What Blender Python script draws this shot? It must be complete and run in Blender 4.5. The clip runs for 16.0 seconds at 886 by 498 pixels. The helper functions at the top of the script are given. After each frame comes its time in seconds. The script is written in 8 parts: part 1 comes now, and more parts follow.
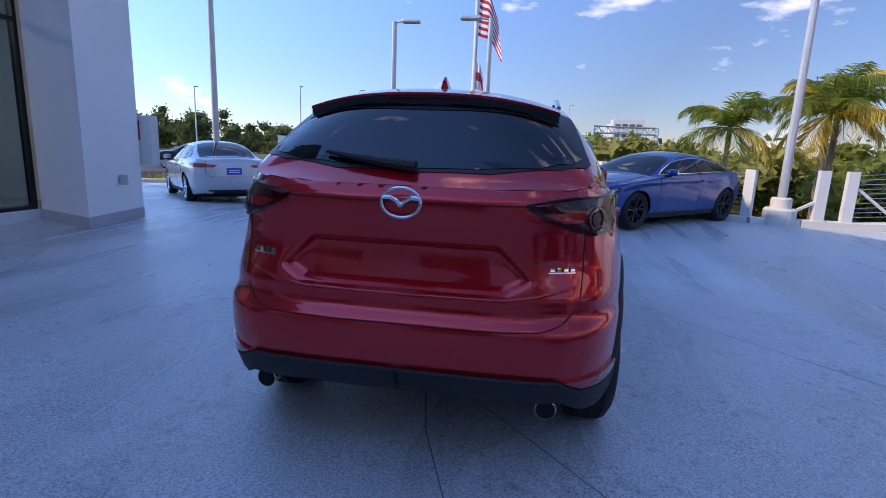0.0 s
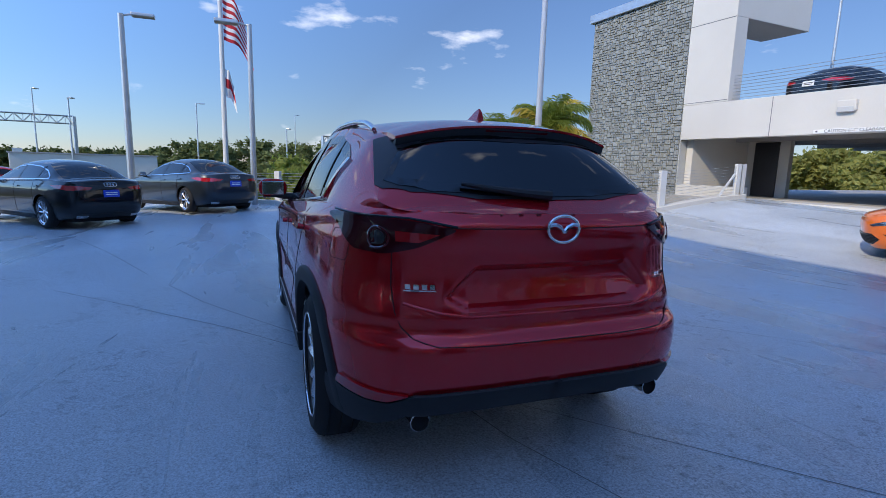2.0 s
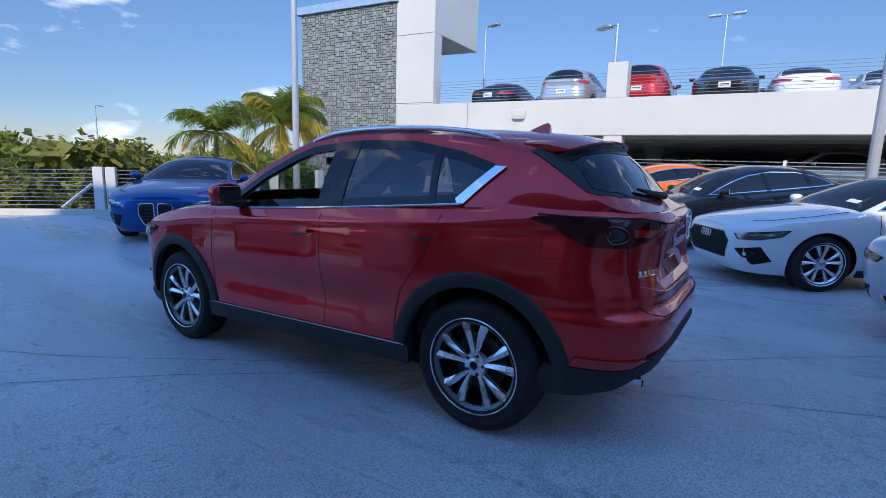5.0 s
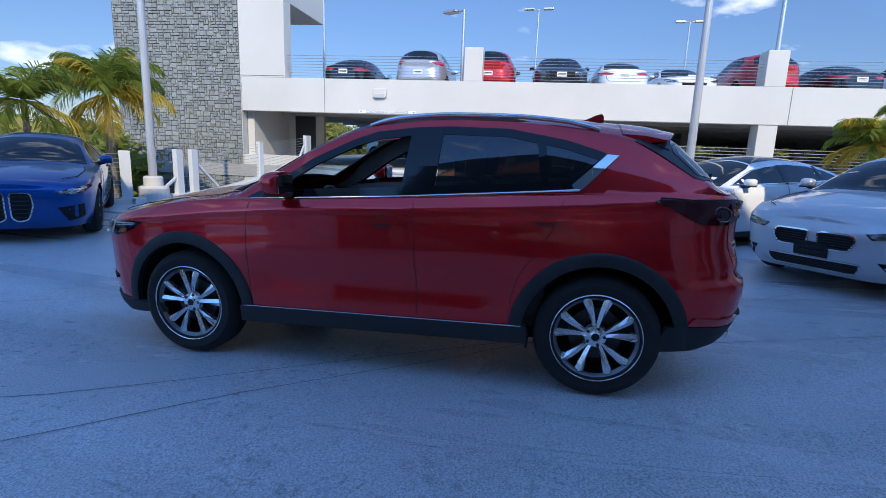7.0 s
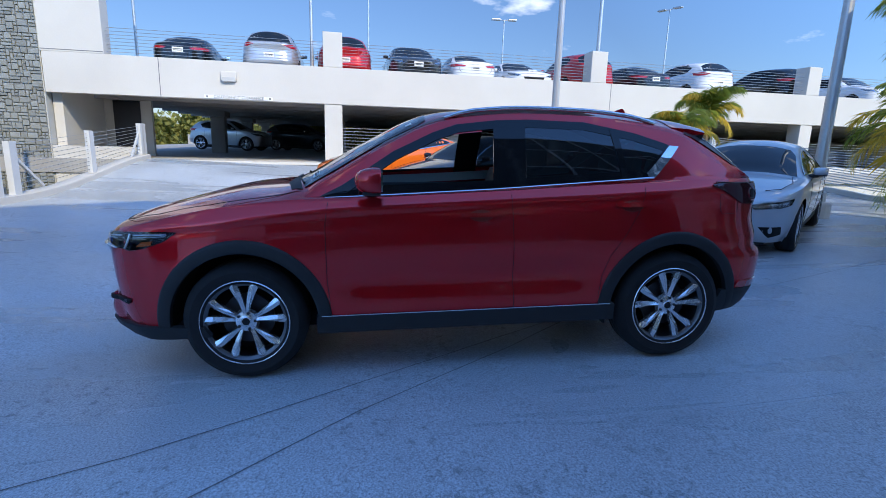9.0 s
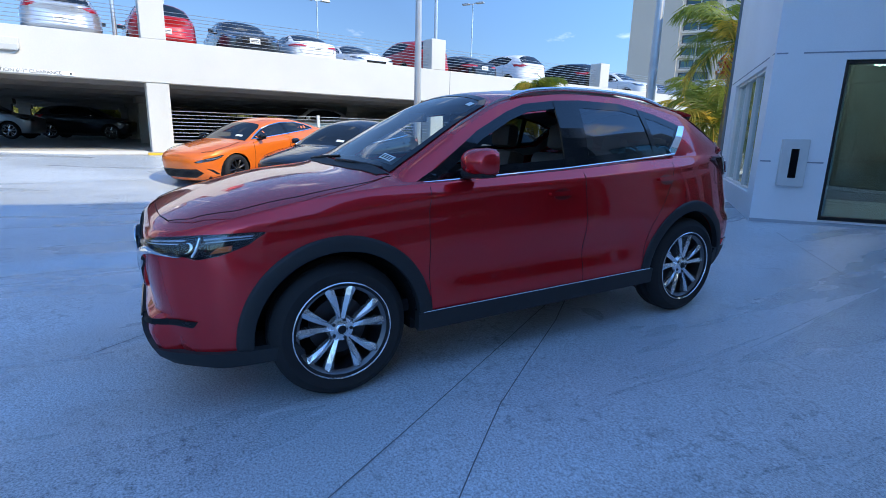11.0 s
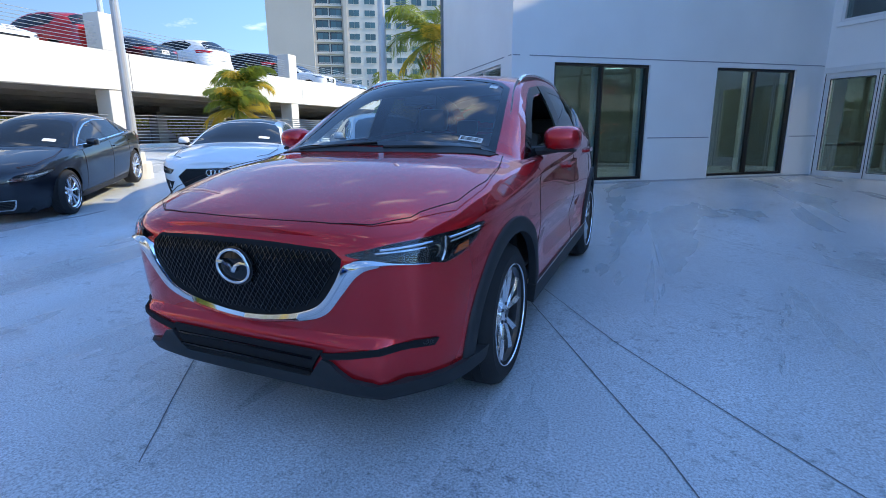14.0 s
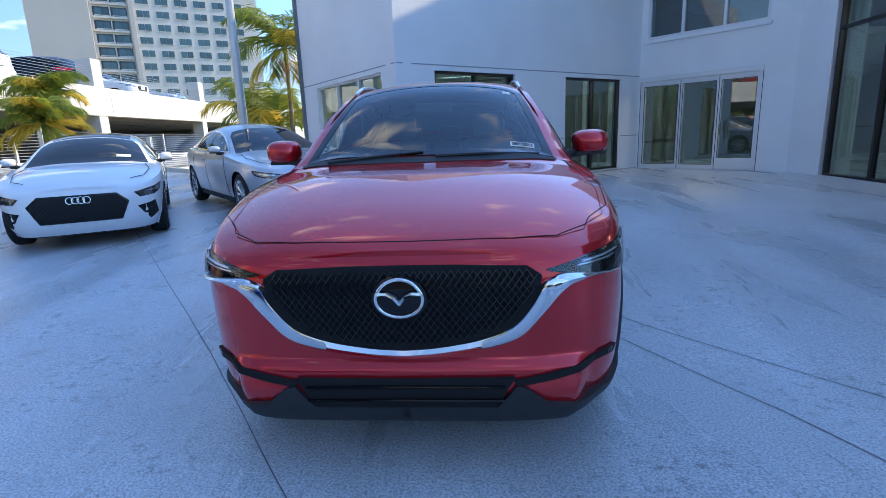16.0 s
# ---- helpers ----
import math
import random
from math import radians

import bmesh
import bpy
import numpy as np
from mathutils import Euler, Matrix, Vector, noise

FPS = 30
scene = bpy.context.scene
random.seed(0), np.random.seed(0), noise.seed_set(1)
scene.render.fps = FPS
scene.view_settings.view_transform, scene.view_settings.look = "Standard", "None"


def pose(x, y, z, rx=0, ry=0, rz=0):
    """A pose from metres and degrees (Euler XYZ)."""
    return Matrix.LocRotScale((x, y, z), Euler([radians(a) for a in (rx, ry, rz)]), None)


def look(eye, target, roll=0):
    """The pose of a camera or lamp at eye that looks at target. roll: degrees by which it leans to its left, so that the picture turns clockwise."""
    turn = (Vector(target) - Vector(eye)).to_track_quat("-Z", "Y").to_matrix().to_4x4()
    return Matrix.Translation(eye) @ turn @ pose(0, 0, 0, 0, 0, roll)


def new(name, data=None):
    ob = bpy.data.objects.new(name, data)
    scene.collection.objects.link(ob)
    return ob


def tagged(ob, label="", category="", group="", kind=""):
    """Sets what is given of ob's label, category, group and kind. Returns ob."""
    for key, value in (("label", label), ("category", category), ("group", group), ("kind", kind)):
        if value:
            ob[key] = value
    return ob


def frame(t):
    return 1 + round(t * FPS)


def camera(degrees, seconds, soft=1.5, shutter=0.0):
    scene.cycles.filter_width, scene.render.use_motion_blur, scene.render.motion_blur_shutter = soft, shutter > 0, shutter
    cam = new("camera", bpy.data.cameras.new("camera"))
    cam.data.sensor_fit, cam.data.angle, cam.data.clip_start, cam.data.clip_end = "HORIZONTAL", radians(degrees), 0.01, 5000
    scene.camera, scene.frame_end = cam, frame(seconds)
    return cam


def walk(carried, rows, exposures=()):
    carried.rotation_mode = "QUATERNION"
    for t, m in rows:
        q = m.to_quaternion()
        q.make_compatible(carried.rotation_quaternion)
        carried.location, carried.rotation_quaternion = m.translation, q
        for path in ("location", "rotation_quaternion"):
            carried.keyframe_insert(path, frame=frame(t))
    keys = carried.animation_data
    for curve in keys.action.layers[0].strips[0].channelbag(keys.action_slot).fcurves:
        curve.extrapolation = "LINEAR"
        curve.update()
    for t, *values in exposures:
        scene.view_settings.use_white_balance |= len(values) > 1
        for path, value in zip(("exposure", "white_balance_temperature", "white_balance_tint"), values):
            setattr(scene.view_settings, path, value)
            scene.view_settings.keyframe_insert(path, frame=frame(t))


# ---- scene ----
cam = camera(82.0, 16.0, 0.7)
PATH = [
    (0, (0.439, -3.938, 1.337), (0.13, -2.001, 0.946), 2.3),
    (0.5, (0.026, -4.032, 1.356), (-0.011, -2.067, 0.985), 2.6),
    (1, (-0.367, -4.025, 1.366), (-0.14, -2.07, 1.01), 2.3),
    (1.5, (-0.781, -3.986, 1.378), (-0.324, -2.07, 1.035), 2.0),
    (2, (-1.159, -3.889, 1.373), (-0.459, -2.043, 1.052), 1.6),
    (2.5, (-1.539, -3.755, 1.382), (-0.619, -2.005, 1.08), 1.3),
    (3, (-1.94, -3.596, 1.403), (-0.832, -1.959, 1.097), 1.3),
    (3.5, (-2.257, -3.365, 1.416), (-0.976, -1.864, 1.089), 1.4),
    (4, (-2.578, -3.132, 1.422), (-1.15, -1.771, 1.089), 1.5),
    (4.2, (-2.697, -3.032, 1.409), (-1.217, -1.727, 1.084), 1.6),
    (6.3, (-3.664, -1.627, 1.393), (-1.814, -0.972, 1.01), 1.9),
    (6.5, (-3.731, -1.459, 1.419), (-1.859, -0.872, 1.03), 2.0),
    (7, (-3.816, -1.061, 1.401), (-1.899, -0.641, 1.016), 2.1),
    (7.5, (-3.885, -0.638, 1.399), (-1.941, -0.383, 1.003), 2.5),
    (8, (-3.937, -0.224, 1.404), (-1.981, -0.134, 0.999), 2.2),
    (8.5, (-3.924, 0.191, 1.392), (-1.968, 0.102, 0.985), 1.9),
    (9, (-3.905, 0.597, 1.379), (-1.965, 0.33, 0.971), 1.7),
    (9.2, (-3.87, 0.742, 1.355), (-1.942, 0.405, 0.943), 1.7),
    (11.3, (-3.166, 2.338, 1.284), (-1.522, 1.289, 0.839), 1.1),
    (11.5, (-3.075, 2.467, 1.273), (-1.472, 1.358, 0.823), 0.8),
    (12, (-2.827, 2.769, 1.261), (-1.345, 1.504, 0.808), 0.5),
    (12.5, (-2.56, 3.076, 1.233), (-1.219, 1.661, 0.786), 0.3),
    (13, (-2.246, 3.319, 1.204), (-1.083, 1.755, 0.754), 0.3),
    (13.5, (-1.909, 3.532, 1.195), (-0.942, 1.842, 0.739), 0.1),
    (14, (-1.571, 3.741, 1.209), (-0.791, 1.956, 0.756), -0.4),
    (14.5, (-1.216, 3.857, 1.227), (-0.626, 2.001, 0.773), -0.7),
    (15, (-0.849, 3.956, 1.237), (-0.443, 2.049, 0.788), -0.9),
    (15.5, (-0.54, 3.965, 1.232), (-0.271, 2.034, 0.787), -2.0),
    (16, (-0.287, 3.932, 1.231), (-0.139, 1.986, 0.794), -2.2),
]
walk(cam, [(t, look(eye, target, roll)) for t, eye, target, roll in PATH],
     [(0.0, 1.08, 6000, 22), (2.0, 0.85, 5650, 12), (4.0, 0.95, 5550, 11), (9.0, 1.06, 5500, 9), (12.0, 1.40, 5650, 6), (16.0, 1.60, 6200, 9)])


# ---- world, sun, exposure ----
SUN_AZ = math.atan2(-1.0, -0.46)          # azimuth of the sun from +y towards +x
SUN_EL = radians(36)
world = bpy.data.worlds.new("sky")
scene.world = world
world.use_nodes = True
wt = world.node_tree
sky = wt.nodes.new("ShaderNodeTexSky")
sky.sky_type = 'NISHITA'
sky.sun_disc = False
sky.sun_elevation, sky.sun_rotation = SUN_EL, SUN_AZ
sky.air_density, sky.dust_density, sky.ozone_density = 0.95, 0.0, 6.0
wbg = wt.nodes["Background"]
wbg.inputs["Strength"].default_value = 0.15
sd = Vector((math.sin(SUN_AZ) * math.cos(SUN_EL), math.cos(SUN_AZ) * math.cos(SUN_EL), math.sin(SUN_EL)))
# small fair-weather clouds
wco = wt.nodes.new("ShaderNodeTexCoord")
wmap = wt.nodes.new("ShaderNodeMapping")
wmap.inputs["Scale"].default_value = (1.0, 1.0, 2.6)
wn = wt.nodes.new("ShaderNodeTexNoise")
wn.inputs["Scale"].default_value = 5.2
wn.inputs["Detail"].default_value = 6.0
wn.inputs["Roughness"].default_value = 0.52
wr = wt.nodes.new("ShaderNodeValToRGB")
wr.color_ramp.elements[0].position = 0.60
wr.color_ramp.elements[1].position = 0.74
wmix = wt.nodes.new("ShaderNodeMix")
wmix.data_type = 'RGBA'
wt.links.new(wco.outputs["Generated"], wmap.inputs["Vector"])
wt.links.new(wmap.outputs["Vector"], wn.inputs["Vector"])
wt.links.new(wn.outputs["Fac"], wr.inputs["Fac"])
wt.links.new(wr.outputs["Color"], wmix.inputs["Factor"])
# the clear sky deepens smoothly from the sun's side to the far side
wdot = wt.nodes.new("ShaderNodeVectorMath")
wdot.operation = 'DOT_PRODUCT'
wdot.inputs[1].default_value = sd
wdeep = wt.nodes.new("ShaderNodeMapRange")
wdeep.inputs["From Min"].default_value, wdeep.inputs["From Max"].default_value = -0.40, 0.60
wtint = wt.nodes.new("ShaderNodeMix")
wtint.data_type = 'RGBA'
wtint.inputs["A"].default_value, wtint.inputs["B"].default_value = (0.50, 0.43, 0.40, 1), (1.30, 1.28, 1.26, 1)
wmul = wt.nodes.new("ShaderNodeMix")
wmul.data_type, wmul.blend_type = 'RGBA', 'MULTIPLY'
wmul.inputs["Factor"].default_value = 1.0
wt.links.new(wco.outputs["Generated"], wdot.inputs[0])
wt.links.new(wdot.outputs["Value"], wdeep.inputs["Value"])
wt.links.new(wdeep.outputs["Result"], wtint.inputs["Factor"])
wt.links.new(sky.outputs["Color"], wmul.inputs["A"])
wt.links.new(wtint.outputs["Result"], wmul.inputs["B"])
# and it dims a little in the haze low over the land
wsep = wt.nodes.new("ShaderNodeSeparateXYZ")
wlow = wt.nodes.new("ShaderNodeMapRange")
wlow.inputs["From Min"].default_value, wlow.inputs["From Max"].default_value = 0.0, 0.30
wlow.inputs["To Min"].default_value, wlow.inputs["To Max"].default_value = 0.62, 1.0
whaze = wt.nodes.new("ShaderNodeVectorMath")
whaze.operation = 'SCALE'
wt.links.new(wco.outputs["Generated"], wsep.inputs[0])
wt.links.new(wsep.outputs["Z"], wlow.inputs["Value"])
wt.links.new(wmul.outputs["Result"], whaze.inputs[0])
wt.links.new(wlow.outputs["Result"], whaze.inputs["Scale"])
wt.links.new(whaze.outputs["Vector"], wmix.inputs["A"])
wmix.inputs["B"].default_value = (5.2, 4.9, 4.7, 1)
wt.links.new(wmix.outputs["Result"], wbg.inputs["Color"])

sun = new("sun", bpy.data.lights.new("sun", 'SUN'))
sun.data.energy, sun.data.angle, sun.data.color = 2.1, radians(0.53), (1.0, 0.79, 0.48)
sun.matrix_world = look(sd * 60, (0, 0, 0))


# ---- materials ----
def material(name, col, rough=0.5, metal=0.0, var=0.10, scale=2.0, fine=30.0, bump=0.0, bdist=0.004, coat=0.0, coat_rough=0.03,
             rand=0.0, spec=0.5, trans=0.0, emit=0.0, alpha=1.0, ior=1.45, island=False, sub=0.0):
    m = bpy.data.materials.new(name)
    m.use_nodes = True
    nt = m.node_tree
    b = nt.nodes["Principled BSDF"]
    ins = b.inputs
    ins["Base Color"].default_value = (*col, 1)
    ins["Roughness"].default_value, ins["Metallic"].default_value = rough, metal
    ins["Coat Weight"].default_value, ins["Coat Roughness"].default_value = coat, coat_rough
    ins["Specular IOR Level"].default_value = spec
    ins["Transmission Weight"].default_value, ins["IOR"].default_value = trans, ior
    ins["Alpha"].default_value = alpha
    if sub:
        ins["Subsurface Weight"].default_value = sub
    if emit:
        ins["Emission Color"].default_value, ins["Emission Strength"].default_value = (*col, 1), emit
    if var or bump or rand:
        co = nt.nodes.new("ShaderNodeTexCoord")
        n1, n2 = nt.nodes.new("ShaderNodeTexNoise"), nt.nodes.new("ShaderNodeTexNoise")
        for n, s, d in ((n1, scale, 5), (n2, fine, 4)):
            n.inputs["Scale"].default_value, n.inputs["Detail"].default_value = s, d
            nt.links.new(co.outputs["Object"], n.inputs["Vector"])
        add = nt.nodes.new("ShaderNodeMath")
        add.operation = 'MULTIPLY_ADD'
        add.inputs[1].default_value = 0.4
        nt.links.new(n2.outputs["Fac"], add.inputs[0])
        nt.links.new(n1.outputs["Fac"], add.inputs[2])
        src = add.outputs[0]
        if rand or island:
            if island:
                info = nt.nodes.new("ShaderNodeNewGeometry").outputs["Random Per Island"]
            else:
                info = nt.nodes.new("ShaderNodeObjectInfo").outputs["Random"]
            a2 = nt.nodes.new("ShaderNodeMath")
            a2.operation = 'MULTIPLY_ADD'
            a2.inputs[1].default_value = rand
            nt.links.new(info, a2.inputs[0])
            nt.links.new(src, a2.inputs[2])
            sub2 = nt.nodes.new("ShaderNodeMath")
            sub2.operation = 'SUBTRACT'
            sub2.inputs[1].default_value = rand / 2
            nt.links.new(a2.outputs[0], sub2.inputs[0])
            src = sub2.outputs[0]
        mr = nt.nodes.new("ShaderNodeMapRange")
        mr.inputs["From Min"].default_value, mr.inputs["From Max"].default_value = 0.35, 1.05
        mr.inputs["To Min"].default_value, mr.inputs["To Max"].default_value = 1 - var - rand / 2, 1 + var + rand / 2
        nt.links.new(src, mr.inputs["Value"])
        mul = nt.nodes.new("ShaderNodeMix")
        mul.data_type, mul.blend_type = 'RGBA', 'MULTIPLY'
        mul.inputs["Factor"].default_value = 1.0
        mul.inputs["A"].default_value = (*col, 1)
        nt.links.new(mr.outputs["Result"], mul.inputs["B"])
        nt.links.new(mul.outputs["Result"], ins["Base Color"])
        if bump:
            bp = nt.nodes.new("ShaderNodeBump")
            bp.inputs["Strength"].default_value, bp.inputs["Distance"].default_value = bump, bdist
            nt.links.new(n2.outputs["Fac"], bp.inputs["Height"])
            nt.links.new(bp.outputs["Normal"], ins["Normal"])
    return m


def glass_material(name, tint, rough=0.0, mix=0.75):
    """Thin tinted pane: part clear tinted, part mirror by angle."""
    m = bpy.data.materials.new(name)
    m.use_nodes = True
    nt = m.node_tree
    nt.nodes.clear()
    out, tr, gl, mx, fr = (nt.nodes.new(k) for k in ("ShaderNodeOutputMaterial", "ShaderNodeBsdfTransparent", "ShaderNodeBsdfGlossy", "ShaderNodeMixShader", "ShaderNodeLayerWeight"))
    tr.inputs["Color"].default_value = (*tint, 1)
    gl.inputs["Roughness"].default_value = rough
    gl.inputs["Color"].default_value = (0.95, 0.97, 1, 1)
    f0 = ((mix - 1) / (mix + 1)) ** 2
    pw, ma = nt.nodes.new("ShaderNodeMath"), nt.nodes.new("ShaderNodeMath")
    pw.operation, ma.operation = 'POWER', 'MULTIPLY_ADD'
    pw.inputs[1].default_value = 5.0
    ma.inputs[1].default_value, ma.inputs[2].default_value = 1 - f0, f0
    fr.inputs["Blend"].default_value = 0.5
    nt.links.new(fr.outputs["Facing"], pw.inputs[0])
    nt.links.new(pw.outputs[0], ma.inputs[0])
    nt.links.new(ma.outputs[0], mx.inputs[0])
    nt.links.new(tr.outputs[0], mx.inputs[1])
    nt.links.new(gl.outputs[0], mx.inputs[2])
    nt.links.new(mx.outputs[0], out.inputs[0])
    return m


def deck_material():
    """Worn grey-blue traffic coating: broad stains, tyre smears, fine sandy grain."""
    m = material("deck_coating", (0.53, 0.57, 0.60), rough=0.5, var=0.22, scale=0.35, fine=120, bump=0.8, bdist=0.004)
    nt = m.node_tree
    b = nt.nodes["Principled BSDF"]
    co = nt.nodes.new("ShaderNodeTexCoord")
    mp = nt.nodes.new("ShaderNodeMapping")
    mp.inputs["Scale"].default_value = (0.9, 0.18, 1)
    mp.inputs["Rotation"].default_value = (0, 0, radians(55))
    sm = nt.nodes.new("ShaderNodeTexNoise")
    sm.inputs["Scale"].default_value, sm.inputs["Detail"].default_value, sm.inputs["Distortion"].default_value = 1.3, 7, 0.8
    rp = nt.nodes.new("ShaderNodeMapRange")
    rp.inputs["From Min"].default_value, rp.inputs["From Max"].default_value = 0.35, 0.65
    rp.inputs["To Min"].default_value, rp.inputs["To Max"].default_value = 0.20, 0.48
    nt.links.new(co.outputs["Object"], mp.inputs["Vector"])
    nt.links.new(mp.outputs[0], sm.inputs["Vector"])
    nt.links.new(sm.outputs["Fac"], rp.inputs["Value"])
    nt.links.new(rp.outputs[0], b.inputs["Roughness"])
    # dark oil spots
    sp = nt.nodes.new("ShaderNodeTexNoise")
    sp.inputs["Scale"].default_value, sp.inputs["Detail"].default_value = 3.2, 3
    nt.links.new(co.outputs["Object"], sp.inputs["Vector"])
    r2 = nt.nodes.new("ShaderNodeMapRange")
    r2.inputs["From Min"].default_value, r2.inputs["From Max"].default_value = 0.62, 0.82
    r2.inputs["To Min"].default_value, r2.inputs["To Max"].default_value = 1.0, 0.74
    nt.links.new(sp.outputs["Fac"], r2.inputs["Value"])
    mu = nt.nodes.new("ShaderNodeMix")
    mu.data_type, mu.blend_type = 'RGBA', 'MULTIPLY'
    mu.inputs["Factor"].default_value = 1
    old = b.inputs["Base Color"].links[0].from_socket
    nt.links.new(old, mu.inputs["A"])
    nt.links.new(r2.outputs[0], mu.inputs["B"])
    st = nt.nodes.new("ShaderNodeMapRange")
    st.inputs["From Min"].default_value, st.inputs["From Max"].default_value = 0.3, 0.7
    st.inputs["To Min"].default_value, st.inputs["To Max"].default_value = 0.84, 1.08
    nt.links.new(sm.outputs["Fac"], st.inputs["Value"])
    mu2 = nt.nodes.new("ShaderNodeMix")
    mu2.data_type, mu2.blend_type = 'RGBA', 'MULTIPLY'
    mu2.inputs["Factor"].default_value = 1
    nt.links.new(mu.outputs["Result"], mu2.inputs["A"])
    nt.links.new(st.outputs[0], mu2.inputs["B"])
    # dark grit in the coating
    gr = nt.nodes.new("ShaderNodeTexNoise")
    gr.inputs["Scale"].default_value, gr.inputs["Detail"].default_value, gr.inputs["Roughness"].default_value = 90, 4, 0.75
    nt.links.new(co.outputs["Object"], gr.inputs["Vector"])
    r3 = nt.nodes.new("ShaderNodeMapRange")
    r3.inputs["From Min"].default_value, r3.inputs["From Max"].default_value = 0.33, 0.60
    r3.inputs["To Min"].default_value, r3.inputs["To Max"].default_value = 0.46, 1.20
    nt.links.new(gr.outputs["Fac"], r3.inputs["Value"])
    mu3 = nt.nodes.new("ShaderNodeMix")
    mu3.data_type, mu3.blend_type = 'RGBA', 'MULTIPLY'
    mu3.inputs["Factor"].default_value = 1
    nt.links.new(mu2.outputs["Result"], mu3.inputs["A"])
    nt.links.new(r3.outputs[0], mu3.inputs["B"])
    # scattered pits and scuffs
    pt = nt.nodes.new("ShaderNodeTexNoise")
    pt.inputs["Scale"].default_value, pt.inputs["Detail"].default_value, pt.inputs["Roughness"].default_value = 14, 6, 0.68
    nt.links.new(co.outputs["Object"], pt.inputs["Vector"])
    r4 = nt.nodes.new("ShaderNodeMapRange")
    r4.inputs["From Min"].default_value, r4.inputs["From Max"].default_value = 0.54, 0.66
    r4.inputs["To Min"].default_value, r4.inputs["To Max"].default_value = 1.0, 0.55
    nt.links.new(pt.outputs["Fac"], r4.inputs["Value"])
    bl = nt.nodes.new("ShaderNodeTexNoise")
    bl.inputs["Scale"].default_value, bl.inputs["Detail"].default_value = 1.1, 5
    nt.links.new(co.outputs["Object"], bl.inputs["Vector"])
    r5 = nt.nodes.new("ShaderNodeMapRange")
    r5.inputs["From Min"].default_value, r5.inputs["From Max"].default_value = 0.42, 0.62
    nt.links.new(bl.outputs["Fac"], r5.inputs["Value"])
    mu4 = nt.nodes.new("ShaderNodeMix")
    mu4.data_type, mu4.blend_type = 'RGBA', 'MULTIPLY'
    nt.links.new(r5.outputs[0], mu4.inputs["Factor"])
    nt.links.new(mu3.outputs["Result"], mu4.inputs["A"])
    nt.links.new(r4.outputs[0], mu4.inputs["B"])
    nt.links.new(mu4.outputs["Result"], b.inputs["Base Color"])
    return m


DECK = deck_material()
STUCCO = material("stucco_white", (0.82, 0.83, 0.84), 0.85, var=0.07, scale=0.8, fine=60, bump=0.25, bdist=0.003)
CREAM = material("concrete_paint_cream", (0.60, 0.575, 0.52), 0.8, var=0.07, scale=0.6, fine=25, bump=0.2, bdist=0.004)
CONCRETE = material("bare_concrete", (0.36, 0.35, 0.33), 0.85, var=0.18, scale=0.9, fine=20, bump=0.3, bdist=0.005)
STONE = material("grey_stone", (0.27, 0.28, 0.265), 0.85, var=0.15, scale=3, fine=28, bump=0.6, bdist=0.01, rand=0.32)
MORTAR = material("mortar", (0.50, 0.50, 0.47), 0.9, var=0.12, scale=2, fine=30, bump=0.3)
PAINT_WHITE = material("white_metal_paint", (0.62, 0.62, 0.60), 0.4, var=0.05, scale=3, fine=20)
POLE = material("pole_paint", (0.48, 0.48, 0.48), 0.32, 0.35, var=0.06, scale=3, fine=20)
STEEL = material("galvanised_steel", (0.50, 0.51, 0.52), 0.38, 0.75, var=0.12, scale=4, fine=30)
FRAME_BLACK = material("black_frame", (0.015, 0.016, 0.018), 0.35, var=0.15)
ALU = material("white_aluminium", (0.72, 0.73, 0.74), 0.35, 0.1, var=0.04)
RUBBER = material("tyre_rubber", (0.016, 0.016, 0.017), 0.8, var=0.2, scale=8, fine=50, bump=0.2)
PLASTIC = material("black_plastic", (0.022, 0.023, 0.025), 0.62, var=0.15, scale=8, fine=90, bump=0.15, bdist=0.001)
GLOSSBLACK = material("gloss_black", (0.006, 0.006, 0.007), 0.08, var=0.0)
CHROME = material("chrome", (0.80, 0.81, 0.82), 0.06, 1.0, var=0.02)
SILVERRIM = material("silver_alloy", (0.82, 0.83, 0.85), 0.22, 0.85, var=0.05, scale=20, coat=0.6)
DARKMETAL = material("dark_metal", (0.06, 0.06, 0.065), 0.45, 0.8, var=0.15)
DARK = material("dark_void", (0.008, 0.008, 0.009), 0.9, var=0.2)
INTERIOR = material("dark_interior", (0.045, 0.045, 0.048), 0.6, var=0.2, scale=6)
LEATHER = material("black_leather", (0.075, 0.07, 0.068), 0.45, var=0.2, scale=8, fine=70, bump=0.2)
CARGLASS = glass_material("tinted_car_glass", (0.10, 0.12, 0.13), mix=1.75)
WINDSHIELD = glass_material("windscreen_glass", (0.62, 0.72, 0.74), mix=1.7)
PANE = glass_material("showroom_glass", (0.56, 0.70, 0.70), mix=2.1)
CLEAR = glass_material("clear_lens", (0.85, 0.88, 0.9), mix=1.5)
REDLENS = material("red_lamp_lens", (0.38, 0.006, 0.010), 0.1, var=0.05, coat=1)
DARKREDLENS = material("smoked_red_lens", (0.10, 0.004, 0.008), 0.08, var=0.05, coat=1)
AMBER = material("amber_reflector", (0.55, 0.10, 0.01), 0.2, var=0.05, coat=1)
LEAF = material("leaf_green", (0.200, 0.225, 0.055), 0.75, spec=0.15, var=0.25, scale=0.5, fine=6, rand=0.5, island=True)
LEAF2 = material("leaf_olive", (0.240, 0.235, 0.065), 0.75, spec=0.15, var=0.25, scale=0.5, fine=6, rand=0.5, island=True)
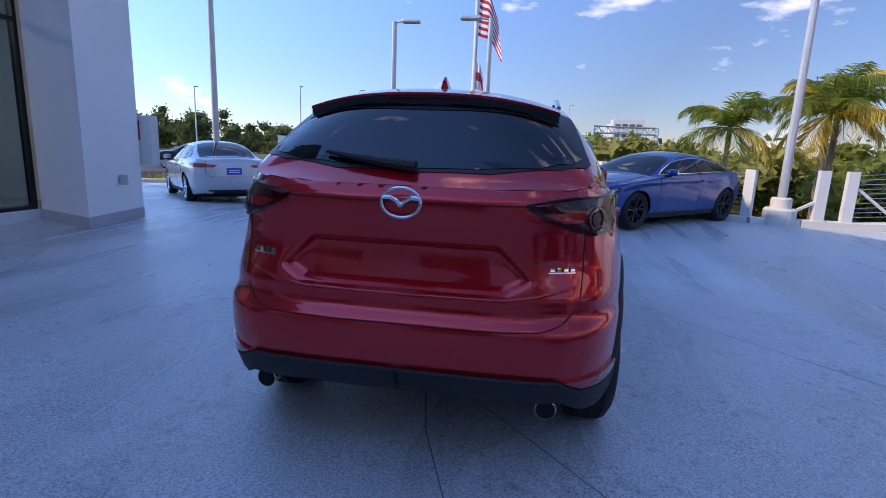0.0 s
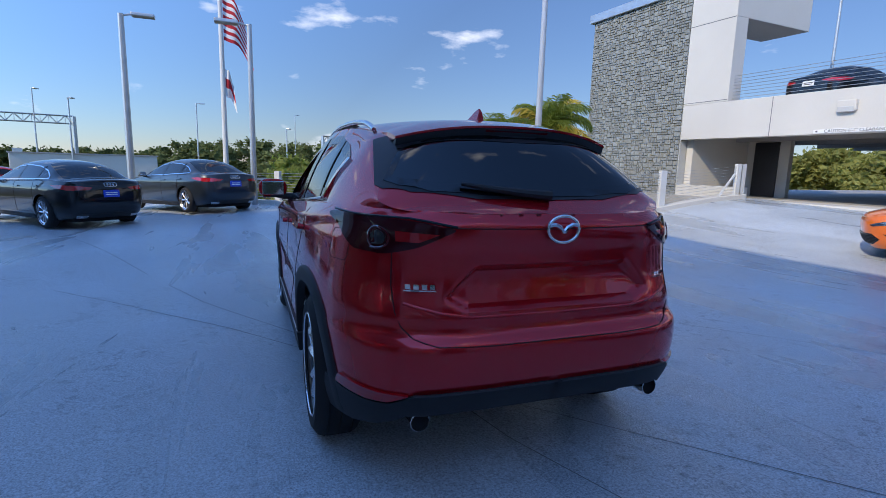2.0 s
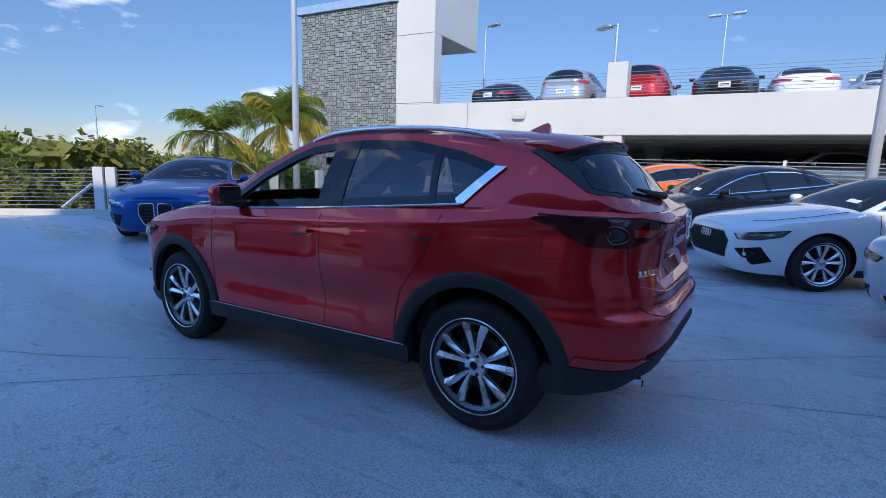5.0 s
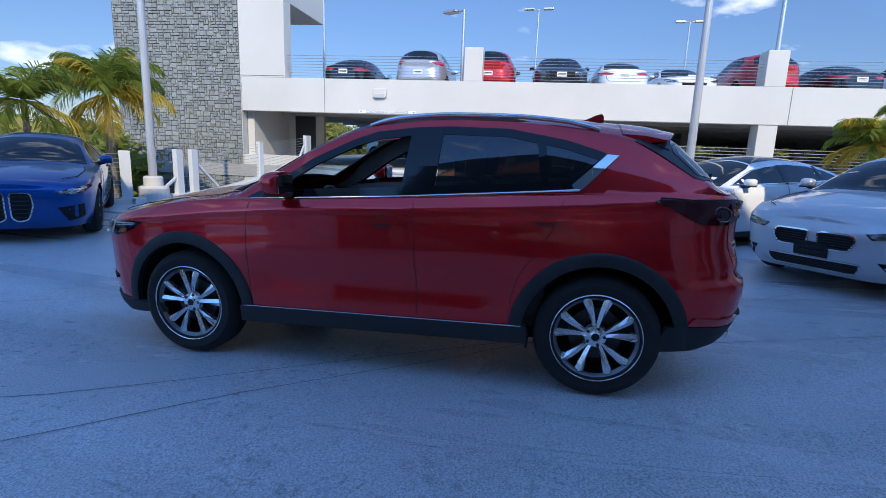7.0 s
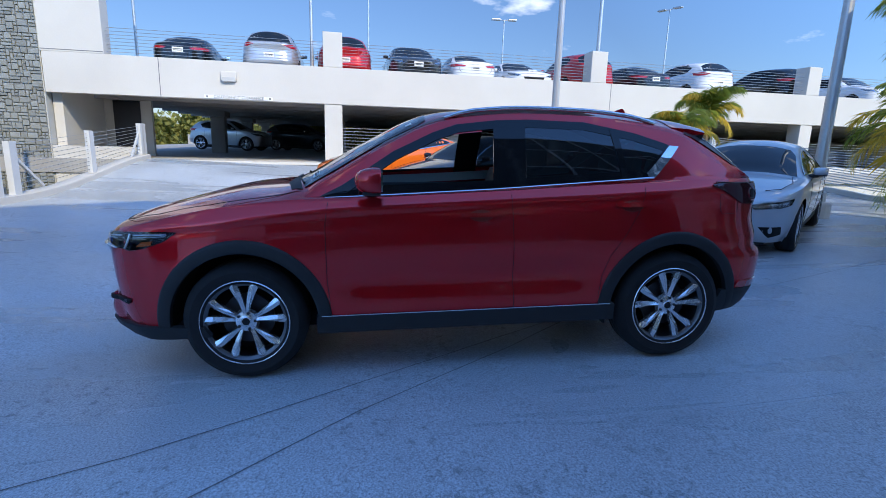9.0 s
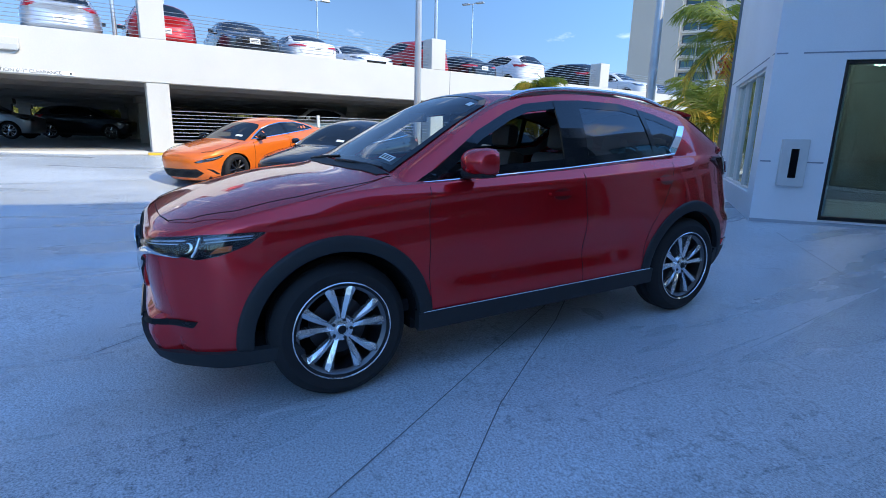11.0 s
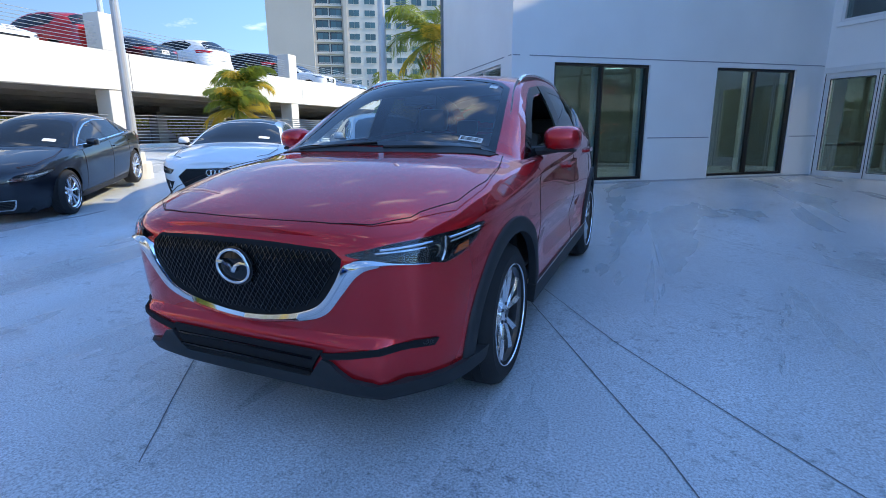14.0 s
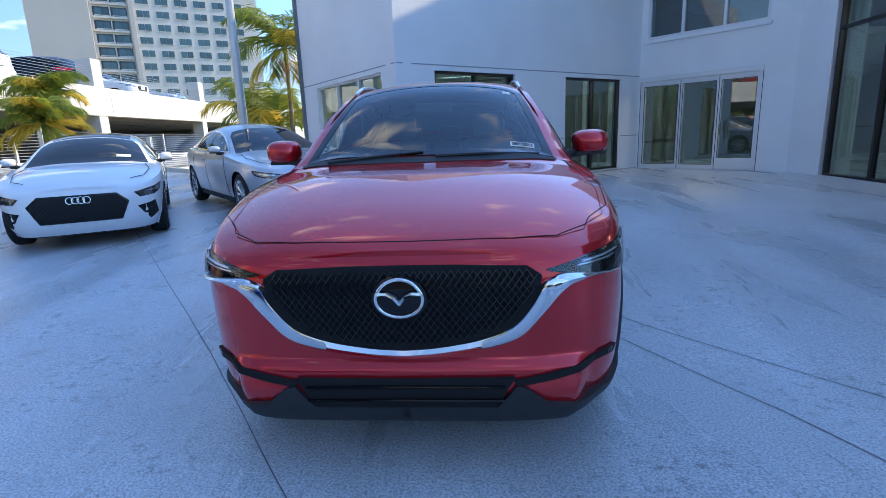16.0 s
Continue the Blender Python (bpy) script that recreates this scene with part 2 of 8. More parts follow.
FARLEAF = material("far_woods", (0.105, 0.120, 0.045), 0.9, spec=0.05, var=0.3, scale=0.15, fine=2, rand=0.5, island=True)
PALMLEAF = material("palm_green", (0.155, 0.195, 0.035), 0.5, spec=0.3, var=0.25, scale=0.8, fine=10, rand=0.55, island=True)
PALMDRY = material("palm_yellow", (0.48, 0.38, 0.06), 0.55, spec=0.3, var=0.25, scale=0.8, fine=10, rand=0.4, island=True)


def let_light_through(m, col, fac):
    """Thin leaves glow with light from behind."""
    nt = m.node_tree
    out = nt.nodes["Material Output"]
    tr, mx = nt.nodes.new("ShaderNodeBsdfTranslucent"), nt.nodes.new("ShaderNodeMixShader")
    tr.inputs["Color"].default_value = (*col, 1)
    mx.inputs[0].default_value = fac
    nt.links.new(nt.nodes["Principled BSDF"].outputs[0], mx.inputs[1])
    nt.links.new(tr.outputs[0], mx.inputs[2])
    nt.links.new(mx.outputs[0], out.inputs[0])


let_light_through(PALMLEAF, (0.34, 0.40, 0.05), 0.4)
let_light_through(PALMDRY, (0.85, 0.60, 0.06), 0.4)
let_light_through(LEAF, (0.30, 0.38, 0.05), 0.35)
let_light_through(LEAF2, (0.30, 0.32, 0.05), 0.35)
let_light_through(FARLEAF, (0.14, 0.18, 0.04), 0.25)
BARK = material("bark", (0.22, 0.17, 0.12), 0.9, var=0.3, scale=4, fine=30, bump=0.6, bdist=0.02)
GRASS = material("rough_grass", (0.115, 0.120, 0.045), 0.9, var=0.3, scale=0.08, fine=2.5, bump=0.4, bdist=0.05)
ASPHALT = material("asphalt", (0.06, 0.06, 0.062), 0.85, var=0.15, scale=0.3, fine=20, bump=0.2)
HOTELWALL = material("hotel_wall", (0.62, 0.57, 0.50), 0.9, var=0.06, scale=0.1, fine=3)
HOTELGLASS = material("hotel_glass", (0.05, 0.10, 0.11), 0.12, var=0.25, scale=0.3, rand=0.5, spec=0.8)
FLAGRED = material("flag_red", (0.45, 0.02, 0.03), 0.8, var=0.1)
FLAGWHITE = material("flag_white", (0.75, 0.75, 0.75), 0.8, var=0.05)
FLAGBLUE = material("flag_blue", (0.03, 0.05, 0.20), 0.8, var=0.1)
YELLOW = material("yellow_paint", (0.65, 0.42, 0.03), 0.6, var=0.15)
BLUEPLATE = material("blue_plate", (0.03, 0.07, 0.50), 0.4, var=0.05)
PAPER = material("white_paper", (0.78, 0.78, 0.76), 0.7, var=0.04)
INK = material("black_ink", (0.02, 0.02, 0.02), 0.7, var=0.0)
FLOORIN = material("polished_tile", (0.45, 0.44, 0.42), 0.2, var=0.06, scale=1.0)
LAMPGLOW = material("lamp_glow", (1.0, 0.82, 0.55), 0.5, var=0, emit=20.0)
CEILIN = material("ceiling_white", (0.6, 0.6, 0.58), 0.9, var=0.04)


# ---- helpers ----
def thing(name, label, category, m=None, group="", kind=""):
    e = new(name)
    e.empty_display_size = 0.2
    if m is not None:
        e.matrix_world = m
    return tagged(e, label, category, group, kind)


def mesh_object(name, bm, mat, smooth=None):
    me = bpy.data.meshes.new(name)
    bmesh.ops.recalc_face_normals(bm, faces=bm.faces)
    bm.to_mesh(me)
    bm.free()
    for k in (mat if isinstance(mat, (list, tuple)) else [mat]):
        me.materials.append(k)
    if smooth is not None and len(me.polygons):
        me.shade_smooth()
        me.set_sharp_from_angle(angle=radians(smooth))
    return new(name, me)


def part(name, bm, mat, parent, label="", smooth=None):
    ob = mesh_object(name, bm, mat, smooth)
    ob.parent = parent
    if label:
        ob["label"] = label
    return ob


def share(name, ob, parent, m):
    """Another object on the same mesh."""
    o = new(name, ob.data)
    o.parent = parent
    o.matrix_basis = m
    return o


def bx(bm, x0, x1, y0, y1, z0, z1, bevel=0.0, m=None):
    r = bmesh.ops.create_cube(bm, size=1)["verts"]
    t = Matrix.Translation(((x0 + x1) / 2, (y0 + y1) / 2, (z0 + z1) / 2)) @ Matrix.Diagonal((abs(x1 - x0), abs(y1 - y0), abs(z1 - z0), 1))
    bmesh.ops.transform(bm, matrix=(m @ t) if m is not None else t, verts=r)
    if bevel:
        edges = {e for v in r for e in v.link_edges}
        bmesh.ops.bevel(bm, geom=list(edges), offset=bevel, segments=2, affect='EDGES', profile=0.6)
    return bm


def prism(bm, pts, z0, z1):
    lo = [bm.verts.new((x, y, z0)) for x, y in pts]
    hi = [bm.verts.new((x, y, z1)) for x, y in pts]
    n = len(pts)
    bm.faces.new(lo[::-1])
    bm.faces.new(hi)
    for i in range(n):
        bm.faces.new((lo[i], lo[(i + 1) % n], hi[(i + 1) % n], hi[i]))
    return bm


def tube(bm, pts, radius, seg=8, caps=True):
    """A round bar along points; radius is one number or one for each point."""
    pts = [Vector(p) for p in pts]
    rad = radius if isinstance(radius, (list, tuple)) else [radius] * len(pts)
    rings, side = [], None
    for i, p in enumerate(pts):
        d = (pts[min(i + 1, len(pts) - 1)] - pts[max(i - 1, 0)]).normalized()
        if side is None:
            side = d.orthogonal().normalized()
        side = (side - d * side.dot(d)).normalized()
        up = d.cross(side)
        rings.append([bm.verts.new(p + (side * math.cos(a) + up * math.sin(a)) * rad[i]) for a in np.linspace(0, 2 * math.pi, seg, endpoint=False)])
    for a, b in zip(rings, rings[1:]):
        for k in range(seg):
            bm.faces.new((a[k], a[(k + 1) % seg], b[(k + 1) % seg], b[k]))
    if caps:
        bm.faces.new(rings[0][::-1])
        bm.faces.new(rings[-1])
    return bm


def lathe(bm, prof, seg=24, axis='Z'):
    """Turns (radius, height) points round an axis."""
    rings = []
    for r, h in prof:
        ring = []
        for a in np.linspace(0, 2 * math.pi, seg, endpoint=False):
            c, s = r * math.cos(a), r * math.sin(a)
            ring.append(bm.verts.new((c, s, h) if axis == 'Z' else (h, c, s)))
        rings.append(ring)
    for a, b in zip(rings, rings[1:]):
        for k in range(seg):
            bm.faces.new((a[k], a[(k + 1) % seg], b[(k + 1) % seg], b[k]))
    return bm


def smooth01(a, b, v):
    v = min(max((v - a) / (b - a), 0.0), 1.0)
    return v * v * (3 - 2 * v)


def deck_z(x, y):
    """Height of the drive: falls gently to a low line beside the car and climbs the ramp into the garage."""
    base = float(np.interp(y, [-13, -6, -1.35, 1.35, 3, 7, 15], [.15, .12, 0, -.066, -.07, .06, .07]))
    return base + 0.6 * smooth01(7.0, 13.0, x) - 0.27 * smooth01(0.5, -6.0, x) * smooth01(4.0, 9.0, y)


def writing(name, text, size, mat, parent, m, align='CENTER'):
    """Letters of the built-in face, as a thin mesh."""
    cu = bpy.data.curves.new(name, 'FONT')
    cu.body, cu.size, cu.extrude = text, size, 0.002
    cu.align_x, cu.align_y = align, 'CENTER'
    tmp = bpy.data.objects.new(name, cu)
    scene.collection.objects.link(tmp)
    bpy.context.view_layer.update()
    me = bpy.data.meshes.new_from_object(tmp.evaluated_get(bpy.context.evaluated_depsgraph_get()))
    bpy.data.objects.remove(tmp)
    me.materials.clear()
    me.materials.append(mat)
    ob = new(name, me)
    ob.parent = parent
    ob.matrix_basis = m
    return ob


# ---- ground and drive ----
def ground_height(x, y):
    h = -3.4 + 2.2 * smooth01(4, -14, x) * smooth01(6, 14, y)
    return h + 0.25 * noise.noise((x * 0.05, y * 0.05, 0))


def make_ground():
    bm = bmesh.new()
    xs = sorted(set([-2500, -900, -400, -200, 200, 400, 900, 2500] + list(np.arange(-120, 121, 8.0))))
    grid = [[bm.verts.new((x, y, ground_height(x, y) if max(abs(x), abs(y)) < 300 else -2.5)) for x in xs] for y in xs]
    for a, b in zip(grid, grid[1:]):
        for k in range(len(xs) - 1):
            bm.faces.new((a[k], a[k + 1], b[k + 1], b[k]))
    ob = mesh_object("ground", bm, GRASS, 60)
    tagged(ob, "rough olive grass land around the raised drive", "ground", kind="structure")


make_ground()

EDGE = [(-16, 9.0), (-10.5, 12.6), (-6.5, 15.4), (-3.2, 17.1), (-0.35, 12.9), (2.35, 10.3), (5.1, 7.55), (12.95, 7.55), (45, 10), (45, -45), (7.0, -45), (7.0, -13.5), (5.5, -11.4), (-30, -30), (-30, 5.6)]


def inside(px, py, poly):
    hit = False
    for (x0, y0), (x1, y1) in zip(poly, poly[1:] + poly[:1]):
        if (y0 > py) != (y1 > py) and px < (x1 - x0) * (py - y0) / (y1 - y0) + x0:
            hit = not hit
    return hit


def make_deck():
    """One coated slab with real thickness; its top follows deck_z."""
    bm = bmesh.new()
    outline = [(-16, 9.0), (-10.5, 12.6), (-6.5, 15.4), (-3.2, 17.1), (-0.35, 12.9), (2.35, 10.3), (5.1, 7.55), (13.2, 7.55), (13.2, 2), (14.2, -11.5), (7.4, -13.0), (4.0, -13.4), (-16, -13.4)]
    vs = [bm.verts.new((x, y, 0)) for x, y in outline]
    bm.faces.new(vs)
    for x in np.arange(-16, 15, 1.0):
        bmesh.ops.bisect_plane(bm, geom=bm.verts[:] + bm.edges[:] + bm.faces[:], plane_co=(x + 0.5, 0, 0), plane_no=(1, 0, 0))
    for y in np.arange(-13, 17, 1.0):
        bmesh.ops.bisect_plane(bm, geom=bm.verts[:] + bm.edges[:] + bm.faces[:], plane_co=(0, y + 0.35, 0), plane_no=(0, 1, 0))
    for v in bm.verts:
        v.co.z = deck_z(v.co.x, v.co.y)
    top = bm.faces[:]
    ext = bmesh.ops.extrude_face_region(bm, geom=top)
    for v in [g for g in ext["geom"] if isinstance(g, bmesh.types.BMVert)]:
        v.co.z -= 0.45
    ob = mesh_object("drive_floor", bm, DECK, 50)
    tagged(ob, "blue-grey coated concrete drive with stains and joints", "floor", kind="structure")
    # saw-cut joints, sunk lines of dark filler
    cuts = [((-4.2, 6.9), (-1.65, 1.70)), ((-1.65, 1.70), (-.15, -.76)), ((-.15, -.76), (.04, -1.75)), ((.04, -1.75), (.62, -3.4)), ((.62, -3.4), (1.6, -5.9)), ((-4.4, 3.8), (-2.25, 1.66)), ((-2.25, 1.66), (-1.35, .66)), ((-1.35, .66), (-.58, -.38)), ((-.58, -.38), (1.38, -2.76)), ((1.38, -2.76), (2.6, -4.4)), ((.45, -5.2), (-2.06, -2.52)), ((-2.06, -2.52), (-3.89, -.74)), ((-3.89, -.74), (-6.5, 3.0)), ((4.6, -2.9), (1.46, 1.0)), ((1.46, 1.0), (-.05, 3.0)), ((-.05, 3.0), (-2.6, 6.6)), ((6.8, 1.2), (2.4, 5.9))]
    for n, (a, b) in enumerate(cuts):
        bm = bmesh.new()
        a, b = Vector(a), Vector(b)
        side = (b - a).orthogonal().normalized() * 0.0030
        steps = int((b - a).length / 0.25)
        prev = None
        for i in range(steps + 1):
            p = a.lerp(b, i / steps)
            w = noise.noise((p.x * 1.7, p.y * 1.7, n)) * 0.012
            p = p + side * w / 0.006
            z = deck_z(p.x, p.y) + 0.003
            cur = (bm.verts.new((p.x + side.x, p.y + side.y, z)), bm.verts.new((p.x - side.x, p.y - side.y, z)))
            if prev:
                bm.faces.new((prev[0], prev[1], cur[1], cur[0]))
            prev = cur
        part("floor_joint", bm, JOINT, ob)


JOINT = material("joint_filler", (0.15, 0.155, 0.165), 0.8, var=0.3, scale=3)
make_deck()


def curb(name, pts, w, h, mat=CREAM, label="low painted concrete kerb"):
    bm = bmesh.new()
    for a, b in zip(pts, pts[1:]):
        a, b = Vector(a), Vector(b)
        d = (b - a).to_2d()
        n = max(1, int(d.length / 1.0))
        side = d.normalized().orthogonal() * w / 2
        ring = None
        for i in range(n + 1):
            p = a.to_2d().lerp(b.to_2d(), i / n)
            z = deck_z(p.x, p.y)
            q = [bm.verts.new((p.x + s * side.x, p.y + s * side.y, z + zz)) for s, zz in ((1, -0.3), (1, h - 0.015), (0.86, h), (-0.86, h), (-1, h - 0.015), (-1, -0.3))]
            if ring:
                for k in range(5):
                    bm.faces.new((ring[k], ring[k + 1], q[k + 1], q[k]))
            else:
                bm.faces.new(q)
            ring = q
        bm.faces.new(ring[::-1])
    tagged(mesh_object(name, bm, mat), label, "kerb", kind="structure")


curb("kerb_edge", [(-15.5, 9.3), (-10.5, 12.5), (-6.5, 15.3), (-3.2, 17.0), (-0.4, 12.8), (2.3, 10.2), (5.0, 7.45), (5.9, 7.35)], 0.22, 0.12)
curb("kerb_ramp", [(5.9, 7.35), (12.75, 7.45)], 0.30, 0.13)
curb("kerb_south", [(13.2, -11.2), (7.3, -12.9), (4.4, -13.2)], 0.22, 0.12)


# ---- cable rails on the drive's edge ----
def rail_post(parent, x, y, top, yaw, z0=None, twin=False):
    z0 = deck_z(x, y) + 0.12 if z0 is None else z0
    bm = bmesh.new()
    m = pose(x, y, 0, 0, 0, yaw)
    bx(bm, -0.055, 0.055, -0.10, 0.10, z0, top, 0.006, m)
    bx(bm, -0.09, 0.09, -0.14, 0.14, z0 - 0.005, z0 + 0.012, 0, m)
    part("post", bm, PAINT_WHITE, parent)


def cable_rail(label, pts, tops, rows, posts, braces=(), radius=0.006, z_off=0.22):
    """White posts with level steel cables; pts are ends, tops their heights."""
    rail = thing("cable_railing", label, "railing")
    for (x, y, top, yaw) in posts:
        rail_post(rail, x, y, top, yaw)
    for (a, ta), (b, tb) in zip(zip(pts, tops), list(zip(pts, tops))[1:]):
        za, zb = deck_z(*a) + z_off, deck_z(*b) + z_off
        for k in range(rows):
            f = k / (rows - 1)
            bm = bmesh.new()
            tube(bm, [(a[0], a[1], za + (ta - 0.05 - za) * f), (b[0], b[1], zb + (tb - 0.05 - zb) * f)], radius, 6)
            part("cable", bm, STEEL, rail)
    for p, q in braces:
        bm = bmesh.new()
        tube(bm, [p, q], 0.035, 4)
        part("brace", bm, PAINT_WHITE, rail)
    return rail


cable_rail("white cable railing along the drive's edge above the trees", [(-3.1, 16.8), (-0.36, 12.75), (2.3, 10.15), (5.0, 7.45)], [0.95, 1.06, 1.12, 1.12], 10,
           [(-3.1, 16.8, .97, 30), (-0.36, 12.75, 1.08, 44), (2.3, 10.15, 1.14, 44), (2.48, 9.97, 1.14, 44), (4.95, 7.5, 1.14, 44)], [((2.2, 10.25, 0.75), (1.75, 10.68, 0.22))])
cable_rail("white cable railing climbing beside the garage ramp", [(6.75, 7.32), (9.6, 7.38), (12.6, 7.44)], [1.16, 1.40, 1.66], 10,
           [(6.2, 7.3, 1.18, 90), (6.72, 7.32, 1.18, 90), (9.6, 7.38, 1.42, 90), (12.5, 7.44, 1.68, 90), (12.66, 7.44, 1.68, 90)],
           [((6.85, 7.32, 0.85), (7.6, 7.34, 0.28)), ((6.1, 7.3, 0.55), (5.75, 7.3, 0.35)), ((12.4, 7.44, 1.4), (11.8, 7.43, 0.72))])
cable_rail("pale slatted railing across the end of the drive", [(4.4, -13.2), (7.3, -12.9), (13.2, -11.2)], [1.3, 1.3, 1.9], 14,
           [(4.4, -13.2, 1.3, 5), (7.3, -12.9, 1.3, 12), (10.2, -12.05, 1.5, 16), (13.1, -11.25, 1.9, 16)], [((7.2, -12.8, 0.9), (6.0, -12.6, 0.2))], radius=0.012)


# ---- parking garage ----
G = pose(13.25, 2.2, 0, 0, 0, 4.5)          # x inwards, y along the front


def garage():
    g = thing("parking_garage", "cream concrete parking garage with open decks and grey stone tower", "garage", G, kind="structure")
    bm = bmesh.new()
    bx(bm, 0, 0.38, -48, 7.75, 2.48, 3.60, 0.012)
    part("parapet_beam", bm, CREAM, g, "cream painted concrete parapet beam")
    for y in (4.73, -9.95, -19.2, -28.4):
        bm = bmesh.new()
        bx(bm, -0.003, 0.05, y - 0.010, y + 0.010, 2.49, 3.59)
        part("beam_joint", bm, JOINT, g)
    bm = bmesh.new()
    bx(bm, 0.38, 34, -48, 7.75, 2.86, 3.2)
    part("upper_slab", bm, CONCRETE, g)
    bm = bmesh.new()
    for x in np.arange(2.5, 33, 2.6):
        bx(bm, x, x + 0.25, -48, 7.7, 2.5, 2.86)
    part("soffit_ribs", bm, CONCRETE, g)
    bm = bmesh.new()
    bx(bm, -0.05, 34, -48, 12.5, 0.2, 0.62)
    part("lower_floor", bm, CONCRETE, g)
    for k in range(5):
        y = -0.0 - 9.13 * k
        bm = bmesh.new()
        bx(bm, 0.0, 0.62, y - 0.60, y, 3.60, 4.65, 0.02)
        part("parapet_post", bm, CREAM, g)
        bm = bmesh.new()
        bx(bm, 0.03, 0.62, y - 0.58, y - 0.02, 0.3, 2.48, 0.02)
        part("column", bm, CREAM, g)
        if k:
            bm = bmesh.new()
            bx(bm, 0.1, 0.3, y - 0.02, y + 8.55, -0.3, 0.85, 0.01)
            part("low_wall", bm, CREAM, g)
            for r in range(9):
                bm = bmesh.new()
                tube(bm, [(0.2, y, 0.95 + 0.1 * r), (0.2, y + 8.55, 0.95 + 0.1 * r)], 0.011, 6)
                part("lower_cable", bm, STEEL, g)
            bm = bmesh.new()
            bx(bm, 0.16, 0.24, y + 4.2, y + 4.28, 0.85, 1.8)
            part("rail_stanchion", bm, PAINT_WHITE, g)
        for r in range(8):
            bm = bmesh.new()
            y1 = y + 8.53 if k else 6.15
            tube(bm, [(0.2, y, 3.70 + 0.095 * r), (0.2, y1, 3.70 + 0.095 * r)], 0.007, 6)
            part("upper_cable", bm, STEEL, g)
    for x in (8.5, 17, 26):
        for y in (5.2, -0.3, -9.4, -18.5):
            bm = bmesh.new()
            bx(bm, x, x + 0.6, y - 0.6, y, 0.6, 2.5, 0.02)
            bx(bm, x - 0.35, x + 0.95, y - 0.7, y + 0.1, 2.25, 2.5, 0.02)
            part("inner_column", bm, CONCRETE, g)
    bm = bmesh.new()
    bx(bm, 33.6, 34, -48, 12.5, 0.6, 1.45)
    part("back_wall", bm, CONCRETE, g)
    bm = bmesh.new()
    bx(bm, 0.4, 34, -48.3, -48, 0.2, 3.6)
    part("end_wall", bm, CREAM, g)
    # white tower wall, its overhanging head and the passage behind
    bm = bmesh.new()
    bx(bm, 0, 0.55, 6.15, 7.78, 3.602, 6.1, 0.015)
    part("tower_wall", bm, CREAM, g)
    bm = bmesh.new()
    bx(bm, 0, 3.6, 6.15, 7.78, 6.1, 9.6, 0.02)
    part("tower_head", bm, CREAM, g)
    for z in (3.66, 6.1):
        bm = bmesh.new()
        bx(bm, -0.004, 0.02, 6.17, 7.78, z - 0.01, z + 0.01)
        part("beam_joint", bm, JOINT, g)
    bm = bmesh.new()
    bx(bm, 0.35, 3.2, 7.5, 7.75, -0.5, 2.9)
    part("side_wall", bm, CREAM, g)
    bm = bmesh.new()
    bx(bm, 3.2, 3.4, 6.0, 7.75, 0.6, 2.9)
    part("passage_wall", bm, CREAM, g)
    bm = bmesh.new()
    bx(bm, 3.14, 3.2, 6.35, 7.2, 0.62, 2.5, 0.01)
    part("lift_door", bm, DARKMETAL, g, "dark metal lift door")
    bm = bmesh.new()
    bx(bm, 0.0, 0.35, 5.4, 7.75, -0.5, 0.98, 0.01)
    part("ramp_wall", bm, CREAM, g)
    bm = bmesh.new()
    bx(bm, -0.1, 1.2, 0.1, 5.2, 0.55, 0.635)
    part("threshold", bm, CREAM, g)
    bm = bmesh.new()
    bx(bm, -0.10, 0.02, 4.66 - 2.2 + 0.1, 4.66 - 2.2 + 0.56, 3.03, 3.30, 0.03)
    fix = part("wall_light", bm, CREAM, g, "square beige wall light on the beam")
    bm = bmesh.new()
    bx(bm, -0.115, -0.02, 2.60, 2.98, 3.0, 3.14, 0.02)
    part("light_lens", bm, material("frosted_lens", (0.5, 0.5, 0.48), 0.3, var=0.03), fix)
    bm = bmesh.new()
    bx(bm, -0.02, 0.005, 1.55, 3.52, 2.50, 2.60, 0.004)
    sign = part("clearance_sign", bm, PAPER, g, "white clearance warning sign with black capital letters")
    m = Matrix(((0, 0, -1, -0.023), (-1, 0, 0, 2.53), (0, 1, 0, 2.55), (0, 0, 0, 1)))
    writing("sign_letters", "CAUTION 6'-7\" CLEARANCE", 0.115, INK, sign, m)
    for y in (1.62, 3.44):
        bm = bmesh.new()
        bx(bm, -0.026, -0.018, y - 0.022, y + 0.022, 2.53, 2.575)
        part("sign_mark", bm, INK, sign)
    # yellow foot of the entrance column
    bm = bmesh.new()
    bx(bm, -0.12, 0.03, -0.75, 0.1, 0.45, 0.60, 0.02)
    part("column_foot", bm, YELLOW, g)
    return g


GARAGE = garage()


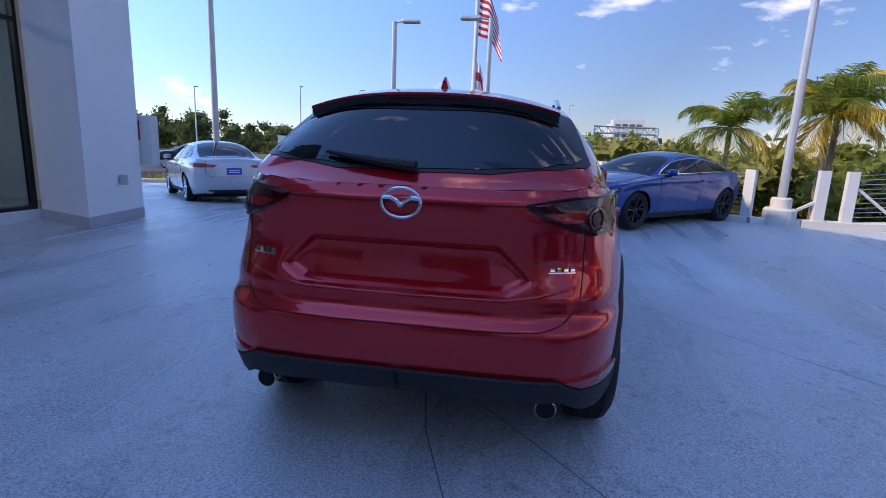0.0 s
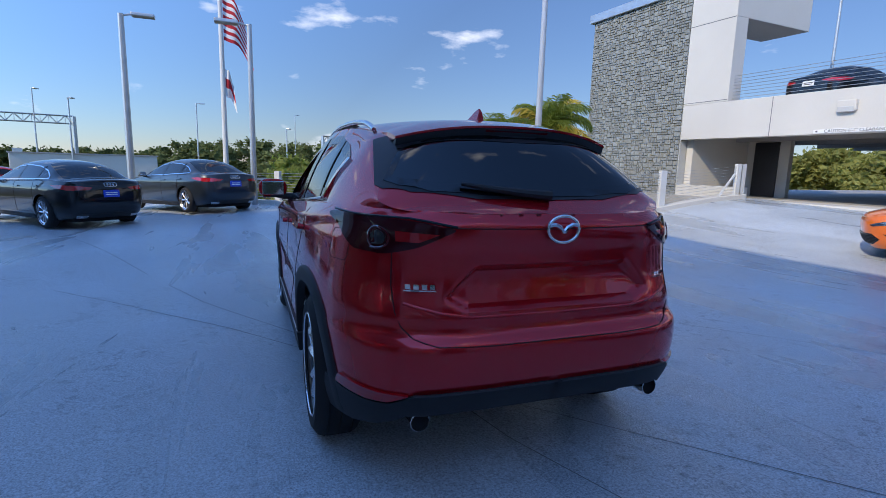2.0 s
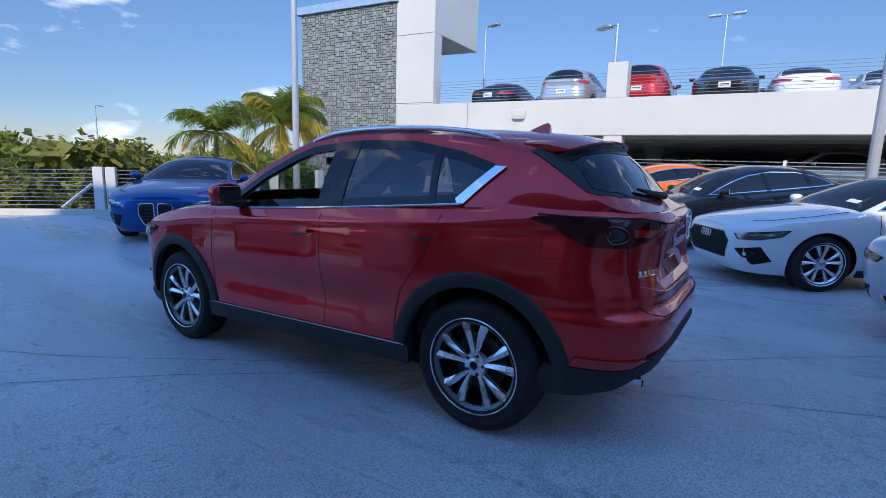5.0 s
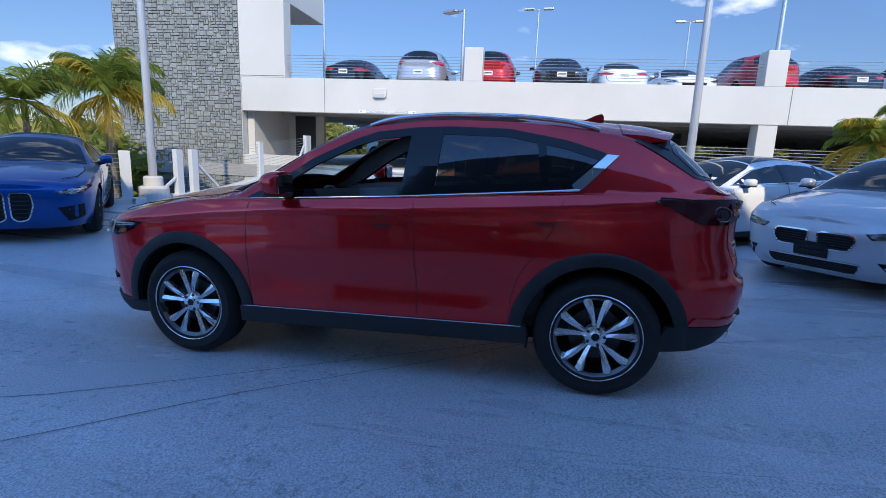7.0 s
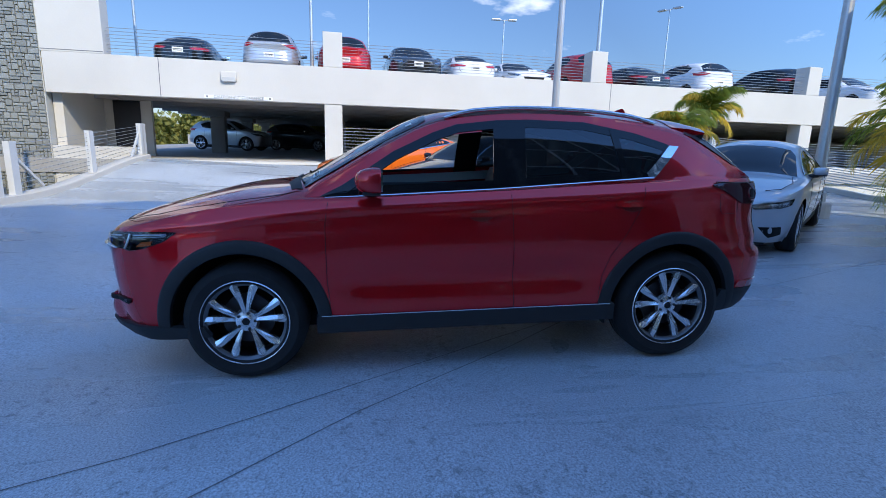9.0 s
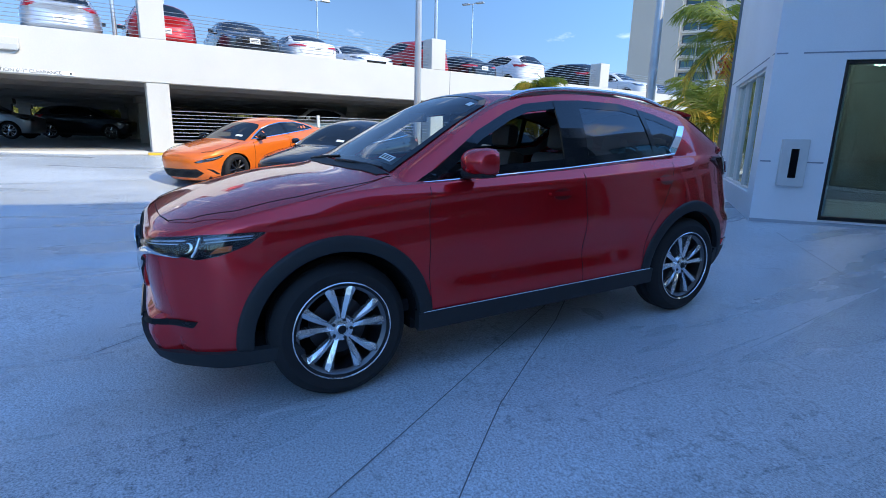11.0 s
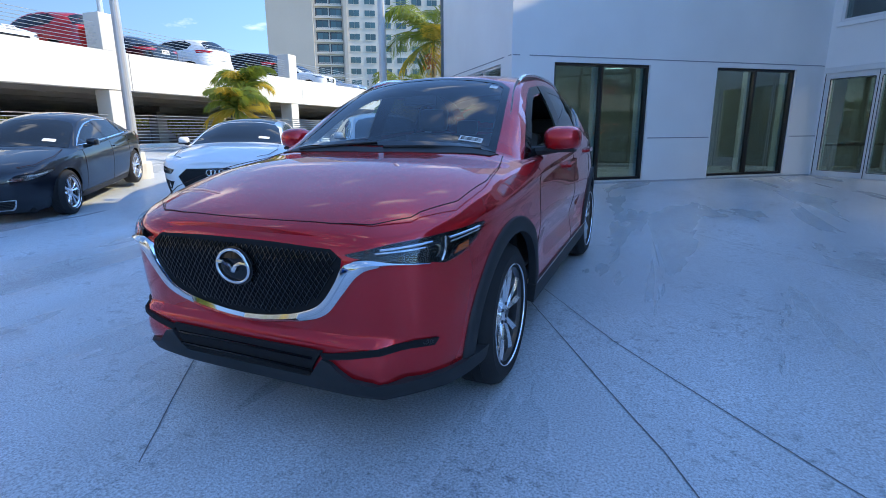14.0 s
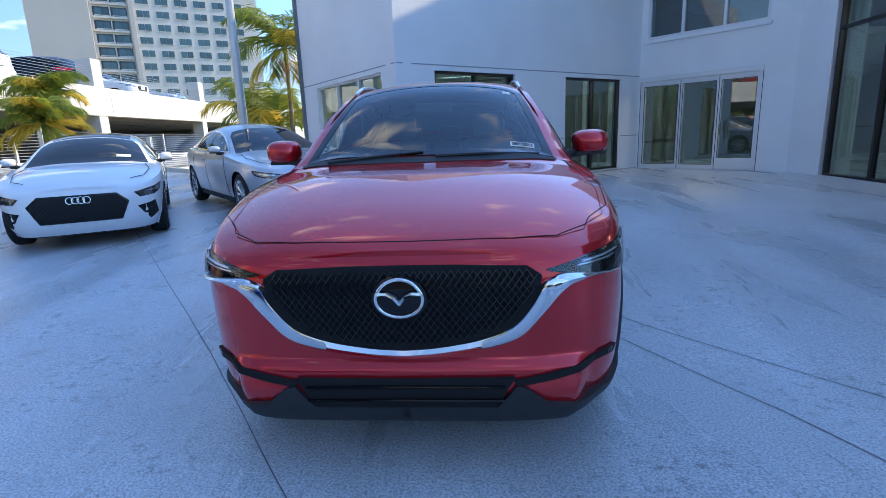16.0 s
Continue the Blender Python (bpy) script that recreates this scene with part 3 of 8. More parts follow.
def light_pole(label, x, y, z0, top, r=0.09, head="", yaw=0, base=True):
    p = thing("light_pole", label, "light pole", pose(x, y, 0, 0, 0, yaw))
    bm = bmesh.new()
    tube(bm, [(0, 0, z0 + (0.5 if base else 0)), (0, 0, top)], [r, r * 0.72], 14)
    part("pole", bm, POLE if "white" in label else STEEL, p)
    if base:
        bm = bmesh.new()
        lathe(bm, [(0.0, z0 + 0.55), (0.17, z0 + 0.55), (0.19, z0 + 0.52), (0.19, z0 + 0.34), (0.27, z0 + 0.34), (0.30, z0 + 0.30), (0.30, z0 - 0.25)], 20)
        part("plinth", bm, CREAM, p, "round painted concrete plinth")
    if head:
        bm = bmesh.new()
        tube(bm, [(0, 0, top - 0.05), (0.25, 0, top), (0.4, 0, top)], 0.03, 8)
        part("arm", bm, STEEL, p)
        bm = bmesh.new()
        bx(bm, 0.3, 0.95, -0.17, 0.17, top - 0.05, top + 0.06, 0.03)
        part("lamp_head", bm, STEEL, p, "flat grey lamp head")
        if head == "double":
            bm = bmesh.new()
            bx(bm, -0.95, -0.3, -0.17, 0.17, top - 0.05, top + 0.06, 0.03)
            part("lamp_head", bm, STEEL, p)
            bm = bmesh.new()
            tube(bm, [(0, 0, top - 0.05), (-0.25, 0, top), (-0.4, 0, top)], 0.03, 8)
            part("arm", bm, STEEL, p)
    return p


light_pole("tall white light pole on a round concrete plinth", 5.54, 7.39, 0.06, 6.4, 0.085)
light_pole("tall white light pole beside the parked cars", 9.18, -4.0, deck_z(9.18, -4), 5.8, 0.10)
light_pole("tall grey light pole near the building corner", 5.25, -8.15, 0.1, 6.0, 0.11)
light_pole("slim grey light pole beyond the silver saloon", -9.4, 11.2, -0.5, 10.5, 0.105, base=False)
light_pole("grey street light with one flat head", -4.8, 15.5, -.5, 5.8, 0.12, "single", 0, False)
light_pole("grey street light with one flat head", -1.05, 13.1, -1.4, 5.35, 0.10, "single", 180, False)
for (x, y, top, head, yaw) in ((14.35, -7.25, 8.4, "", 0), (16.5, 2.9, 6.6, "single", 60), (32, 1.0, 10.5, "double", 90), (36, -9, 10.5, "double", 90), (34, -21, 11.5, "double", 30), (21, 10.8, 8.4, "single", 250)):
    light_pole("grey light pole on the garage roof", x, y, 3.2 if x > 15 else 4.65, top, 0.07, head, yaw, False)


# ---- dealership building ----
def wall_with_openings(bm, p, q, thick, z0, z1, holes):
    """A wall from p to q (its outer face on the line, body to the right of p to q), with holes (s0, s1, h0, h1)."""
    p, q = Vector(p), Vector(q)
    d = (q - p).normalized()
    n = Vector((d.y, -d.x))
    L = (q - p).length
    m = Matrix(((d.x, n.x, 0, p.x), (d.y, n.y, 0, p.y), (0, 0, 1, 0), (0, 0, 0, 1)))
    ss = sorted({0.0, L, *[h[0] for h in holes], *[h[1] for h in holes]})
    for a, b in zip(ss, ss[1:]):
        mid = (a + b) / 2
        hs = sorted([(h[2], h[3]) for h in holes if h[0] < mid < h[1]])
        z = z0
        for h0, h1 in hs:
            if h0 > z:
                bx(bm, a, b, 0, thick, z, h0, 0, m)
            z = h1
        if z < z1:
            bx(bm, a, b, 0, thick, z, z1, 0, m)
    bmesh.ops.remove_doubles(bm, verts=bm.verts, dist=0.0005)
    return m


def window_unit(name, label, parent, m, s0, s1, h0, h1, cols, fr=0.05, mat=FRAME_BLACK, inset=0.10, rows=()):
    """Frame bars and panes inside an opening of a wall; m is the wall's own frame."""
    w = new(name)
    w.parent = parent
    w["label"] = label
    xs = list(np.linspace(s0, s1, cols + 1)) if isinstance(cols, int) else list(cols)
    zs = [h0, *rows, h1]
    for k, x in enumerate(xs):
        c = x + (fr / 2 if k == 0 else -fr / 2 if k == len(xs) - 1 else 0)
        bm = bmesh.new()
        bx(bm, c - fr / 2, c + fr / 2, inset - 0.05, inset + 0.06, h0, h1, 0, m)
        part("frame_upright", bm, mat, w)
        if name == "window":
            bm = bmesh.new()
            bx(bm, c - .085, c + .085, inset + .062, inset + .20, h0, h1, 0.004, m)
            part("inner_post", bm, ALU, w, "pale inner post")
    for k, z in enumerate(zs):
        c = z + (fr / 2 if k == 0 else -fr / 2 if k == len(zs) - 1 else 0)
        bm = bmesh.new()
        bx(bm, s0 + 0.002, s1 - 0.002, inset - 0.046, inset + 0.056, c - fr / 2, c + fr / 2, 0, m)
        part("frame_bar", bm, mat, w)
    if name == "glass_door":
        for x in [xs[0] + .012] + xs[1:-1] + [xs[-1] - .012]:
            bm = bmesh.new()
            bx(bm, x - .007, x + .007, inset - .054, inset - .04, h0 + .01, h1 - .01, 0, m)
            part("leaf_gap", bm, FRAME_BLACK, w)
        for a, b in zip(xs, xs[1:]):
            e0, e1 = a + fr * (1 if a == xs[0] else .5), b - fr * (1 if b == xs[-1] else .5)
            bm = bmesh.new()
            bx(bm, e0 - .012, e0, inset - .053, inset - .03, h0 + fr, h1 - fr, 0, m)
            bx(bm, e1, e1 + .012, inset - .053, inset - .03, h0 + fr, h1 - fr, 0, m)
            bx(bm, e0, e1, inset - .053, inset - .03, h1 - fr, h1 - fr + .012, 0, m)
            bx(bm, e0, e1, inset - .053, inset - .03, h0 + fr - .012, h0 + fr, 0, m)
            part("gasket", bm, FRAME_BLACK, w)
    for a, b in zip(xs, xs[1:]):
        for c, d in zip(zs, zs[1:]):
            bm = bmesh.new()
            bx(bm, a + 0.01, b - 0.01, inset, inset + 0.012, c + 0.01, d - 0.01, 0, m)
            o = part("pane", bm, PANE, w)
            o.visible_shadow = False
    return w


def building():
    bl = thing("dealership_building", "white stucco car dealership with large dark-framed windows", "building", kind="structure")
    # angled wing: front wall with two tall windows
    p, q = (1.20, -5.80), (-4.62, -10.68)
    bm = bmesh.new()
    d = (Vector(q) - Vector(p)).normalized()
    def s_of(x):
        return (x - p[0]) / d.x
    A0, A1, B0, B1 = s_of(0.53), s_of(-1.10), s_of(-2.36), s_of(-4.0)
    bm.free()
    L = (Vector(q) - Vector(p)).length
    bm = bmesh.new()
    m = wall_with_openings(bm, q, p, 0.35, -0.2, 5.2, [(L - A1, L - A0, 0.20, 2.45), (L - B1, L - B0, 0.20, 2.45)])
    part("wing_wall", bm, STUCCO, bl, "white stucco wall with shadow grooves")
    window_unit("window", "tall two-pane window with a thin black frame", bl, m, L - A1, L - A0, 0.20, 2.45, [L - A1, (2 * L - A1 - A0) / 2, L - A0])
    window_unit("window", "tall two-pane window with a thin black frame", bl, m, L - B1, L - B0, 0.20, 2.45, [L - B1, (2 * L - B1 - B0) / 2, L - B0])
    # no grooves are cut: grey strips on the wall paint their shade
    for s0, s1, z in ((0.02, L - 0.02, 2.55), (0.0, L - B1 - 0.05, 1.03), (L - B0 + 0.05, L - A1 - 0.05, 1.03), (L - A0 + 0.05, L - 0.02, 1.03)):
        bm = bmesh.new()
        bx(bm, s0, s1, -0.004, 0.03, z - 0.010, z + 0.010, 0, m)
        part("shadow_groove", bm, GROOVE, bl)
    bm = bmesh.new()
    bx(bm, 0, L, -0.012, 0.05, -0.1, 0.165, 0.004, m)
    part("plinth_band", bm, material("plinth_grey", (0.42, 0.44, 0.47), 0.8, var=0.08), bl)
    # bright sill strips
    for a, b in ((L - A1, L - A0), (L - B1, L - B0)):
        bm = bmesh.new()
        bx(bm, a, b, -0.02, 0.09, 0.17, 0.20, 0.004, m)
        part("window_sill", bm, ALU, bl)
    # returning face with the strip window
    p2, q2 = (1.20, -5.80), (4.35, -9.75)
    bm = bmesh.new()
    L2 = (Vector(q2) - Vector(p2)).length
    m2 = wall_with_openings(bm, p2, q2, 0.35, -0.2, 5.2, [(0.55, 3.9, 0.5, 2.45)])
    part("side_wall", bm, STUCCO, bl)
    window_unit("strip_window", "wide clear window with slim frames", bl, m2, 0.55, 3.9, 0.5, 2.45, 3, 0.04, ALU)
    bm = bmesh.new()
    bx(bm, 0.02, L2, -0.004, 0.03, 2.54, 2.56, 0, m2)
    part("shadow_groove", bm, GROOVE, bl)
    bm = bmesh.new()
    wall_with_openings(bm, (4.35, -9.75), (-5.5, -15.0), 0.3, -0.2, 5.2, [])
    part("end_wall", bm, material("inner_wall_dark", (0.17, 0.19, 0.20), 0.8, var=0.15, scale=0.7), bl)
    # door wall
    p3, q3 = (-7.15, -8.10), (-4.62, -10.68)
    bm = bmesh.new()
    d3 = (Vector(q3) - Vector(p3)).normalized()
    L3 = (Vector(q3) - Vector(p3)).length
    def s3(x):
        return (x - p3[0]) / d3.x
    D0, D1 = s3(-6.71), L3 - 0.03
    U0, U1 = s3(-6.73), s3(-4.74)
    m3 = wall_with_openings(bm, p3, q3, 0.35, -0.2, 7.4, [(D0, D1, 0.12, 2.50), (U0, U1, 3.42, 6.0)])
    part("door_wall", bm, STUCCO, bl)
    cols = [D0, s3(-6.05), s3(-5.40), D1]
    window_unit("glass_door", "white aluminium glazed doors with a pull handle", bl, m3, D0, D1, 0.14, 2.38, cols, 0.13, ALU, 0.06)
    bm = bmesh.new()
    bx(bm, D0, D1, -0.03, 0.12, 2.38, 2.50, 0.01, m3)
    part("door_head", bm, ALU, bl)
    bm = bmesh.new()
    bx(bm, D0 + 0.06, s3(-6.05) - 0.05, 0.0, 0.1, 0.16, 0.42, 0.004, m3)
    part("kick_panel", bm, ALU, bl)
    bm = bmesh.new()
    tube(bm, [m3 @ Vector((s3(-6.05) - 0.11, -0.05, 0.98)), m3 @ Vector((s3(-6.05) - 0.11, -0.05, 1.28))], 0.014, 8)
    part("door_handle", bm, CHROME, bl)
    window_unit("upper_window", "wide upper window with white frames", bl, m3, U0, U1, 3.42, 6.0, [U0, s3(-6.06), s3(-5.37), U1], 0.07, ALU, 0.06)
    bm = bmesh.new()
    bx(bm, U0 - 0.04, U1 + 0.04, -0.06, 0.05, 3.33, 3.42, 0.01, m3)
    part("window_sill", bm, STUCCO, bl)
    # pillar beside the doors, then the long glass front
    bm = bmesh.new()
    prism(bm, [(-7.15, -8.10), (-7.28, -7.22), (-7.9, -7.22), (-7.9, -8.6)], -0.2, 7.4)
    part("pillar", bm, STUCCO, bl)
    bm = bmesh.new()
    m4 = wall_with_openings(bm, (-7.30, 3.12), (-7.30, -7.22), 0.3, -0.2, 4.4, [(0.0, 10.34, 0.10, 4.3)])
    part("glass_front_rim", bm, STUCCO, bl)
    window_unit("glass_front", "tall showroom glazing in black frames", bl, m4, 0.0, 10.34, 0.10, 4.3, [0, 1.36, 2.86, 4.36, 5.86, 7.36, 9.07, 10.34], 0.06, FRAME_BLACK, 0.12, [2.98])
    bm = bmesh.new()
    prism(bm, [(-7.30, 3.12), (-5.93, 2.60), (-6.16, 3.98), (-7.6, 4.5), (-14, 4.5), (-14, 4.2), (-7.6, 4.2)], -0.2, 4.4)
    part("corner_pillar", bm, STUCCO, bl, "white stucco corner pillar")
    bm = bmesh.new()
    prism(bm, [(-7.30, 3.10), (-5.925, 2.585), (-6.15, 3.99), (-7.6, 4.51), (-7.6, 4.4), (-7.35, 3.2)], -0.1, 0.11)
    part("plinth_band", bm, bpy.data.materials["plinth_grey"], bl)
    # roofs; the two tall blocks are unseen additions sized to shade the drive
    bm = bmesh.new()
    prism(bm, [(-7.05, -8.6), (-7.05, -1.4), (-11.5, 4.1), (-26, 4.1), (-26, -8.6)], 4.4, 11.6)
    part("upper_storey", bm, CURTAIN, bl, "unseen dark glazed block that shades the drive")
    # lower unseen block, cut down to let sun onto the wing wall
    bm = bmesh.new()
    prism(bm, [(-7.10, -8.604), (-26, -8.604), (-26, -22), (-14, -22)], 4.4, 10.45)
    part("upper_storey", bm, STUCCO, bl, "unseen white stucco block that shapes the sun on the wing")
    # bars on the unseen block's glazed face, added for the paint to mirror
    for y in np.arange(-8.4, -1.3, 1.5):
        bm = bmesh.new()
        bx(bm, -7.08, -6.99, y - .04, y + .04, 4.56, 11.6)
        part("mullion", bm, ALU, bl)
    for z in (6.4, 9.0, 11.5):
        bm = bmesh.new()
        bx(bm, -7.07, -7.00, -8.5, -1.45, z - .05, z + .05)
        part("transom", bm, ALU, bl)
    bm = bmesh.new()
    prism(bm, [(-7.28, 3.1), (-5.95, 2.62), (-6.18, 3.96), (-7.6, 4.48), (-14, 4.48), (-14, -8), (-7.28, -8)], 4.4, 4.55)
    part("lower_roof", bm, CEILIN, bl)
    bm = bmesh.new()
    prism(bm, [(-7.6, -8.3), (-4.75, -10.9), (1.15, -6.0), (4.1, -9.75), (-5.4, -14.85), (-14, -22)], 5.0, 5.2)
    part("wing_roof", bm, CEILIN, bl)
    # inside of the showroom and the wing
    bm = bmesh.new()
    prism(bm, [(-26, 4.15), (-7.4, 4.15), (-7.4, -8.2), (-4.9, -10.9), (1.1, -6.2), (4.1, -9.8), (-5.4, -14.9), (-26, -22)], -0.05, 0.09)
    part("showroom_floor", bm, FLOORIN, bl)
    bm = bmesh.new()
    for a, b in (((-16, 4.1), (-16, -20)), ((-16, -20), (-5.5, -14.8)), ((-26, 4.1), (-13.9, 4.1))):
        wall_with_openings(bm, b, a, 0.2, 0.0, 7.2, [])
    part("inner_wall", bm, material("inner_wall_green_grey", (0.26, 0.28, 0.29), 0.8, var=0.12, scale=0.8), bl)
    bm = bmesh.new()
    prism(bm, [(-7.55, -8.4), (-4.75, -11.1), (1.1, -6.3), (3.9, -9.85), (-5.4, -14.7), (-15.9, -19.9), (-15.9, -8)], 3.0, 3.15)
    part("inner_ceiling", bm, CEILIN, bl)
    return bl


# glazing of the unseen block, picked for what the car paint mirrors
CURTAIN = material("dark_curtain_glass", (0.10, 0.12, 0.13), 0.03, var=0.1, scale=0.4, spec=0.7)
# shade of the stucco grooves as a flat grey
GROOVE = material("groove_shade", (0.30, 0.32, 0.36), 0.9, var=0.05)
BUILDING = building()

# small boxes on the stucco
wall_dir = (Vector((-4.62, -10.68)) - Vector((1.20, -5.80))).normalized()


def wall_box():
    t = thing("wall_box", "white steel cabinet on the stucco wall with a dark slot", "wall box", Matrix(((-wall_dir.x, -0.642, 0, 0.87), (-wall_dir.y, 0.767, 0, -6.08), (0, 0, 1, 1.0), (0, 0, 0, 1))))
    bm = bmesh.new()
    bx(bm, -0.17, 0.17, 0.0, 0.10, -0.32, 0.36, 0.012)
    part("case", bm, PAINT_WHITE, t)
    bm = bmesh.new()
    bx(bm, -0.05, 0.05, 0.096, 0.106, -0.2, 0.22, 0.004)
    part("slot", bm, GLOSSBLACK, t)
    t = thing("fire_cabinet", "white extinguisher cabinet with a red label on the pillar", "wall box", pose(-6.28, 4.0, 1.25, 0, 0, 100))
    bm = bmesh.new()
    bx(bm, -0.0, 0.26, -0.3, 0.12, -0.42, 0.42, 0.012)
    part("case", bm, PAINT_WHITE, t)
    bm = bmesh.new()
    bx(bm, -0.006, 0.0, -0.12, 0.02, 0.0, 0.33)
    part("red_label", bm, FLAGRED, t)
    bm = bmesh.new()
    bx(bm, -0.009, -0.004, -0.08, -0.02, 0.04, 0.29)
    part("label_bar", bm, PAPER, t)
    t = thing("wall_socket", "small grey outdoor socket box on the pillar", "socket", pose(-6.02, 3.4, 0.62, 0, 0, 100))
    bm = bmesh.new()
    bx(bm, -0.05, 0.05, -0.06, 0.02, -0.08, 0.08, 0.01)
    part("cover", bm, STEEL, t)


wall_box()


# ---- car bodies ----
def curve(pts):
    """A smooth line through (a, b) points that never overshoots."""
    pts = sorted(pts)
    a = [float(p[0]) for p in pts]
    b = [float(p[1]) for p in pts]
    n = len(a)
    d = [(b[i + 1] - b[i]) / (a[i + 1] - a[i]) for i in range(n - 1)]
    t = [d[0]] + [0.0 if d[i - 1] * d[i] <= 0 else 2 * d[i - 1] * d[i] / (d[i - 1] + d[i]) for i in range(1, n - 1)] + [d[-1]]

    def f(v):
        if v <= a[0]:
            return b[0]
        if v >= a[-1]:
            return b[-1]
        i = max(k for k in range(n - 1) if a[k] <= v)
        h = a[i + 1] - a[i]
        s = (v - a[i]) / h
        return ((1 + 2 * s) * (1 - s) ** 2 * b[i] + s * (1 - s) ** 2 * h * t[i] + s * s * (3 - 2 * s) * b[i + 1] + s * s * (s - 1) * h * t[i + 1])
    return f


class Shape:
    """A car's skin. y forwards, x to its right, z up from the road. Skin below the shoulder wraps round; above it a roof shell spans across."""

    def __init__(s, spec):
        s.F, s.R, s.W = curve(spec["F"]), curve(spec["R"]), curve(spec["W"])
        s.nf, s.nr = spec.get("nf", 5.0), spec.get("nr", 4.0)
        s.nfz = curve(spec["nfz"]) if "nfz" in spec else (lambda z: s.nf)
        s.nrz = curve(spec["nrz"]) if "nrz" in spec else (lambda z: s.nr)
        s.zsh, s.zbot = curve(spec["zsh"]), curve(spec["zbot"])
        s.zc, s.xr, s.zr = curve(spec["zc"]), curve(spec["xr"]), curve(spec["zr"])
        s.yc, s.yd = spec["yc"], spec["yd"]            # windscreen foot, rear glass foot
        s.ledge = spec.get("ledge", 0.035)
        s.crown = spec.get("crown", 2.4)
        s.wheels, s.Ra, s.rw, s.xw = spec["wheels"], spec["Ra"], spec["rw"], spec["xw"]
        s.wheel_z = spec.get("wheel_z", s.rw - 0.01)
        s.waist, s.dent, s.fold = spec.get("waist"), None, None
        s.step = spec.get("step", 0.035)
        s.rows = spec.get("rows", 26)

    def side_x(s, y, z):
        n, e = (s.nfz(z), s.F(z)) if y > 0 else (s.nrz(z), -s.R(z))
        t = min(abs(y) / e, 1.0)
        x = s.W(z) * (1 - t ** n) ** (1 / n)
        if s.waist:
            x -= s.waist(y, z)
        return x

    def front_y(s, x, z):
        t = min(abs(x) / s.W(z), 1.0)
        n = s.nfz(z)
        y = s.F(z) * (1 - t ** n) ** (1 / n)
        return y + s.fold(x, z) if s.fold else y

    def rear_y(s, x, z):
        t = min(abs(x) / s.W(z), 1.0)
        n = s.nrz(z)
        y = s.R(z) * (1 - t ** n) ** (1 / n)
        return y + s.dent(x, z) if s.dent else y

    def ledge_at(s, y):
        return s.ledge * (.25 + .75 * smooth01(-1.5, -1.1, y)) if s.dent else s.ledge

    def edge(s, y):
        z = s.zsh(y)
        return s.side_x(y, z), z

    def green(s, y):
        """Weight of the glasshouse at y."""
        return smooth01(s.yc + 0.05, s.yc - 0.04, y) * smooth01(s.yd - 0.05, s.yd + 0.04, y)

    def top(s, y, q, e=None):
        """q 0..1: shoulder to roof rail, 1..2: rail to the middle."""
        xe, ze = e or s.edge(y)
        zc = max(s.zc(y), ze) if xe > 0.05 else ze
        g = s.green(y)
        xh = xe * (1 - 0.22 * q) if q < 1 else xe * 0.78 * (2 - q)
        zh = ze + (zc - ze) * (1 - (xh / xe) ** s.crown) if xe > 1e-4 else ze
        if g <= 0:
            return Vector((-xh, y, zh))
        xr, zr = min(s.xr(y), xe), max(s.zr(y), ze)
        if q < 1:
            if q < 0.12:
                f = q / 0.12
                x, z = xe - s.ledge_at(y) * f, ze + 0.012 * f
            else:
                f = (q - 0.12) / 0.88
                x0, z0 = xe - s.ledge_at(y), ze + 0.012
                x, z = x0 + (xr - x0) * f + 0.022 * min(1, (zr - z0) / .35) * math.sin(math.pi * f), z0 + (zr - z0) * f
        else:
            f = 2 - q
            x, z = xr * f, zr + (zc - zr) * (1 - f ** 2.6)
        return Vector((-(x * g + xh * (1 - g)), y, z * g + zh * (1 - g)))

    def green_x(s, y, z):
        xe, ze = s.edge(y)
        xr, zr = min(s.xr(y), xe), max(s.zr(y), ze)
        x0, z0 = xe - s.ledge_at(y), ze + 0.012
        f = min(max((z - z0) / max(zr - z0, 1e-3), 0), 1)
        return x0 + (xr - x0) * f + 0.022 * min(1, (zr - z0) / .35) * math.sin(math.pi * f)

    def top_z(s, x, y):
        xe, ze = s.edge(y)
        zc = max(s.zc(y), ze)
        g = s.green(y)
        zh = ze + (zc - ze) * (1 - min(abs(x) / xe, 1) ** s.crown)
        if g <= 0:
            return zh
        xr, zr = min(s.xr(y), xe), max(s.zr(y), ze)
        f = min(abs(x) / xr, 1.15)
        return (zr + (zc - zr) * (1 - f ** 2.6)) * g + zh * (1 - g)

    # patch maps: (u, v) to a place on the skin, for the car's left side
    def m_side(s, u, v):
        return Vector((-s.side_x(u, v), u, v))

    def m_green(s, u, v):
        return Vector((-s.green_x(u, v), u, v))

    def m_front(s, u, v):
        return Vector((u, s.front_y(u, v), v))

    def m_rear(s, u, v):
        return Vector((u, s.rear_y(u, v), v))

    def m_top(s, u, v):
        return Vector((u, v, s.top_z(u, v)))

    def m_wrap(s, u, v):
        """u: way round from the front's middle (0) over the side (1 at the corner) on metres along the left side."""
        W = 0.80 * s.W(v)
        if abs(u) <= W:
            return Vector((-u, s.front_y(u, v), v))
        y = s.front_y(W, v) - (abs(u) - W)
        return Vector((-math.copysign(s.side_x(y, v), u), y, v))

    def m_wrap_rear(s, u, v):
        W = 0.78 * s.W(v)
        if abs(u) <= W:
            return Vector((-u, s.rear_y(u, v), v))
        y = s.rear_y(W, v) + (abs(u) - W)
        return Vector((-math.copysign(s.side_x(y, v), u), y, v))


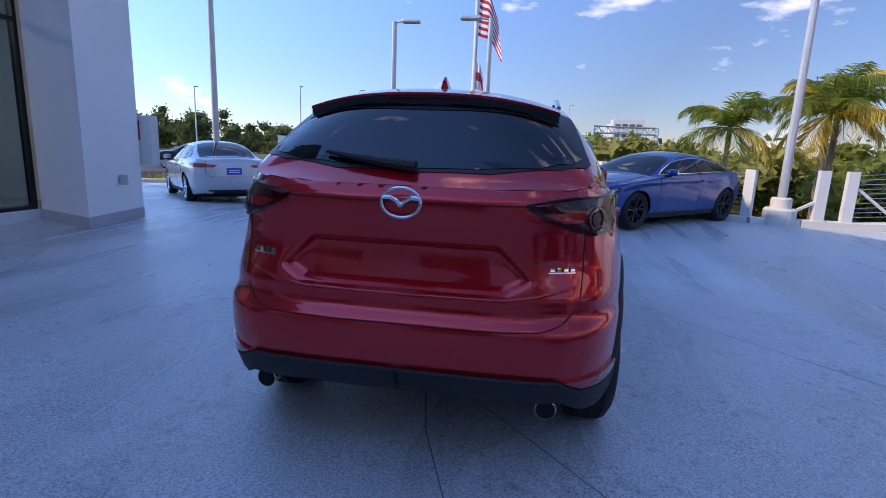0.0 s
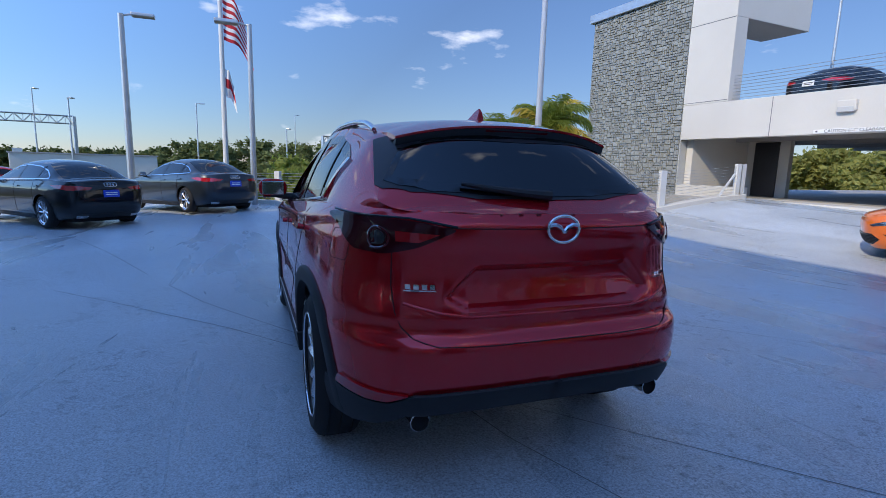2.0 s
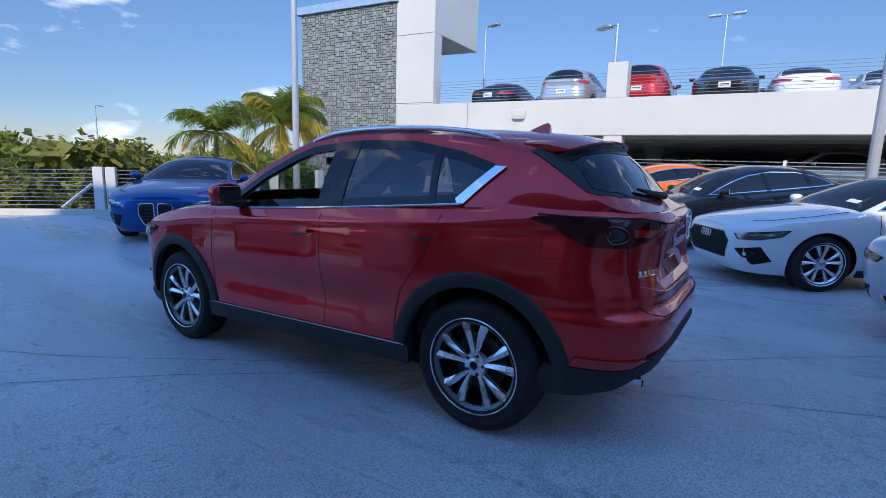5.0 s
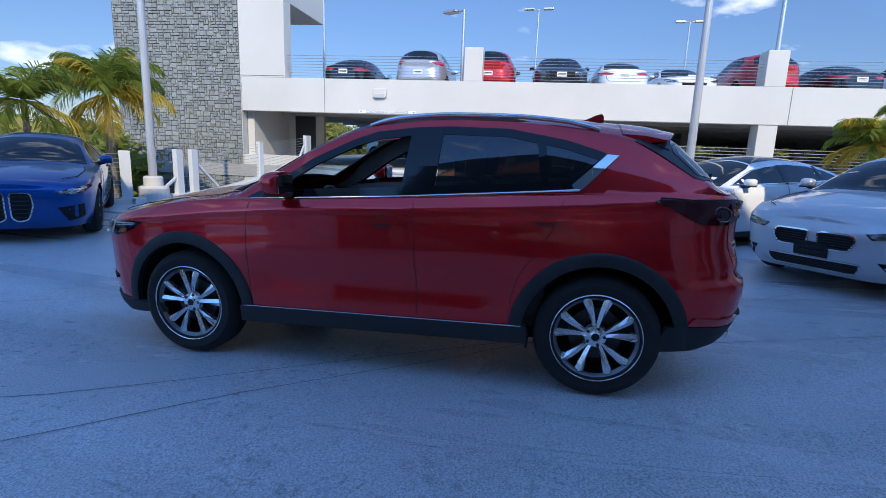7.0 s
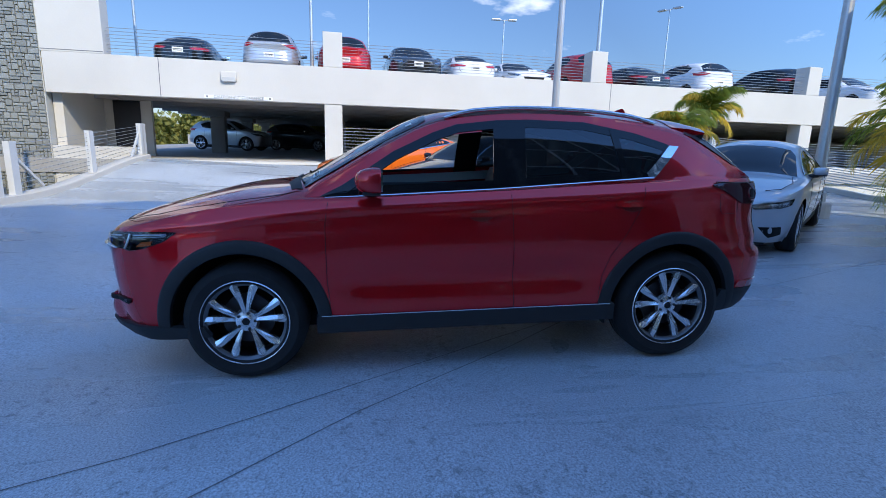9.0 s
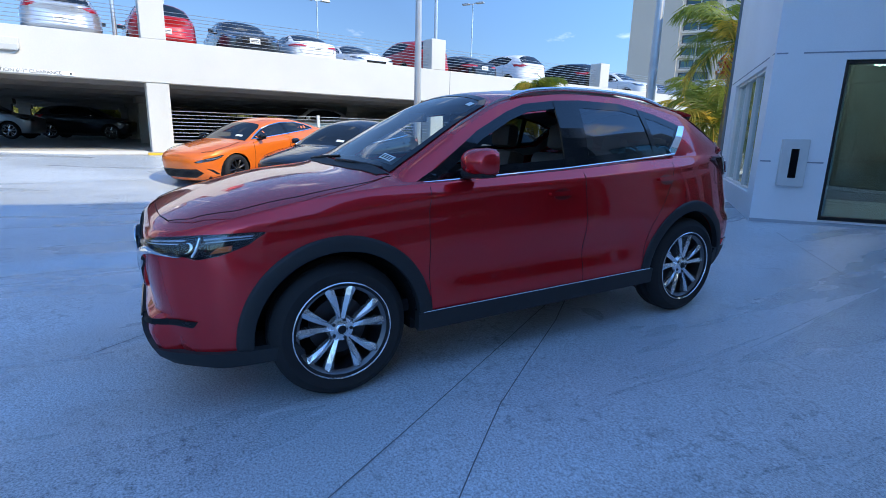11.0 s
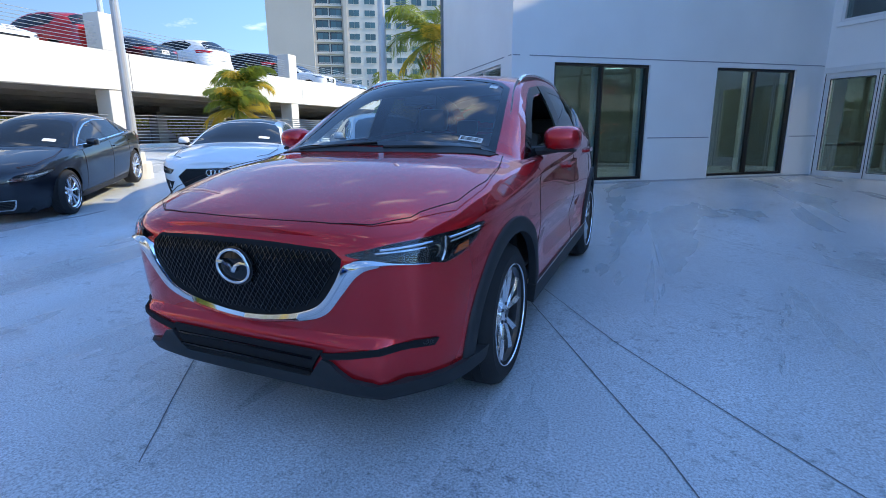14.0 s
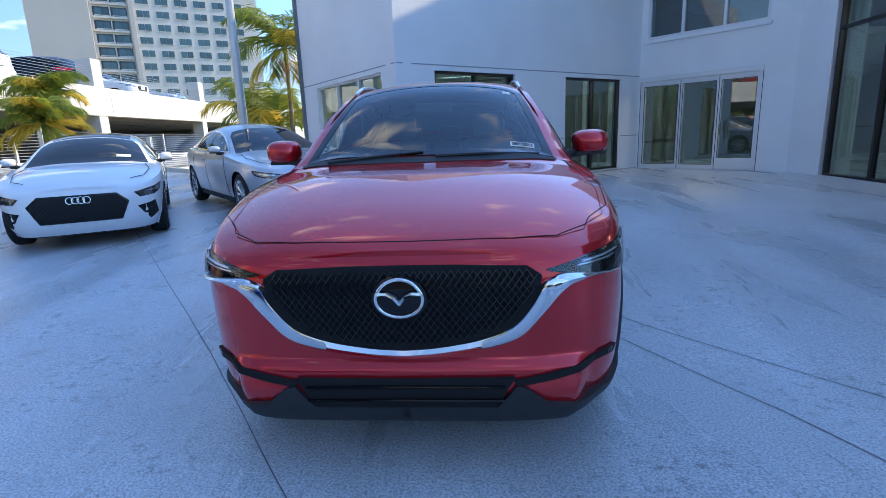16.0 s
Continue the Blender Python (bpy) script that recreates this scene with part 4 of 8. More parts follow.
def patch(bm, poly, fmap, step=0.05, off=0.004, thick=0.008, mirror=False):
    """Lays a flat outline onto a skin, a little proud of it, with its own thickness."""
    tmp = bmesh.new()
    vs = [tmp.verts.new((u, v, 0)) for u, v in poly]
    tmp.faces.new(vs)
    us, ws = [p[0] for p in poly], [p[1] for p in poly]
    for a in np.arange(math.floor(min(us) / step) * step, max(us), step):
        if min(us) + 1e-4 < a < max(us) - 1e-4:
            bmesh.ops.bisect_plane(tmp, geom=tmp.verts[:] + tmp.edges[:] + tmp.faces[:], plane_co=(a, 0, 0), plane_no=(1, 0, 0))
    for a in np.arange(math.floor(min(ws) / step) * step, max(ws), step):
        if min(ws) + 1e-4 < a < max(ws) - 1e-4:
            bmesh.ops.bisect_plane(tmp, geom=tmp.verts[:] + tmp.edges[:] + tmp.faces[:], plane_co=(0, a, 0), plane_no=(0, 1, 0))
    bmesh.ops.triangulate(tmp, faces=[f for f in tmp.faces if len(f.verts) > 4])
    e = 0.004
    mid = Vector((0, 0, 0.7))
    outer, inner = {}, {}
    for v in tmp.verts:
        p = fmap(v.co.x, v.co.y)
        du, dv = fmap(v.co.x + e, v.co.y) - fmap(v.co.x - e, v.co.y), fmap(v.co.x, v.co.y + e) - fmap(v.co.x, v.co.y - e)
        n = du.cross(dv)
        n = n.normalized() if n.length > 1e-9 else Vector((0, 0, 1))
        ref = p - Vector((0, p.y * 0.85, 0.6))
        if n.dot(ref) < 0:
            n = -n
        a, b = p + n * off, p + n * (off - thick)
        if mirror:
            a.x, b.x = -a.x, -b.x
        outer[v], inner[v] = bm.verts.new(a), bm.verts.new(b)
    for f in tmp.faces:
        try:
            bm.faces.new([outer[v] for v in f.verts])
            if thick > 0:
                bm.faces.new([inner[v] for v in f.verts][::-1])
        except ValueError:
            pass
    if thick > 0:
        for ed in tmp.edges:
            if len(ed.link_faces) == 1:
                a, b = ed.verts
                bm.faces.new((outer[a], outer[b], inner[b], inner[a]))
    tmp.free()
    return bm


def ring_poly(poly, d):
    """The outline moved inwards by d."""
    n = len(poly)
    area = sum(poly[i][0] * poly[(i + 1) % n][1] - poly[(i + 1) % n][0] * poly[i][1] for i in range(n))
    sg = 1 if area > 0 else -1
    out = []
    for i in range(n):
        p0, p1, p2 = (Vector(poly[(i + k) % n]) for k in (-1, 0, 1))
        a, b = (p1 - p0).normalized(), (p2 - p1).normalized()
        na, nb = Vector((-a.y, a.x)) * sg, Vector((-b.y, b.x)) * sg
        m = (na + nb)
        m = m.normalized() if m.length > 1e-6 else na
        out.append(tuple(p1 + m * d / max(m.dot(na), 0.45)))
    return out


def rounded(poly, r, seg=4):
    """The outline with its corners rounded by r."""
    out, n = [], len(poly)
    for i in range(n):
        p0, p1, p2 = (Vector(poly[(i + k) % n]) for k in (-1, 0, 1))
        a, b = (p0 - p1), (p2 - p1)
        d = min(r, a.length * 0.45, b.length * 0.45)
        s, e = p1 + a.normalized() * d, p1 + b.normalized() * d
        for k in range(seg + 1):
            t = k / seg
            out.append(tuple(s * (1 - t) ** 2 + p1 * 2 * t * (1 - t) + e * t * t))
    return out


def band(bm, poly, width, fmap, off=0.005, thick=0.008, mirror=False, step=0.05):
    """A frame along an outline: outline to the same outline moved inwards."""
    inn = ring_poly(poly, width)
    n = len(poly)
    for i in range(n):
        a, b, c, d = poly[i], poly[(i + 1) % n], inn[(i + 1) % n], inn[i]
        k = max(1, int((Vector(b) - Vector(a)).length / step))
        for j in range(k):
            f0, f1 = j / k, (j + 1) / k
            q = [Vector(a).lerp(Vector(b), f0), Vector(a).lerp(Vector(b), f1), Vector(d).lerp(Vector(c), f1), Vector(d).lerp(Vector(c), f0)]
            e = 0.004
            vs, ws = [], []
            for u in q:
                p = fmap(u.x, u.y)
                nn = (fmap(u.x + e, u.y) - fmap(u.x - e, u.y)).cross(fmap(u.x, u.y + e) - fmap(u.x, u.y - e))
                nn = nn.normalized() if nn.length > 1e-9 else Vector((0, 0, 1))
                if nn.dot(p - Vector((0, p.y * 0.85, 0.6))) < 0:
                    nn = -nn
                x, y = p + nn * off, p + nn * (off - thick)
                if mirror:
                    x.x, y.x = -x.x, -y.x
                vs.append(bm.verts.new(x))
                ws.append(bm.verts.new(y))
            bm.faces.new(vs)
            for m0, m1 in ((0, 1), (2, 3)):
                bm.faces.new((vs[m0], vs[m1], ws[m1], ws[m0]))
    bmesh.ops.remove_doubles(bm, verts=bm.verts, dist=0.0004)
    return bm


def on_skin(fmap, pts, off=0.0, mirror=False, n=0):
    """Points along an outline, laid on the skin."""
    out = []
    seq = []
    for a, b in zip(pts, pts[1:]):
        k = max(1, int((Vector(b) - Vector(a)).length / 0.03))
        seq += [Vector(a).lerp(Vector(b), i / k) for i in range(k)]
    seq.append(Vector(pts[-1]))
    for u in seq:
        p = fmap(u.x, u.y)
        e = 0.004
        nn = (fmap(u.x + e, u.y) - fmap(u.x - e, u.y)).cross(fmap(u.x, u.y + e) - fmap(u.x, u.y - e)).normalized()
        if nn.dot(p - Vector((0, p.y * 0.85, 0.6))) < 0:
            nn = -nn
        p = p + nn * off
        if mirror:
            p.x = -p.x
        out.append(p)
    return out


def spec_cols(s):
    return 60 if s.dent else 13


def shell(s, holes_side=(), holes_top=(), cut_side=(), arch=None):
    """The painted skin as one mesh, both sides, with wheel arches and window holes open."""
    bm = bmesh.new()
    zm = 0.62
    cols = [("f", g) for g in np.linspace(0, 0.76, 30 if s.fold else 13)]
    fz = lambda z: (1 - 0.78 ** s.nfz(z)) ** (1 / s.nfz(z))
    rz = lambda z: (1 - 0.78 ** s.nrz(z)) ** (1 / s.nrz(z))
    fe, re = fz(zm), rz(zm)
    yf, yr = s.F(zm) * fe, s.R(zm) * re
    n = int((yf - yr) / s.step)
    for i in range(n + 1):
        y = yf + (yr - yf) * i / n
        cols.append(("s", y / s.F(zm) if y > 0 else -y / s.R(zm)))
    cols += [("r", g) for g in np.linspace(0.76, 0, spec_cols(s))]
    Ra = arch or s.Ra
    for sign in (1, -1):
        grid = []
        for kind, c in cols:
            ym = {"f": s.front_y(c * s.W(zm), zm), "r": s.rear_y(c * s.W(zm), zm)}.get(kind, c * s.F(zm) if c > 0 else -c * s.R(zm))
            z0 = s.zbot(ym)
            col = []
            for k in range(s.rows + 1):
                zz = s.zsh(ym)
                z = z0 + (zz - z0) * k / s.rows
                if kind == "f":
                    x = c * s.W(z)
                    p = Vector((-x, s.front_y(x, z), z))
                elif kind == "r":
                    x = c * s.W(z)
                    p = Vector((-x, s.rear_y(x, z), z))
                else:
                    y = c * s.F(z) * fz(z) / fe if c > 0 else -c * s.R(z) * rz(z) / re
                    p = Vector((-s.side_x(y, z), y, z))
                col.append(p)
            e = col[-1]
            for q in [0.06, 0.12, 0.2, 0.3, 0.4, 0.5, 0.6, 0.7, 0.8, 0.9, 1.0, 1.06, 1.14, 1.25, 1.36, 1.48, 1.6, 1.72, 1.84, 2.0]:
                p = s.top(e.y, q, (max(-e.x, 1e-4), e.z))
                col.append(p)
            grid.append(col)
        verts, inside_arch = [], set()
        for col in grid:
            vc = []
            for k, p in enumerate(col):
                q = p.copy()
                q.x *= sign
                v = bm.verts.new(q)
                vc.append(v)
                if k <= s.rows:
                    for wy in s.wheels:
                        if math.hypot(p.y - wy, p.z - s.wheel_z) < Ra and abs(p.x) > 0.45:
                            inside_arch.add(v)
            verts.append(vc)
        for a, b in zip(verts, verts[1:]):
            for k in range(len(a) - 1):
                quad = (a[k], b[k], b[k + 1], a[k + 1])
                if all(v in inside_arch for v in quad):
                    continue
                c = sum((v.co for v in quad), Vector()) / 4
                if k >= s.rows:
                    kk = k - s.rows
                    if kk < 11 and any(inside(c.y, c.z, h) for h in holes_side):
                        continue
                    if kk >= 10 and any(inside(c.x, c.y, h) for h in holes_top):
                        continue
                try:
                    bm.faces.new(quad if sign > 0 else quad[::-1])
                except ValueError:
                    pass
        for v in inside_arch:
            for wy in s.wheels:
                d = Vector((v.co.y - wy, v.co.z - s.wheel_z))
                if d.length < Ra and d.length > 1e-4:
                    d = d.normalized() * Ra
                    v.co.y, v.co.z = wy + d.x, s.wheel_z + d.y
    bmesh.ops.delete(bm, geom=[v for v in bm.verts if not v.link_faces], context='VERTS')
    bmesh.ops.remove_doubles(bm, verts=bm.verts, dist=0.0008)
    return bm


# darker copy of the alloy: the barrel's shade is in its colour
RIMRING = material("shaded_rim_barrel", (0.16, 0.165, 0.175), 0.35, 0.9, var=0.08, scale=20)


def wheel(parent, x, y, z, rt, rr, width, spokes=5, rim=SILVERRIM, twin=True, detail=True, dark_rim=None):
    """A tyre with tread shoulders and a spoked alloy rim; outer face towards -x if x < 0."""
    w = new("wheel")
    w.parent = parent
    sg = -1 if x < 0 else 1
    w.matrix_basis = pose(x, y, z) @ Matrix.Diagonal((sg, 1, 1, 1))
    bm = bmesh.new()
    h = width / 2
    lathe(bm, [(rr - 0.012, -h + 0.01), (rr + 0.015, -h), (rt - 0.05, -h - 0.004), (rt - 0.012, -h + 0.022), (rt, -h + 0.05), (rt, -0.061), (rt - 0.007, -0.055), (rt, -0.049), (rt, -0.006), (rt - 0.007, 0.0), (rt, 0.006), (rt, 0.049), (rt - 0.007, 0.055), (rt, 0.061), (rt, h - 0.05), (rt - 0.012, h - 0.022), (rt - 0.05, h + 0.004), (rr + 0.015, h), (rr - 0.012, h - 0.01)], 48 if detail else 28, 'X')
    part("tyre", bm, RUBBER, w, smooth=35)
    bm = bmesh.new()
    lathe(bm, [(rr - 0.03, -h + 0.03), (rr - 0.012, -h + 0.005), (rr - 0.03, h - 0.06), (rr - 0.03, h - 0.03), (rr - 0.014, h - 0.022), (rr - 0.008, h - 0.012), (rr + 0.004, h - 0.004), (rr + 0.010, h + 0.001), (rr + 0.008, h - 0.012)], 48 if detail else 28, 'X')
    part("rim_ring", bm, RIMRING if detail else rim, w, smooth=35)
    if detail:
        lip = lathe(bmesh.new(), [(rr + 0.002, h - 0.002), (rr + 0.004, h + 0.003), (rr + 0.007, h + 0.004), (rr + 0.010, h + 0.001)], 48, 'X')
        part("rim_lip", lip, rim, w, "bright machined rim lip", 35)
    bm = bmesh.new()
    ho = h - 0.028
    n = spokes * 2 if twin else spokes
    for k in range(n):
        base = 2 * math.pi * k / n
        if twin:
            base = 2 * math.pi * ((k // 2) / spokes + .25) + (0.15 if k % 2 else -0.15)
            lean = 0.13 * (1 if k % 2 else -1)
        else:
            lean = 0
        r0, r1 = 0.035, rr + 0.001
        sgn = (1 if k % 2 else -1) if twin else 0
        prev = None
        for i, f in enumerate((0.0, 0.2, 0.45, 0.7, 0.88, 1.0)):
            r = r0 + (r1 - r0) * f
            a = base * 1.0 + lean * f
            wd = (0.007 + 0.021 * f) if twin else (0.016 + 0.008 * f)
            xo = ho - 0.006 + 0.024 * math.sin(f * 1.5) - 0.010 * f ** 4
            c, sn = math.cos(a), math.sin(a)
            tx, tz = -sn, c
            rg = sgn * wd * (0.75 - 0.9 * f)              # the ridge crosses from one flank to the other
            q = [bm.verts.new((xo + dx, r * c + tx * o, r * sn + tz * o)) for dx, o in ((-0.045, wd), (-0.013, wd), (0.0, rg), (-0.013, -wd), (-0.045, -wd))]
            if prev:
                for m in range(4):
                    bm.faces.new((prev[m], prev[m + 1], q[m + 1], q[m]))
            prev = q
    part("spokes", bm, dark_rim or rim, w)
    bm = bmesh.new()
    lathe(bm, [(0.0, ho + 0.004), (0.026, ho + 0.003), (0.031, ho - 0.002), (0.036, ho - 0.004), (0.062, ho - 0.008), (0.075, ho - 0.03)], 24, 'X')
    part("hub", bm, rim, w, smooth=40)
    if detail:
        bm = bmesh.new()
        lathe(bm, [(0.0, ho + 0.0065), (0.022, ho + 0.0055), (0.024, ho + 0.002)], 20, 'X')
        part("centre_cap", bm, GLOSSBLACK, w, smooth=40)
        for k in range(5):
            a = 2 * math.pi * (k + 0.5) / 5
            bm = bmesh.new()
            lathe(bm, [(0.0, ho + 0.0), (0.009, ho - 0.001), (0.010, ho - 0.022)], 8, 'X')
            o = part("wheel_bolt", bm, DARKMETAL, w)
            o.matrix_basis = Matrix.Translation((0, 0.052 * math.cos(a), 0.052 * math.sin(a)))
    bm = bmesh.new()
    lathe(bm, [(0.0, -0.01), (0.155, -0.01), (0.155, 0.012), (0.0, 0.012)], 32, 'X')
    part("brake_disc", bm, DARKMETAL, w)
    bm = bmesh.new()
    lathe(bm, [(0.0, -h + 0.035), (rr - 0.02, -h + 0.035)], 24, 'X')
    part("wheel_back", bm, DARK, w)
    return w


def liner(bm, s, wy, x0, x1, R):
    """Dark wheel house: a half barrel with its inner wall."""
    for sg in (1,) if x0 > 0 else (-1,):
        x0, x1 = abs(x0), abs(x1)
        arcs = []
        for x in (x0, x1):
            arcs.append([bm.verts.new((sg * x, wy + R * math.cos(a), s.wheel_z + R * math.sin(a))) for a in np.linspace(-0.1, math.pi + 0.1, 22)])
        for k in range(21):
            bm.faces.new((arcs[0][k], arcs[0][k + 1], arcs[1][k + 1], arcs[1][k]))
        bm.faces.new(arcs[0])
    return bm


def mirror_unit(parent, x, y, z, mat, size=1.0):
    """Door mirror on the left (x < 0) or right."""
    sg = -1 if x < 0 else 1
    mo = new("door_mirror")
    mo.parent = parent
    mo.matrix_basis = pose(x, y, z) @ Matrix.Diagonal((sg, 1, 1, 1))
    bm = bmesh.new()
    bmesh.ops.create_uvsphere(bm, u_segments=18, v_segments=12, radius=1)
    for v in bm.verts:
        c = v.co
        c.x = math.copysign(abs(c.x) ** 0.65, c.x) * 0.112 * size
        c.z = math.copysign(abs(c.z) ** 0.7, c.z) * 0.075 * size * (1.0 + 0.15 * c.x)
        c.y = max(c.y, -0.25) * 0.115 * size - 0.05 * c.x
        c.x += 0.09
    part("housing", bm, mat, mo, smooth=50)
    bm = bmesh.new()
    bx(bm, 0.005, 0.175, -0.036 * size - 0.006, -0.028 * size, -0.055 * size, 0.055 * size, 0.003)
    part("mirror_glass", bm, CHROME, mo)
    bm = bmesh.new()
    tube(bm, [(-0.10, 0.03, -0.075), (-0.02, 0.02, -0.07), (0.07, 0.01, -0.05)], [0.03, 0.028, 0.03], 8)
    bx(bm, 0.0, 0.17, -0.03, 0.07, -0.078 * size, -0.055 * size, 0.008)
    part("mirror_foot", bm, PLASTIC, mo)
    return mo


# ---- the red car in the middle ----
RED = material("deep_red_metallic", (0.55, 0.010, 0.017), 0.25, 0.6, var=0.03, scale=300, fine=900, coat=1.0, coat_rough=0.006, spec=0.0)
RED.node_tree.nodes["Principled BSDF"].inputs["Coat IOR"].default_value = 1.6
TAILRED = material("smoked_red_lens_bright", (0.045, 0.003, 0.006), 0.06, var=0.05)
SEAM = material("panel_gap", (0.020, 0.004, 0.005), 0.8, var=0)
SUV = dict(
    F=[(0.24, 2.06), (0.30, 2.125), (0.40, 2.165), (0.52, 2.185), (0.66, 2.205), (0.80, 2.215), (0.87, 2.200), (0.92, 2.155), (1.0, 2.06), (1.2, 1.85)],
    R=[(0.26, -2.02), (0.34, -2.12), (0.46, -2.19), (0.58, -2.225), (0.66, -2.232), (0.69, -2.222), (0.71, -2.196), (0.74, -2.188), (0.78, -2.192), (0.82, -2.185), (0.92, -2.165), (1.02, -2.172), (1.09, -2.188), (1.13, -2.19), (1.18, -2.15), (1.3, -2.1)],
    W=[(0.24, 0.895), (0.36, 0.912), (0.5, 0.922), (0.66, 0.930), (0.8, 0.936), (0.9, 0.936), (0.98, 0.932), (1.04, 0.924), (1.1, 0.905), (1.18, 0.88), (1.3, 0.852)],
    nf=5.6, nr=4.3, nfz=[(.3, 6.4), (.5, 6.2), (.8, 5.6), (1.0, 5.4)], nrz=[(.3, 5.6), (.6, 5.2), (.9, 4.5), (1.1, 4.3)], ledge=0.045, crown=3.3,
    zsh=[(2.23, .900), (2.13, .915), (1.99, .955), (1.85, .995), (1.58, 1.050), (1.2, 1.085), (.9, 1.092), (.5, 1.105), (-.2, 1.13), (-1.0, 1.165), (-1.5, 1.178), (-2.0, 1.178), (-2.2, 1.175)],
    zbot=[(-2.3, .40), (-2.0, .39), (-1.85, .31), (-1.0, .30), (1.0, .28), (1.9, .26), (2.3, .255)],
    zc=[(2.21, .905), (2.09, .965), (1.82, 1.045), (1.45, 1.12), (1.15, 1.150), (1.02, 1.20), (.85, 1.295), (.6, 1.43), (.3, 1.575), (.1, 1.628), (-.4, 1.655), (-.9, 1.648), (-1.3, 1.622), (-1.6, 1.58), (-1.75, 1.525), (-1.9, 1.40), (-2.03, 1.245), (-2.14, 1.17)],
    zr=[(1.0, 1.10), (.95, 1.14), (.8, 1.225), (.6, 1.34), (.45, 1.42), (.2, 1.53), (0, 1.575), (-.4, 1.603), (-.8, 1.592), (-1.15, 1.555), (-1.4, 1.51), (-1.52, 1.478), (-1.65, 1.41), (-1.85, 1.275), (-2.0, 1.195), (-2.1, 1.175)],
    xr=[(1.0, .80), (.95, .775), (.6, .715), (.2, .63), (0, .61), (-.5, .605), (-1.2, .595), (-1.5, .612), (-1.65, .635), (-1.85, .680), (-2.05, .70)],
    yc=1.0, yd=-2.10, wheels=(1.35, -1.35), Ra=0.452, rw=0.365, xw=0.795, step=0.03, rows=56)


def hero():
    s = Shape(SUV)
    # flanks: soft hollow above the sill, crease above the wheels
    crease = curve([(-2.2, 1.190), (-1.95, 1.180), (-1.6, 1.146), (-1.1, 1.108), (-.2, 1.075), (.6, 1.045), (1.1, 1.010), (1.5, .965), (1.95, .930), (2.3, .90)])

    def waist(y, z):
        """Hollow above the sill; the shoulder leans in over a crease, and the flank tucks in under it."""
        up = z - crease(y)
        x = 0.030 * math.exp(-((z - 0.60) / 0.11) ** 2) * smooth01(1.0, 0.6, abs(y))
        return x + (.42 * up if up > 0 else .010 * smooth01(0, -.05, up) * smooth01(-.30, -.12, up)) * smooth01(2.05, 1.75, y)
    s.waist = waist
    car = thing("suv", "glossy deep red compact SUV with black cladding and silver alloy wheels", "car",
                Matrix.Translation((0, -1.35, 0.0)) @ pose(0, 0, 0, -1.4, 0, 0) @ Matrix.Translation((0, 1.35, 0)))
    rec = [(-.495, .850), (-.358, .980), (.358, .980), (.495, .850), (.40, .800), (-.40, .800)]

    def dent(x, z):
        """Hollow for the plate in the tailgate."""
        if not (-.5 < x < .5 and .795 < z < .985):
            return 0.0
        d = 1.0
        for (x0, z0), (x1, z1) in zip(rec, rec[1:] + rec[:1]):
            d = min(d, ((x1 - x0) * (z - z0) - (z1 - z0) * (x - x0)) / -math.hypot(x1 - x0, z1 - z0))
        return .032 * smooth01(0, .030, d)
    s.dent = dent
    # the bumper steps forward under a shelf at the height of the fog slots
    step_out = curve([(.24, .060), (.33, .070), (.40, .068), (.46, .050), (.490, .046), (.522, .004), (.56, 0), (.70, 0)])
    s.fold = lambda x, z: step_out(z) * smooth01(.70, .62, abs(x))
    dlo = [(.90, 1.098), (.76, 1.165), (.45, 1.362), (.20, 1.478), (.05, 1.528), (-.20, 1.555), (-.42, 1.562), (-.79, 1.548), (-1.13, 1.482), (-1.33, 1.418), (-1.405, 1.385), (-1.36, 1.345), (-1.20, 1.205), (-1.0, 1.188), (-.17, 1.142), (.5, 1.115)]
    ws = [(-.70, .99), (-.40, 1.045), (0, 1.06), (.40, 1.045), (.70, .99), (.66, .75), (.575, .30), (.50, .235), (0, .20), (-.50, .235), (-.575, .30), (-.66, .75)]
    rg = [(-.555, -1.74), (.555, -1.74), (.645, -1.855), (.60, -1.92), (.48, -1.985), (.25, -2.03), (0, -2.042), (-.25, -2.03), (-.48, -1.985), (-.60, -1.92), (-.645, -1.855)]
    body = part("body_shell", shell(s, [ring_poly(dlo, 0.035)], [ring_poly(ws, 0.04), ring_poly(rg, 0.03)]), RED, car, "deep red metallic painted body", 38)

    # glass
    wins = {"front_door_window": [(.80, 1.125), (.74, 1.168), (.45, 1.345), (.20, 1.46), (.05, 1.508), (-.19, 1.535), (-.165, 1.158)],
            "rear_door_window": [(-.385, 1.545), (-.79, 1.53), (-.965, 1.50), (-1.005, 1.205), (-.37, 1.168)],
            "quarter_window": [(-1.0, 1.493), (-1.13, 1.462), (-1.33, 1.398), (-1.37, 1.378), (-1.18, 1.222), (-1.035, 1.207)]}
    for mir in (False, True):
        bm = band(bmesh.new(), dlo, 0.05, s.m_green, 0.004, 0.010, mir)
        fr = part("window_surround", bm, GLOSSBLACK, car)
        for a in ([(-.155, 1.15), (-.185, 1.545), (-.39, 1.552), (-.36, 1.16)], [(-.958, 1.508), (-1.008, 1.505), (-1.042, 1.20), (-1.0, 1.198)]):
            part("pillar_cover", patch(bmesh.new(), a, s.m_green, 0.06, 0.007, 0.012, mir), GLOSSBLACK, fr)
        for k, pl in wins.items():
            if k == "front_door_window":
                continue                      # these panes are wound down
            ob = part(k, patch(bmesh.new(), pl, s.m_green, 0.06, 0.002, 0.0, mir), CARGLASS, car, smooth=60)
            ob.visible_shadow = False
